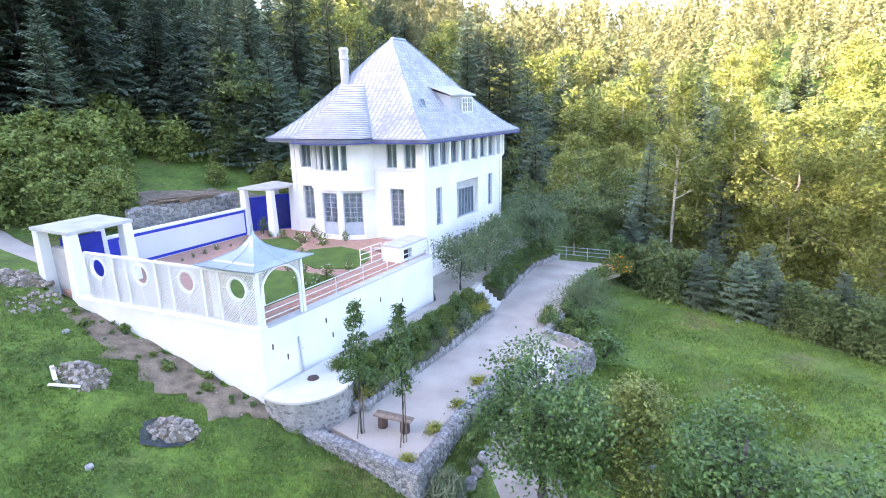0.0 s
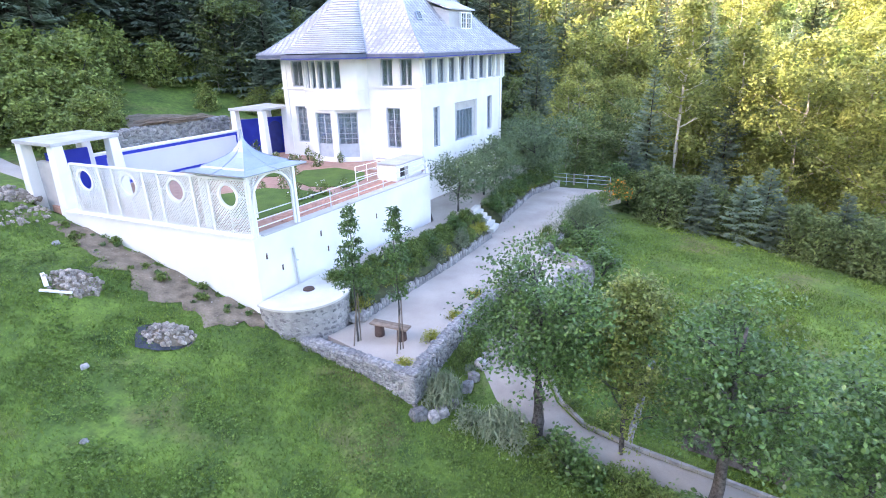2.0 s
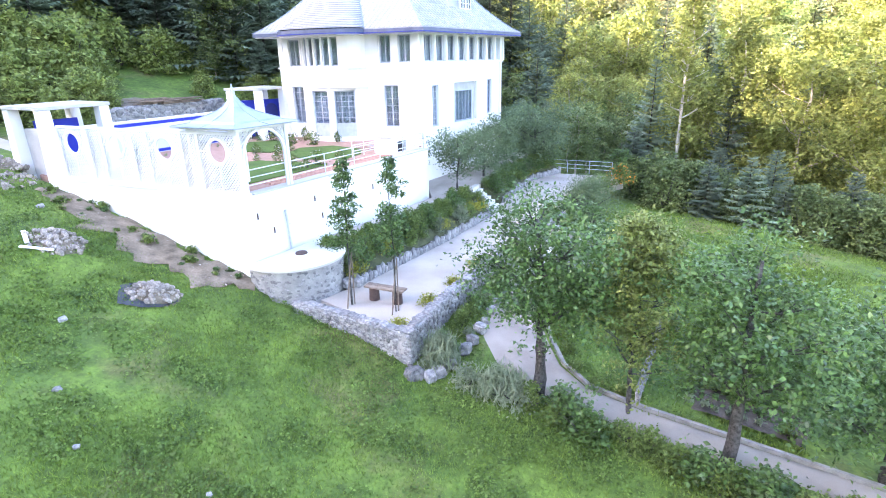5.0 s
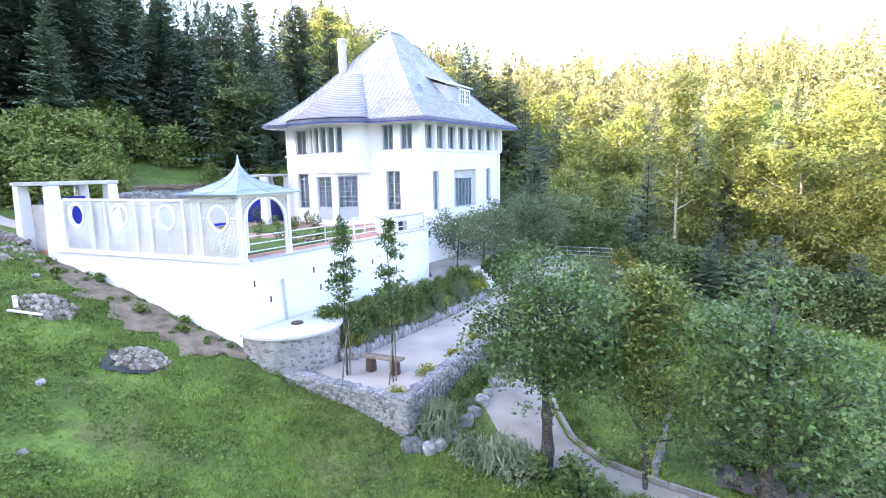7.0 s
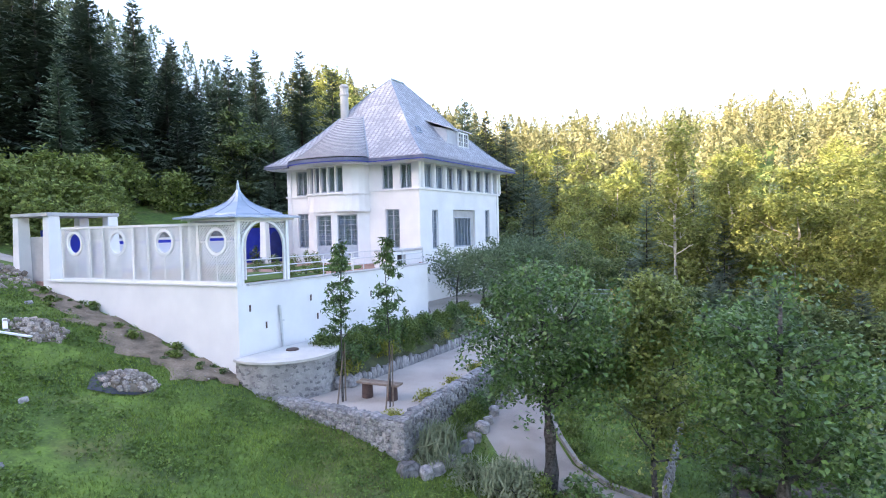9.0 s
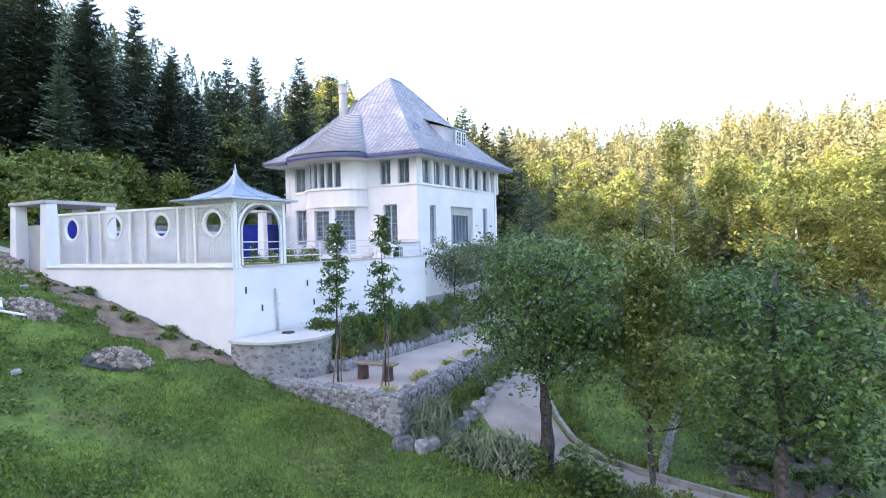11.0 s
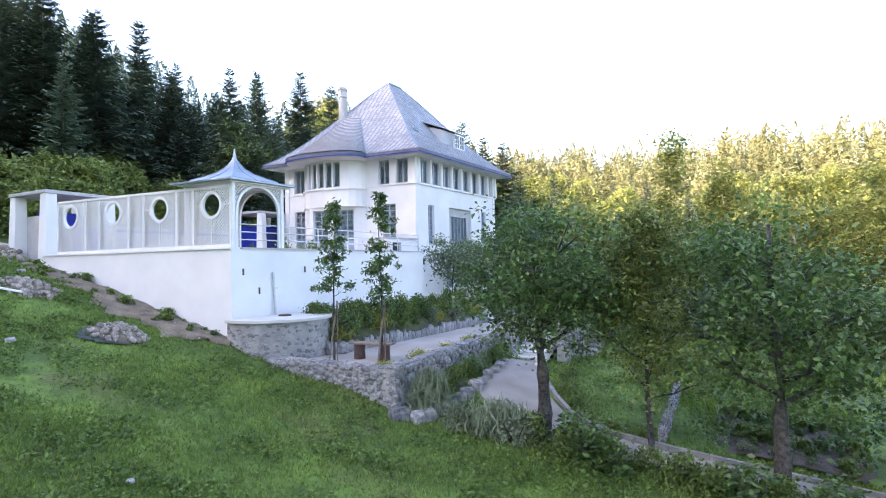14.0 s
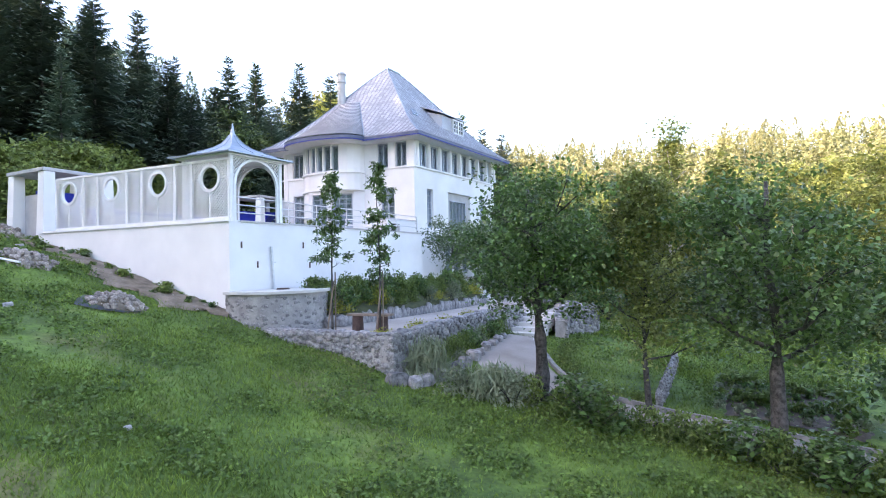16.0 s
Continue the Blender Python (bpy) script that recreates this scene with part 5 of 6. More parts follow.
# ---- stonework ----
def stone_mesh(seed, flat=0.5):
    """A rough block, about one unit long."""
    r = random.Random(seed)
    bm = bmesh.new()
    bmesh.ops.create_cube(bm, size=1)
    bmesh.ops.bevel(bm, geom=bm.edges[:], offset=0.2, segments=1, affect="EDGES")
    for v in bm.verts:
        v.co += Vector((r.uniform(-0.09, 0.09), r.uniform(-0.09, 0.09), r.uniform(-0.09, 0.09)))
    me = bpy.data.meshes.new("stone")
    bm.to_mesh(me)
    bm.free()
    me.materials.append(M_STONE)
    return me


STONES = [stone_mesh(i) for i in range(7)]
rs = random.Random(9)


def stone(parent, p, size, turn, tip=0.0):
    ob = new("stone", rs.choice(STONES))
    ob.parent = parent
    ob.matrix_basis = pose(*p, rs.uniform(-9, 9) + tip, rs.uniform(-13, 13), turn + rs.uniform(-10, 10)) @ Matrix.Diagonal((*size, 1))
    return ob


def stone_wall(name, label, line, ztop, zbot, thick, unit=0.27, rows=None, cap=True):
    """A wall of fieldstones: a mortar core along the line, its outer face to the right of the way, with stones on that face and along the top.
    ztop, zbot: heights at each point of the line."""
    bm = bmesh.new()
    n = len(line)
    out = []
    for i, p in enumerate(line):
        a, b = Vector(line[max(0, i - 1)]), Vector(line[min(n - 1, i + 1)])
        d = (b - a).normalized()
        out.append(Vector((d.y, -d.x)))
    outer = [Vector(p) for p in line]
    inner = [Vector(p) - o * thick for p, o in zip(line, out)]
    cols = []
    for o_, i_, zt, zb in zip(outer, inner, ztop, zbot):
        cols.append([bm.verts.new((*o_, zb)), bm.verts.new((*o_, zt)), bm.verts.new((*i_, zt)), bm.verts.new((*i_, zb))])
    for a, b in zip(cols, cols[1:]):
        for k in range(4):
            bm.faces.new((a[k], a[(k + 1) % 4], b[(k + 1) % 4], b[k]))
    bm.faces.new(cols[0]), bm.faces.new(cols[-1][::-1])
    w = part(name, bm, M_MORTAR)
    tagged(w, label, "stone wall", kind="structure")
    for i in range(n - 1):
        a, b = outer[i], outer[i + 1]
        L = (b - a).length
        d = (b - a).normalized()
        turn = math.degrees(math.atan2(d.y, d.x))
        o = out[i].lerp(out[i + 1], 0.5).normalized()
        hmax = max(ztop[i] - zbot[i], ztop[i + 1] - zbot[i + 1])
        # irregular stones of several sizes, large ones first, that keep clear of each other
        got = []
        tries = int(L * hmax / (unit * unit) * 26)
        for q in range(tries):
            big = unit * (0.82 if q < tries * 0.15 else 0.55 if q < tries * 0.5 else 0.36) * rs.uniform(0.85, 1.15)
            s, f = rs.uniform(0, L), rs.random()
            k = s / L
            zt, zb = ztop[i] + (ztop[i + 1] - ztop[i]) * k, zbot[i] + (zbot[i + 1] - zbot[i]) * k
            z = zb + (zt - zb) * f
            if any(((s - a_) / 1.25) ** 2 + ((z - b_) / 0.85) ** 2 < (0.47 * (big + c_)) ** 2 for a_, b_, c_ in got):
                continue
            got.append((s, z, big))
            p = a + d * s + o * rs.uniform(-0.03, 0.02)
            ob = stone(w, (p.x, p.y, z), (big * rs.uniform(1.0, 1.35), 0.09 + big * 0.28, big * rs.uniform(0.7, 0.98)), turn)
            ob.matrix_basis = ob.matrix_basis @ Matrix.Rotation(radians(rs.uniform(-28, 28)), 4, "Y")
        if cap:
            s = 0.0
            while s < L:
                ln = unit * rs.uniform(0.8, 1.5)
                k = min(1, (s + ln / 2) / L)
                p = a + d * (s + ln / 2) - o * (thick / 2 + rs.uniform(-0.04, 0.04))
                stone(w, (p.x, p.y, ztop[i] + (ztop[i + 1] - ztop[i]) * k + 0.02), (ln, thick * rs.uniform(0.75, 1.0), rs.uniform(0.1, 0.18)), turn)
                s += ln
    return w


stone_wall("square_wall_south", "low grey fieldstone retaining wall around the gravel square", [(-5.6, 18.05), (-4.7, 17.65), (-3.0, 16.6), (-1.1, 15.4)], (-3.62, -3.6, -3.58, -3.55), (-4.6, -4.75, -4.95, -5.3), 0.42, 0.25)
stone_wall("square_wall_east", "low grey fieldstone retaining wall beside the lower path", [(-1.1, 15.4), (-0.2, 17.4), (0.5, 18.9), (1.9, 21.3), (3.75, 23.45)], (-3.55, -3.56, -3.55, -3.5, -3.42), (-5.3, -4.95, -4.75, -4.6, -4.7), 0.4, 0.25)
stone_wall("stair_wall", "curved grey fieldstone wall beside the garden steps", [(5.35, 22.2), (5.55, 23.3), (6.2, 23.85), (7.0, 24.2), (7.5, 25.2)], (-3.95, -3.5, -3.48, -3.5, -3.7), (-4.9, -4.8, -4.75, -4.7, -4.8), 0.45, 0.27)
stone_wall("bed_edge_wall", "low stone edge of the right-hand planting bed", [(7.3, 24.9), (6.4, 26.2), (5.4, 26.9), (6.7, 29.1)], (-3.6, -3.5, -3.5, -3.5), (-4.7, -4.1, -3.9, -3.8), 0.35, 0.3)
stone_wall("dry_wall", "short dry stone wall running down the meadow", [(5.95, 14.3), (6.7, 15.7), (8.3, 18.7)], (-5.12, -5.0, -4.82), (-5.8, -5.6, -5.4), 0.1, 0.13)

# the round water tank at the corner of the terrace
TK, TKR = Vector((-5.8, 20.05)), 1.93


def build_tank():
    arc = []
    for i in range(73):
        a = math.radians(180 + i * 5)
        p = TK + Vector((math.cos(a), math.sin(a))) * TKR
        if (p - TC).dot(NU) > 0.0:
            arc.append(p)
    bm = bmesh.new()
    prism(bm, [TK + (p - TK) * 0.97 for p in arc], -4.7, -2.42)
    tk = part("tank_wall", bm, M_MORTAR)
    tagged(tk, "round grey stone water tank against the terrace wall", "stone tank", kind="structure")
    for i in range(len(arc) - 1):
        a, b = arc[i], arc[i + 1]
        d = (b - a).normalized()
        o = Vector((d.y, -d.x))
        for row in range(9):
            if rs.random() < 0.8:
                p = TK + ((a + b) / 2 - TK) * rs.uniform(0.935, 0.945) + d * rs.uniform(-0.06, 0.06)
                ob = stone(tk, (p.x, p.y, -2.58 - row * 0.21 + rs.uniform(-0.08, 0.08)), (rs.uniform(0.09, 0.25), 0.16, rs.uniform(0.07, 0.17)), math.degrees(math.atan2(d.y, d.x)))
                ob.matrix_basis = ob.matrix_basis @ Matrix.Rotation(radians(rs.uniform(-25, 25)), 4, "Y")
    bm = bmesh.new()
    prism(bm, [TK + (p - TK) * 1.02 for p in arc], -2.42, -2.33)
    tagged(part("tank_cover", bm, M_COVER), "smooth pale cement cover of the round tank", "cover slab", kind="structure")
    bm = bmesh.new()
    c = Vector((-5.5, 19.95))
    bmesh.ops.create_cone(bm, cap_ends=True, segments=20, radius1=0.24, radius2=0.22, depth=0.05, matrix=Matrix.Translation((c.x, c.y, -2.305)))
    tagged(part("manhole_cover", bm, M_STUMP), "dark round iron manhole lid on the tank", "manhole lid")


M_COVER = mat("pale_cement", (0.5, 0.49, 0.47), (0.62, 0.61, 0.59), 1.5, 0.9, 0.15, 40)
build_tank()

# wall slits, dark plates that paint the shade of each hollow, and the downpipe
for P, d, spots in ((TC, U, ((0.5, -0.69), (3.45, -0.65), (3.8, -1.45), (1.2, -1.4), (7.2, -0.9), (9.0, -1.5))), (TC, V, ((1.6, -2.6), (2.3, -1.9), (4.2, -2.1), (5.6, -1.5), (3.4, -2.8)))):
    for s, z in spots:
        p = P + d * s
        n = NU if d is U else NV
        bm = bmesh.new()
        turn = math.degrees(math.atan2(d.y, d.x))
        box(bm, (p.x + n.x * 0.002, p.y + n.y * 0.002, z), (0.07, 0.012, 0.24), turn)
        tagged(part("weep_slit", bm, M_STUMP), "narrow drainage slit in the white wall, its shade painted as a dark plate", "drain slit", "drainage slits")
dp = TC + U * 1.9 + NU * 0.06
pipe = empty("downpipe", (dp.x, dp.y, -2.33), "grey downpipe on the white terrace wall", "pipe")
bm = bmesh.new()
bar(bm, (0, 0, 0), (-0.06, -0.1, 1.6), 0.05, 10)
part("tube", bm, M_STEEL, pipe)
bm = bmesh.new()
box(bm, (0, 0, 1.0), (0.16, 0.06, 0.05), 58)
part("bracket", bm, M_STEEL, pipe)

# ---- planting beds along the gravel path ----
EDGE1 = [(-3.95, 20.0), (-3.3, 20.2), (-1.5, 22.9), (0.25, 25.6), (2.5, 29.5)]
IN1 = [(-4.8, 21.0), (-4.2, 21.8), (-2.5, 24.3), (-0.6, 27.5), (1.5, 30.7)]
EDGE2 = [(3.55, 32.5), (5.0, 35.8), (6.4, 38.9), (8.7, 41.1)]
IN2 = [(2.2, 32.2), (3.6, 35.4), (4.7, 37.6), (7.7, 41.7)]


M_BED = mat("ground_cover_bed", (0.035, 0.045, 0.02), (0.085, 0.095, 0.04), 3.0, 0.9, 0.9, 20)


def bed(name, edge, inner, z0, z1, label):
    bm = bmesh.new()
    cols = []
    for e, i in zip(edge, inner):
        e, i = Vector(e), Vector(i)
        cols.append([bm.verts.new((*e.lerp(i, k / 4), z0 + (z1 - z0) * (k / 4) ** 0.8 + 0.05 * (k in (1, 2, 3)))) for k in range(5)] + [bm.verts.new((*i, -4.3)), bm.verts.new((*e, -4.3))])
    for a, b in zip(cols, cols[1:]):
        for k in range(7):
            bm.faces.new((a[k], a[(k + 1) % 7], b[(k + 1) % 7], b[k]))
    bm.faces.new(cols[0]), bm.faces.new(cols[-1][::-1])
    tagged(part(name, bm, M_BED, smooth=False), label, "planting bed", kind="structure")


bed("bed_lower", EDGE1, IN1, PATH + 0.33, WALK + 0.03, "sloping soil bed between gravel path and white wall")
bed("bed_upper", EDGE2, IN2, PATH + 0.33, WALK + 0.03, "sloping soil bed between gravel path and villa")


def edging(line, label):
    w = empty("stone_edging", (*line[0], PATH), label, "stone edging")
    for a, b in zip(line, line[1:]):
        a, b = Vector(a), Vector(b)
        L, d = (b - a).length, (b - a).normalized()
        s = 0.0
        while s < L:
            wd = rs.uniform(0.16, 0.34)
            p = a + d * (s + wd / 2) - Vector(line[0])
            h = rs.uniform(0.42, 0.62)
            stone(w, (p.x, p.y, h / 2 - 0.12), (wd, 0.16, h), math.degrees(math.atan2(d.y, d.x)))
            s += wd


edging([(Vector(p) + Vector((0.08, -0.05))) for p in EDGE1], "upright rough slabs edging the planted bank")
edging([(Vector(p) + Vector((0.08, -0.05))) for p in EDGE2], "upright rough slabs edging the upper planted bank")
for x, y in ((-3.75, 19.75), (-3.35, 19.85), (-3.55, 20.05), (-4.0, 20.15)):
    tagged(stone(None, (x, y, PATH + 0.18), (0.42, 0.34, 0.42), rs.uniform(0, 90)), "large rough grey stone at the end of the bed", "stone", "stones at the bed end")
boulder = tagged(stone(None, (-0.95, 14.95, -4.8), (0.62, 0.5, 0.68), 30), "big dark boulder at the corner of the stone wall", "boulder")
boulder.data = boulder.data.copy()
boulder.data.materials[0] = M_DARKSTONE
for x, y, s in ((-0.45, 14.9, 0.35), (-0.2, 15.15, 0.4), (0.75, 16.35, 0.4), (1.0, 16.9, 0.35), (1.3, 17.6, 0.38), (1.55, 18.2, 0.3), (1.8, 18.9, 0.36), (2.1, 19.6, 0.3), (2.35, 20.3, 0.34), (2.6, 21.0, 0.3), (0.2, 15.6, 0.4)):
    tagged(stone(None, (x, y, tg(x, y) + s * 0.3), (s * 1.2, s, s), rs.uniform(0, 180)), "rough grey rock edging the lower path", "rock", "rocks along the lower path")

IVY = mat("mixed_garden_leaves", (0.075, 0.13, 0.028), (0.19, 0.26, 0.06), 1.5, 0.6, 0, 8, spread=0.4, translucent=0.3, island=True)
SAGE = mat("pale_lavender_leaves", (0.13, 0.17, 0.10), (0.24, 0.28, 0.18), 2, 0.7, 0, 8, spread=0.2, translucent=0.2)
bp = [shrub("bed_shrub", (0, 0, -50), 0.75, 0.75, 0.75, 0.12, 800, 200 + i, "leafy green shrub on the planted bank", m_, "shrubs on the banks", stems=5) for i, m_ in enumerate((IVY, IVY, M_LEAF, SAGE))]
low = [shrub("ground_cover", (0, 0, -50), 0.6, 0.6, 0.28, 0.09, 900, 210 + i, "low yellow-green ground cover plant", m_, "ground cover plants", stems=3, category="plant") for i, m_ in enumerate((IVY, M_YELLOW))]


def along(edge, inner, z0, z1, n, lo, hi):
    m = len(edge) - 1
    for i in range(n):
        f = (i + rs.uniform(0.1, 0.9)) / n * m
        k = min(m - 1, int(f))
        e, q = Vector(edge[k]).lerp(Vector(edge[k + 1]), f - k), Vector(inner[k]).lerp(Vector(inner[k + 1]), f - k)
        t = rs.uniform(0.12, 0.85)
        p = e.lerp(q, t)
        pl = rs.choice(bp[:3]) if t > 0.3 else rs.choice(bp + low)
        s = rs.uniform(lo, hi)
        place(pl, p.x, p.y, s, s * rs.uniform(0.8, 1.25), z0 + (z1 - z0) * t ** 0.8 + 0.08)


along(EDGE1, IN1, PATH + 0.33, WALK, 110, 0.55, 1.05)
along(EDGE2, IN2, PATH + 0.33, WALK, 105, 0.55, 1.0)
for x, y, s in ((-3.4, 21.2, 0.9), (-3.0, 22.0, 0.8), (-2.4, 22.9, 1.0), (-2.0, 23.8, 0.8), (-1.6, 24.6, 0.9), (-0.9, 25.8, 0.8), (-0.2, 26.9, 0.8), (0.5, 28.2, 0.8)):
    place(rs.choice(bp[:3]), x, y, s, s * 1.75, -2.8)

# beds and plants on the low side
for x, y, s, sz, k in ((5.9, 28.0, 0.8, 0.9, 2), (6.6, 27.6, 0.9, 0.8, 1), (6.9, 26.6, 0.8, 0.6, 1), (7.9, 25.0, 1.3, 1.3, 2), (7.0, 29.6, 0.9, 1.1, 2), (8.0, 32.6, 0.9, 1.2, 1), (9.0, 34.2, 1.0, 1.3, 0), (9.9, 35.4, 1.0, 1.2, 2), (10.8, 36.8, 1.0, 1.1, 1), (11.5, 37.6, 0.9, 1.0, 0), (8.9, 32.2, 1.2, 1.5, 0), (7.9, 28.4, 1.2, 1.2, 2)):
    place(bp[k], x, y, s * 1.3, sz * 1.35, -4.0 if x > 7.4 else PATH - 0.1)
shrub("broom_shrub", (8.4, 30.7, -4.2), 2.3, 2.2, 2.2, 0.12, 9000, 220, "large grey-green feathery shrub beside the path", M_LEAFPALE, droop=-0.7, aspect=0.3, stems=10)
shrub("marigold_bed", (12.6, 38.2, -3.9), 1.3, 1.0, 1.2, 0.12, 2400, 221, "yellow and orange flowering plants by the railing", IVY, stems=6, flowers=(M_ORANGE, 110, 0.16), category="plant")
shrub("spiky_grass", (5.75, 28.6, PATH), 0.6, 0.5, 0.9, 0.5, 500, 222, "tuft of upright green grass by the path", IVY, droop=-1.2, aspect=0.07, stems=2, category="plant")
shrub("round_bush", (13.6, 41.5, -4.6), 1.4, 1.4, 2.4, 0.2, 2600, 223, "rounded bright green bush behind the railing", M_LEAF, stems=6)
# between the stone wall and the lower path
for x, y, s, sz, k in ((0.35, 17.2, 0.7, 0.8, 0), (0.8, 18.3, 0.75, 0.9, 1), (1.3, 19.2, 0.75, 0.9, 2), (1.8, 20.2, 0.75, 1.0, 0), (2.3, 21.0, 0.7, 1.0, 1), (2.75, 21.9, 0.65, 1.1, 0), (0.9, 17.2, 0.6, 0.5, 3), (0.0, 16.4, 0.6, 0.8, 2), (0.6, 17.8, 0.7, 0.9, 1), (1.1, 18.7, 0.7, 1.0, 0), (1.6, 19.8, 0.7, 0.9, 3), (2.1, 20.7, 0.7, 1.0, 2), (2.55, 21.5, 0.7, 1.1, 1)):
    place(bp[k], x, y, s * 1.1, sz * 1.35, -4.62)
shrub("ornamental_grass", (-0.1, 15.75, -5.0), 0.75, 0.7, 1.0, 0.75, 1300, 224, "pale tall ornamental grass at the corner of the stone wall", SAGE, droop=-1.1, aspect=0.05, stems=3, category="plant")
shrub("lavender_clump", (1.6, 14.4, -5.2), 1.35, 0.8, 0.75, 0.34, 2600, 225, "pale grey-green lavender clump at the foot of the tree", SAGE, droop=-1.0, aspect=0.1, stems=3, category="plant")
for x, y, s, k in ((0.7, 14.7, 0.8, 3), (2.6, 13.9, 0.9, 0), (3.5, 13.4, 0.95, 2), (4.2, 12.9, 0.8, 0), (5.0, 12.7, 0.7, 1), (5.7, 12.4, 0.75, 1), (6.6, 11.5, 0.9, 2), (7.3, 11.3, 0.9, 0), (8.1, 10.9, 0.95, 2), (8.8, 10.5, 0.9, 0), (9.6, 10.1, 0.9, 1), (10.5, 9.8, 1.0, 0), (2.1, 13.9, 0.8, 3), (3.1, 13.2, 0.8, 0), (3.9, 12.8, 0.9, 2), (6.1, 11.8, 0.8, 1), (7.0, 11.0, 0.9, 0), (7.8, 10.5, 0.9, 2), (8.5, 10.1, 1.0, 0), (9.3, 9.7, 1.0, 2), (9.9, 10.3, 0.9, 0)):
    place(bp[k], x, y, s * 1.4, s * 1.45)
for x, y, s in ((5.2, 12.2, 1.0), (5.9, 12.0, 1.1), (6.3, 12.0, 0.9), (4.3, 15.8, 0.9), (4.3, 16.8, 0.9), (4.4, 18.0, 1.0), (4.6, 19.0, 0.9), (4.8, 15.0, 0.9), (5.5, 14.7, 0.8), (4.9, 20.0, 1.0)):
    place(low[0], x, y, s, s * 1.5)
for x, y, s in ((-0.5, 18.2, 0.8), (0.45, 19.95, 0.75), (1.35, 21.9, 0.75), (-1.5, 16.4, 0.7), (3.1, 23.6, 0.7)):
    place(low[1], x, y, s, s * 0.9, PATH + 0.06)


# ---- steps, lower path, meadow garden ----
def flight(name, foot, top, width, z0, z1, n, label):
    foot, top = Vector(foot), Vector(top)
    st = empty(name, (foot.x, foot.y, z0), label, "steps")
    d = (top - foot)
    turn = math.degrees(math.atan2(d.y, d.x))
    for i in range(n):
        p = d * ((i + 0.5) / n)
        h = (z1 - z0) / n
        bm = bmesh.new()
        box(bm, (p.x, p.y, h * (i + 0.5) - 0.1), (d.length / n + 0.06, width, h + 0.2), turn, 0.015)
        part("step", bm, M_COVER, st)
    return st


flight("garden_steps", (3.35, 21.75), (4.65, 23.9), 1.5, -4.72, PATH + 0.005, 6, "pale stone garden steps up to the gravel path")
flight("bank_steps", (3.1, 31.0), (1.7, 31.55), 1.2, PATH, WALK + 0.005, 6, "rough pale stone steps through the planted bank")


def ribbon(name, left, right, material, lift, label, category, across=5, sub=6, ragged=0.0, rim=-0.03):
    """A strip laid on the slope between two plan lines."""
    def fine(line):
        out = []
        for a, b in zip(line, line[1:]):
            for i in range(sub):
                out.append(Vector(a).lerp(Vector(b), i / sub))
        return out + [Vector(line[-1])]
    L, R = fine(left), fine(right)
    vs, fs = [], []
    for i, (a, b) in enumerate(zip(L, R)):
        for k in range(across + 1):
            t = k / across
            if ragged and k in (0, across):
                t += (1 if k else -1) * ragged * noise.noise(Vector((i * 0.5, k * 9.0, 1)))
            p = a.lerp(b, t)
            vs.append((p.x, p.y, tg(p.x, p.y) + (lift if 0 < k < across else rim)))
    for i in range(len(L) - 1):
        for k in range(across):
            q = i * (across + 1) + k
            fs.append((q, q + 1, q + across + 2, q + across + 1))
    ob = link(name, vs, fs, material, smooth=True)
    return tagged(ob, label, category, kind="structure")


# Same gravel as the square, with the shade down here put into its colour.
M_SHADEGRAVEL = mat("path_gravel_shade_tint", (0.215, 0.19, 0.172), (0.33, 0.295, 0.268), 0.9, 0.95, 0.5, 50)
LP_L = [(2.75, 21.9), (1.75, 19.3), (1.25, 17.3), (1.6, 15.9), (2.9, 14.4), (4.9, 13.2), (7.0, 12.3), (9.5, 11.2), (13.0, 9.4), (20, 5.5)]
LP_R = [(4.0, 21.6), (3.85, 19.4), (3.85, 17.5), (4.0, 16.0), (4.6, 14.9), (6.0, 14.05), (7.7, 13.25), (10.0, 12.1), (13.5, 10.3), (20.5, 6.4)]
ribbon("lower_path", LP_L, LP_R, M_SHADEGRAVEL, 0.07, "beige gravel path curving down below the trees", "path")
ribbon("bare_soil", [(-17.2, 22.5), (-15.4, 21.2), (-12.9, 19.6), (-10.6, 18.5), (-8.4, 18.0), (-6.9, 18.3)], [(-16.6, 23.14), (-14.6, 22.28), (-12.2, 21.24), (-9.8, 20.2), (-8.3, 19.56), (-7.05, 19.02)], M_SOIL, 0.1, "strip of dry bare soil along the foot of the white wall", "soil", ragged=0.7, rim=0.03)
ribbon("vegetable_bed", [(7.3, 14.3), (8.2, 16.2), (9.2, 18.0)], [(10.5, 12.5), (11.5, 14.2), (12.2, 16.0)], M_BEDSOIL, 0.09, "dark soil vegetable bed in the meadow", "vegetable bed", ragged=0.15, rim=-0.06)
ribbon("track", [(-36, 33.5), (-31, 32.6), (-26, 31.2), (-19.8, 27.6)], [(-36, 31.5), (-31, 30.6), (-26, 29.3), (-20.3, 26.4)], M_GRAVEL, 0.1, "pale gravel track arriving at the entrance porch", "track")

ribbon("bare_bank", [(-21.5, 36.0), (-19.0, 37.6), (-16.5, 40.0), (-14.0, 42.0)], [(-23.0, 39.0), (-20.5, 41.0), (-18.0, 43.0), (-14.5, 44.5)], M_SOIL, 0.1, "bare grey-brown earth slope above the stone bank", "soil", ragged=0.25)
M_KERB = mat("worn_concrete", (0.17, 0.165, 0.16), (0.3, 0.295, 0.285), 3, 0.9, 0.4, 25)
kerb = empty("path_kerb", (4.0, 17.0, 0), "low pale stone kerb along the lower path", "kerb")
pts = []
for a, b in zip(LP_R[1:8], LP_R[2:9]):
    for i in range(4):
        pts.append(Vector(a).lerp(Vector(b), i / 4))
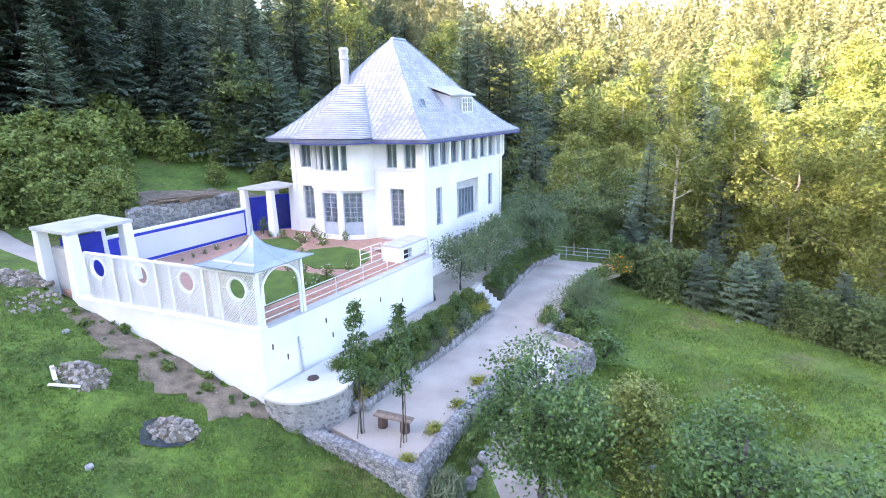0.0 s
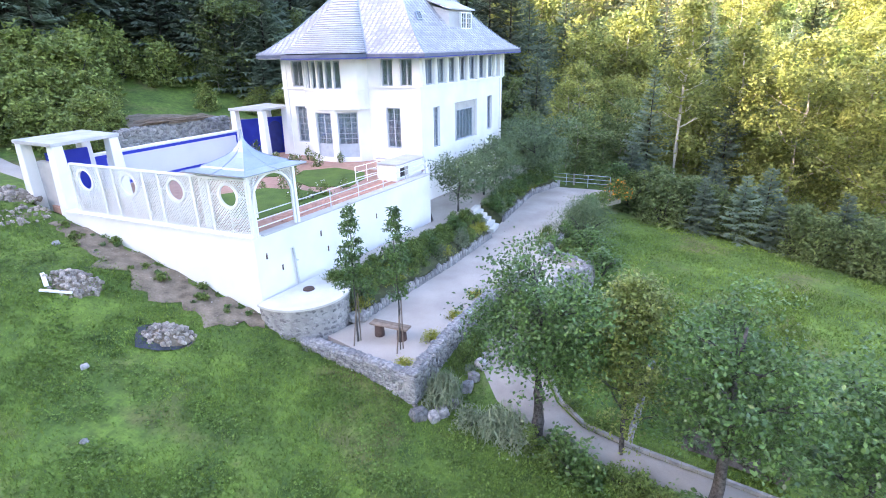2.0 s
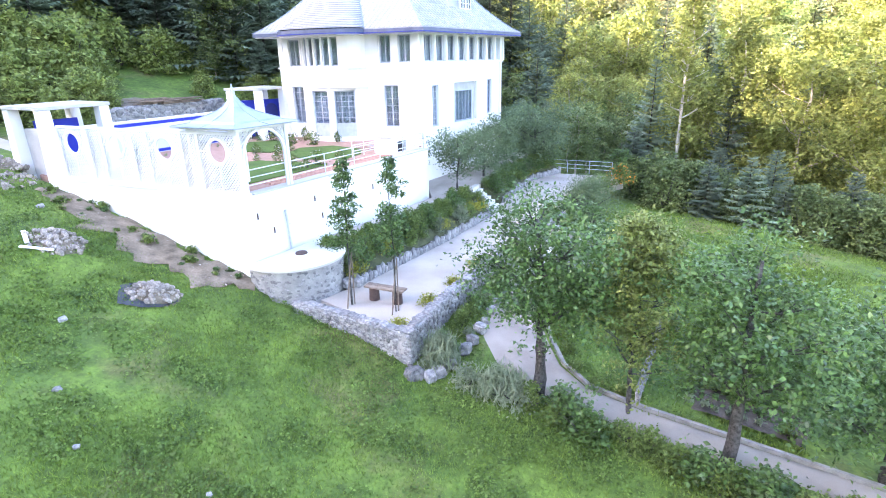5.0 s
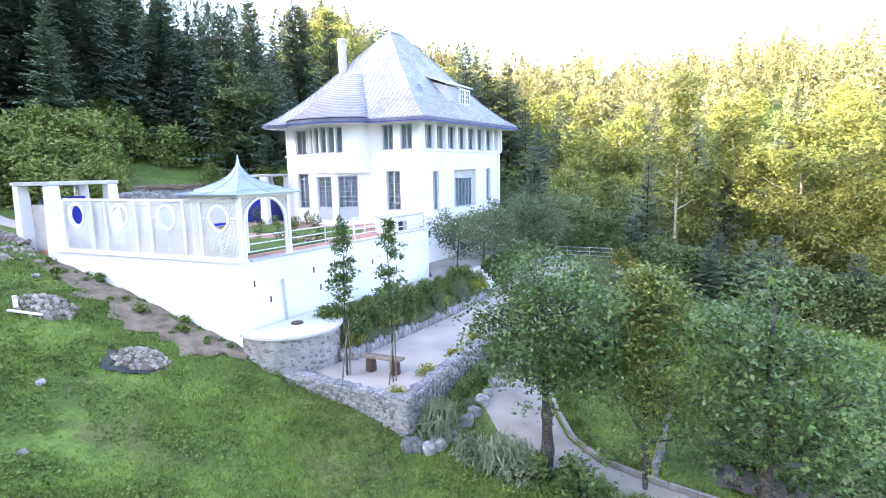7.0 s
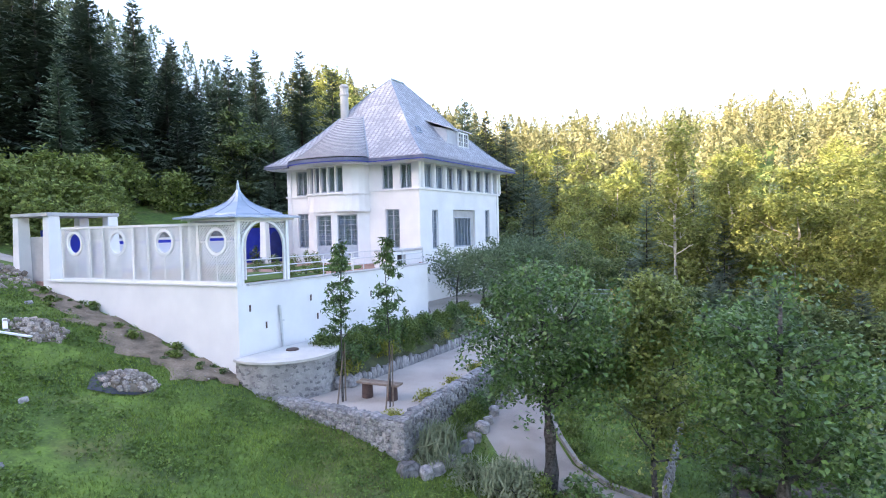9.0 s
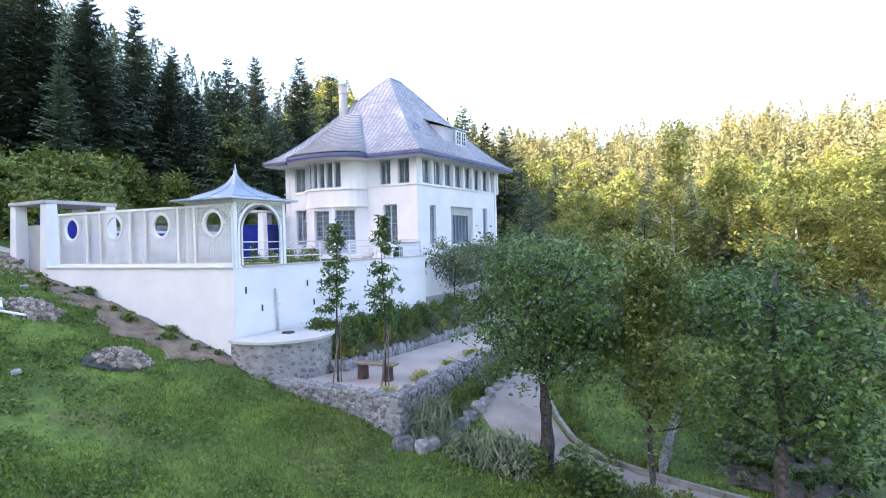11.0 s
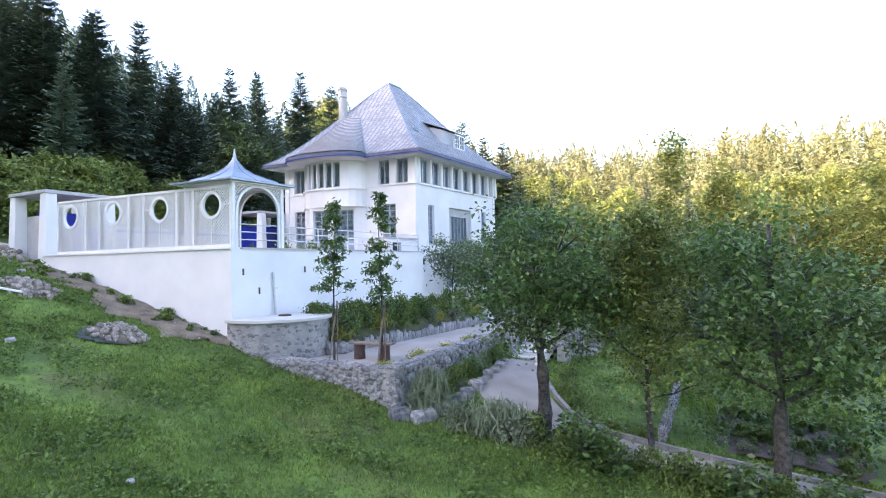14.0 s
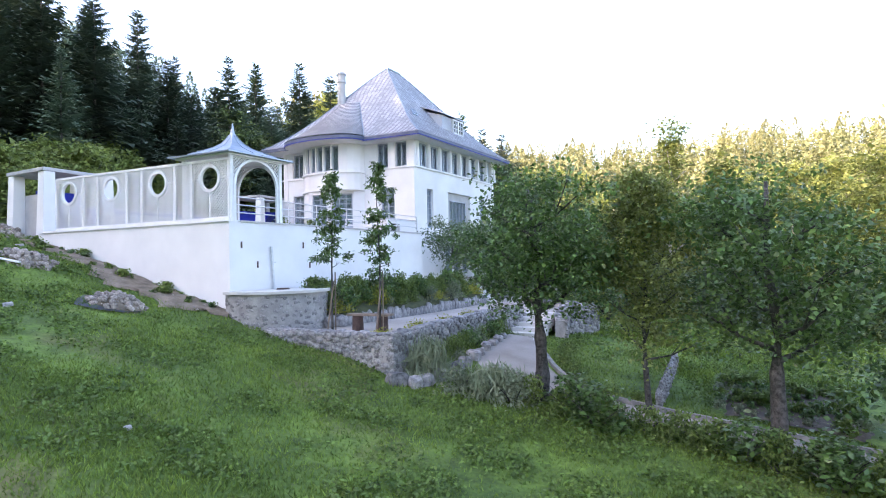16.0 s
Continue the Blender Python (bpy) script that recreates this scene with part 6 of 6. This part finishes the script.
for a, b in zip(pts, pts[1:]):
    c = (a + b) / 2
    z = tg(c.x, c.y)
    d = b - a
    d.normalize()
    n = Vector((d.y, -d.x)) * 0.06
    bm = bmesh.new()
    ends = []
    for q in (a + d * 0.006, b - d * 0.006):
        zq = tg(q.x, q.y)
        ends.append([bm.verts.new((q.x + n.x * k - 4.0, q.y + n.y * k - 17.0, zq + zz)) for k, zz in ((-1, -0.08), (1, -0.08), (1, 0.13), (-1, 0.13))])
    for k in range(4):
        bm.faces.new((ends[0][k], ends[0][(k + 1) % 4], ends[1][(k + 1) % 4], ends[1][k]))
    bm.faces.new(ends[0][::-1]), bm.faces.new(ends[1])
    part("kerb_stone", bm, M_KERB, kerb)
kohl = [shrub("cabbage_plant", (0, 0, -50), 0.2, 0.2, 0.22, 0.1, 200, 230 + i, "leafy vegetable plant in a row", m_, "vegetable plants", droop=-0.5, aspect=0.7, stems=1, category="plant") for i, m_ in enumerate((SAGE, IVY, M_LEAF))]
for r in range(7):
    for c in range(9):
        u_, v_ = 0.07 + r / 7.6, 0.06 + c / 9.5
        p = Vector((7.3, 14.3)).lerp(Vector((9.2, 18.0)), u_).lerp(Vector((10.5, 12.5)).lerp(Vector((12.2, 16.0)), u_), v_)
        if rs.random() < 0.85:
            s = rs.uniform(0.65, 1.25)
            place(kohl[(r * 2 + (c > 5)) % 3], p.x + rs.uniform(-0.06, 0.06), p.y + rs.uniform(-0.06, 0.06), s, s, tg(p.x, p.y) + 0.17)


# ---- bench, rubble, loose things ----
def build_bench():
    a, b = Vector((-2.65, 18.62)), Vector((-1.6, 18.17))
    c = (a + b) / 2
    d = (b - a).normalized()
    turn = math.degrees(math.atan2(d.y, d.x))
    th = empty("garden_bench", (c.x, c.y, PATH), "plank bench on two dark log stumps on the gravel", "bench", turn=turn)
    for s in (-0.48, 0.48):
        bm = bmesh.new()
        bmesh.ops.create_cone(bm, cap_ends=True, segments=14, radius1=0.2, radius2=0.18, depth=0.5, matrix=Matrix.Translation((s, 0, 0.25)))
        bmesh.ops.bevel(bm, geom=[e for e in bm.edges if abs(e.verts[0].co.z - e.verts[1].co.z) < 0.01], offset=0.015, segments=1, affect="EDGES")
        part("stump", bm, M_STUMP, th)
    for y in (-0.11, 0.11):
        bm = bmesh.new()
        box(bm, (0, y, 0.54), (1.6, 0.2, 0.07), 0, 0.012)
        part("seat_plank", bm, M_WOOD, th)


build_bench()


def heap(name, x, y, rx, ry, h, n, label, size=0.15, seed=1):
    """A heap of rubble: a soil mound and its stones, each a part."""
    th = empty(name, (x, y, tg(x, y)), label, "rubble heap")
    r = random.Random(seed)
    for i in range(n):
        a, q = r.uniform(0, 6.28), math.sqrt(r.random())
        px, py = math.cos(a) * q * rx, math.sin(a) * q * ry
        s = size * (0.45 + 1.9 * r.random() ** 2.5)
        ob = new("stone", r.choice(PALES))
        ob.parent = th
        ob.matrix_basis = pose(px, py, tg(x + px, y + py) - tg(x, y) + h * (1 - q * q) + s * 0.2, r.uniform(0, 90), r.uniform(0, 90), r.uniform(0, 180)) @ Matrix.Diagonal((s * 1.2, s, s * 0.8, 1))
    vs, fs = [(0, 0, h)], []
    for k in range(1, 4):
        for j in range(14):
            a = j * 2 * math.pi / 14
            q = k / 3
            px, py = math.cos(a) * rx * q, math.sin(a) * ry * q
            vs.append((px, py, tg(x + px, y + py) - tg(x, y) + h * (1 - q * q) - 0.02))
    for j in range(14):
        fs.append((0, 1 + j, 1 + (j + 1) % 14))
        for k in range(2):
            fs.append((1 + k * 14 + j, 1 + (k + 1) * 14 + j, 1 + (k + 1) * 14 + (j + 1) % 14, 1 + k * 14 + (j + 1) % 14))
    link("mound", vs, fs, M_SOIL, th)
    return th


PALES = []
for me in STONES[:5]:
    q = me.copy()
    q.materials.clear()
    q.materials.append(mat("pale_rubble_stone", (0.17, 0.14, 0.12), (0.45, 0.4, 0.36), 3, 0.9, 0.4, 20, spread=0.4) if not PALES else PALES[0].materials[0])
    PALES.append(q)
heap("rubble_heap", -13.5, 18.1, 1.0, 0.72, 0.14, 190, "heap of pale rubble on the grass slope", 0.08, 3)
heap("rubble_heap", -9.65, 16.75, 0.85, 0.62, 0.34, 190, "heap of pale rubble beside a black liner", 0.085, 4)
heap("rubble_heap", -20.4, 24.6, 1.5, 1.0, 0.1, 190, "broken stones beside the entrance porch", 0.1, 5)
heap("rubble_heap", -18.4, 22.8, 0.9, 1.2, 0.02, 90, "scattered broken stones on the slope", 0.075, 6)
bm = bmesh.new()
for i in range(9):
    a = i * 2 * math.pi / 9
    q = 0.98 + 0.15 * math.sin(i * 2.3)
    bm.verts.new((-9.85 + math.cos(a) * q, 16.6 + math.sin(a) * q * 0.75, tg(-9.85 + math.cos(a) * q, 16.6 + math.sin(a) * q * 0.75) + 0.05))
bm.faces.new(bm.verts[:])
bmesh.ops.solidify(bm, geom=bm.faces[:], thickness=0.03)
tagged(part("pond_liner", bm, M_FABRIC), "crumpled black plastic liner under the rubble", "liner")
for x, y, L, t in ((-14.35, 17.85, 0.9, -50), (-13.7, 17.4, 1.0, 15)):
    bm = bmesh.new()
    box(bm, (0, 0, 0), (L, 0.14, 0.06), 0, 0.01)
    ob = part("white_board", bm, M_PAINT)
    ob.matrix_basis = pose(x, y, tg(x, y) + 0.09, 0, 14, t)
    tagged(ob, "white painted board lying by the rubble heap", "board", "boards by the rubble")
for x, y, s in ((-11.3, 14.6, 0.25), (-9.8, 11.9, 0.2), (-15.9, 20.9, 0.3), (-8.4, 10.3, 0.16), (-5.2, 9.6, 0.14)):
    tagged(stone(None, (x, y, tg(x, y) + 0.05), (s, s * 0.8, s * 0.6), 20), "loose pale stone in the grass", "stone", "stones in the grass")

# field stone bank and planks behind the garden wall
stone_wall("bank_wall", "rough field stone bank wall behind the garden wall", [(-19.9, 33.4), (-17.6, 35.6), (-14.9, 38.5)], (2.15, 2.3, 2.35), (0.0, 0.0, 0.0), 0.7, 0.42)
planks = empty("plank_stack", (-18.0, 35.8, 2.33), "stack of weathered boards on the stone bank", "planks")
for i in range(15):
    bm = bmesh.new()
    box(bm, (rs.uniform(-0.5, 0.5) + (i % 2) * 1.2 - (i % 4) * 0.12, (i % 4) * 0.22 - 0.35 + (i % 2) * 0.7, 0.05 + (i // 4) * 0.09), (2.4, 0.24, 0.06), 45 + rs.uniform(-8, 8))
    part("plank", bm, M_WOOD, planks)


# ---- terrace garden ----
def lawn(poly, label):
    bm = bmesh.new()
    prism(bm, poly, -0.05, 0.04)
    ob = part("terrace_lawn", bm, M_TLAWN)
    tagged(ob, label, "lawn", kind="structure")


M_TLAWN = mat("terrace_turf", (0.045, 0.09, 0.012), (0.09, 0.16, 0.02), 1.2, 0.95, 0.9, 22)
lawn([(-9.2, 22.4), (-7.9, 22.0), (-6.2, 24.7), (-5.5, 26.0), (-7.2, 26.8), (-9.2, 27.4), (-11.2, 26.2)], "green lawn bed on the paved terrace")
lawn([(-7.0, 27.6), (-4.9, 27.4), (-4.3, 29.0), (-4.5, 30.6), (-6.4, 32.0), (-8.2, 31.4), (-8.4, 29.2)], "green lawn bed in front of the villa")
lawn([(-11.6, 30.6), (-9.4, 30.0), (-8.9, 32.6), (-10.2, 34.6), (-12.0, 34.2)], "green lawn bed beside the porch")
rose = [shrub("rose_bush", (0, 0, -50), 0.4, 0.4, 0.7, 0.1, 420, 240 + i, "rose bush with white flowers on the terrace", IVY, "rose bushes", flowers=(M_WHITEFLOWER, 14, 0.12), stems=4) for i in range(2)]
for x, y in ((-6.3, 25.2), (-5.9, 25.9), (-6.9, 24.6), (-8.3, 27.3), (-7.4, 27.0), (-9.4, 27.5), (-8.4, 30.4), (-9.1, 30.3), (-8.7, 29.0), (-10.6, 34.4), (-9.6, 34.0), (-9.0, 33.2), (-12.1, 31.5), (-11.6, 34.9), (-7.6, 32.6), (-10.2, 29.9), (-5.1, 27.1)):
    place(rs.choice(rose), x, y, rs.uniform(0.7, 1.1), None, 0.02)
for x, y in ((-13.4, 32.7), (-14.3, 31.0), (-15.0, 29.6), (-15.8, 28.4), (-12.8, 33.6), (-14.0, 32.0), (-14.7, 30.3)):
    place(rs.choice(rose), x, y, rs.uniform(0.4, 0.6), None, 0.02)
for x, y, s in ((-12.4, 36.0, 1.9), (-8.6, 34.6, 1.5), (-6.4, 33.6, 1.2)):
    place(rose[0], x, y, s * 0.7, s * 1.1, 0.0)

# things stored by the stair head: white slabs, tape boards, hatch
hatch = empty("stair_hatch", (-2.3, 29.6, 0.0), "white stair housing with a small dark opening on the terrace", "stair housing", turn=58)
bm = bmesh.new()
wall_panel(bm, (-1.3, 0.6), (-1.3, -0.6), 0, 0.85, 0.15)
wall_panel(bm, (1.3, -0.6), (1.3, 0.6), 0, 0.85, 0.15)
wall_panel(bm, (1.15, 0.6), (-1.15, 0.6), 0, 0.85, 0.15)
wall_panel(bm, (-1.15, -0.6), (1.15, -0.6), 0, 0.85, 0.15, [(0.2, 0.95, 0.12, 0.68)])
part("housing", bm, M_STUCCO, hatch)
bm = bmesh.new()
box(bm, (0, 0, 0.9), (2.7, 1.3, 0.1), 0, 0.02)
part("cover_slab", bm, M_PIER, hatch)
# Near-black sheet behind the hole paints the shade inside the housing.
bm = bmesh.new()
box(bm, (-0.55, -0.4, 0.4), (0.74, 0.02, 0.56))
part("opening_shade_panel", bm, M_DARK, hatch)
for i in range(7):
    bm = bmesh.new()
    box(bm, (0, 0, 0), (rs.uniform(1.4, 2.4), 0.3, 0.05), 0, 0.008)
    ob = part("stored_board", bm, M_PIER if i % 3 else M_BOARDRED)
    ob.matrix_basis = pose(-3.3 + 0.38 * (i % 4), 30.6 + 0.35 * (i % 3), 0.08 + 0.06 * (i // 3) + 0.45 * (i > 4), rs.uniform(-4, 4), rs.uniform(-4, 4), rs.uniform(-50, 20))
    tagged(ob, "pale board stored on the terrace by the villa", "board", "stored boards")


# ---- pavers and grass, last ----
def build_pavers():
    fl = bpy.data.objects["terrace_floor"]
    bm = bmesh.new()
    box(bm, (0, 0, 0), (0.27, 0.125, 0.05), 0, 0.008)
    me = bpy.data.meshes.new("paver")
    bm.to_mesh(me)
    bm.free()
    me.materials.append(M_BRICK)
    r = random.Random(3)
    for row in range(10):
        for col in range(30):
            s = 2.5 + col * 0.285 + (row % 2) * 0.14
            w = 0.52 + row * 0.14
            p = TC + U * s - NU * w
            ob = new("paver", me)
            ob.parent = fl
            ob.matrix_basis = pose(p.x, p.y, 0.003 + r.uniform(0, 0.005), 0, 0, 57.8 + r.uniform(-1, 1))


build_pavers()


def build_grass():
    """Grass blades on the near slope, thinner on the worn parts."""
    rng = np.random.default_rng(8)
    n = 260000
    y = 6.5 + (rng.random(n) ** 1.15) * 19
    x = 0.5 + rng.uniform(-1, 0.72, n) * (0.95 * y + 1.5)
    far = rng.random(n) < 0.25
    x, y = np.where(far, rng.uniform(7, 27, n), x), np.where(far, rng.uniform(17, 38, n), y)
    keep = ~inside(x, y, PLATFORM) & ~inside(x, y, TERRACE)
    path = [tuple(p) for p in LP_L] + [tuple(p) for p in LP_R[::-1]]
    keep &= ~inside(x, y, path) & ~inside(x, y, [(-17.1, 22.6), (-15.3, 21.4), (-12.8, 19.8), (-10.5, 18.7), (-8.3, 18.2), (-7.3, 18.5), (-9.2, 19.8), (-14.6, 22.2)])
    keep &= ~inside(x, y, [(7.3, 14.3), (9.2, 18.0), (12.2, 16.0), (10.5, 12.5)])
    patch = np.array([noise.noise(Vector((a * 0.35, b * 0.35, 3))) for a, b in zip(x, y)])
    keep &= patch > rng.uniform(-0.75, 0.1, n)
    x, y, patch = x[keep], y[keep], patch[keep]
    z = terrain(x, y)
    m = len(x)
    a = rng.uniform(0, 2 * math.pi, m)
    h = rng.uniform(0.05, 0.13, m) * (1 + 0.8 * np.clip(patch, -0.4, 0.6))
    w = rng.uniform(0.008, 0.02, m) * np.where(x > 8, 2.2, 1.0)
    lean = rng.normal(0, 0.5, (m, 2)) * h[:, None]
    p = np.stack([x, y, z - 0.01], -1)
    d = np.stack([np.cos(a) * w, np.sin(a) * w, np.zeros(m)], -1)
    tip = p + np.stack([lean[:, 0], lean[:, 1], h], -1)
    v = np.stack([p - d, p + d, tip], 1).reshape(-1, 3)
    ob = quick("grass_blades", v, np.arange(3 * m).reshape(-1, 3), M_BLADE)
    tagged(ob, "short uneven grass blades on the garden slope", "grass", kind="stuff")


M_BLADE = mat("grass_blade", (0.075, 0.135, 0.02), (0.19, 0.275, 0.042), 0.6, 0.7, 0, 6, translucent=0.3, spread=0.4, island=True)
build_grass()


def build_weeds():
    """Broad-leaved weeds and clover in tufts through the lawn."""
    rng = np.random.default_rng(18)
    cy = 8.5 + rng.random(5600) ** 1.1 * 16
    c = np.stack([0.5 + rng.uniform(-1, 0.7, 5600) * (0.95 * cy), cy], -1)
    c = c[[noise.noise(Vector((a * 0.7, b * 0.7, 8))) + 0.5 * noise.noise(Vector((a * 0.2, b * 0.2, 2))) > -0.02 for a, b in c]]
    p = (c[:, None, :] + rng.normal(0, 0.17, (len(c), 15, 2))).reshape(-1, 2)
    keep = ~inside(p[:, 0], p[:, 1], PLATFORM) & ~inside(p[:, 0], p[:, 1], TERRACE)
    keep &= ~inside(p[:, 0], p[:, 1], [tuple(q) for q in LP_L] + [tuple(q) for q in LP_R[::-1]])
    p = p[keep]
    pts = np.stack([p[:, 0], p[:, 1], terrain(p[:, 0], p[:, 1]) + rng.uniform(0.015, 0.085, len(p))], -1)
    v, f = leaf_cloud(rng, pts, 0.085, -0.2, 0.7)
    ob = quick("lawn_weeds", v, f, M_WEED)
    tagged(ob, "tufts of broad-leaved weeds in the lawn", "weeds", kind="stuff")


M_WEED = mat("weed_leaves", (0.06, 0.115, 0.02), (0.15, 0.235, 0.042), 1.5, 0.6, 0, 8, translucent=0.25, spread=0.4, island=True)
build_weeds()


def build_soil_litter():
    """Stone chips and seedlings over the bare strip below the white wall."""
    r = random.Random(61)
    chips = empty("stone_chips", (-12.0, 20.6, 0), "scattered pale stone chips on the bare soil", "stone chips", kind="stuff")
    for i in range(150):
        k = r.random() ** 0.6
        edge = TL.lerp(TC, 0.04 + 0.94 * k)
        p = edge + NV * (0.12 + 1.3 * r.random() ** 1.4)
        z = tg(p.x, p.y) + 0.06
        if r.random() < 0.5:
            e = r.uniform(0.03, 0.1)
            ob = new("chip", r.choice(PALES))
            ob.parent = chips
            ob.matrix_basis = pose(p.x + 12.0, p.y - 20.6, z, r.uniform(0, 90), r.uniform(0, 90), r.uniform(0, 180)) @ Matrix.Diagonal((e * 1.3, e, e * 0.7, 1))
    for i in range(26):
        edge = TL.lerp(TC, r.uniform(0.03, 0.97))
        p = edge + NV * (0.15 + 1.3 * r.random() ** 1.6)
        e = r.uniform(0.25, 0.6)
        place(r.choice(kohl[1:]), p.x, p.y, e * 1.8, e * 1.6, tg(p.x, p.y) + 0.12)


build_soil_litter()
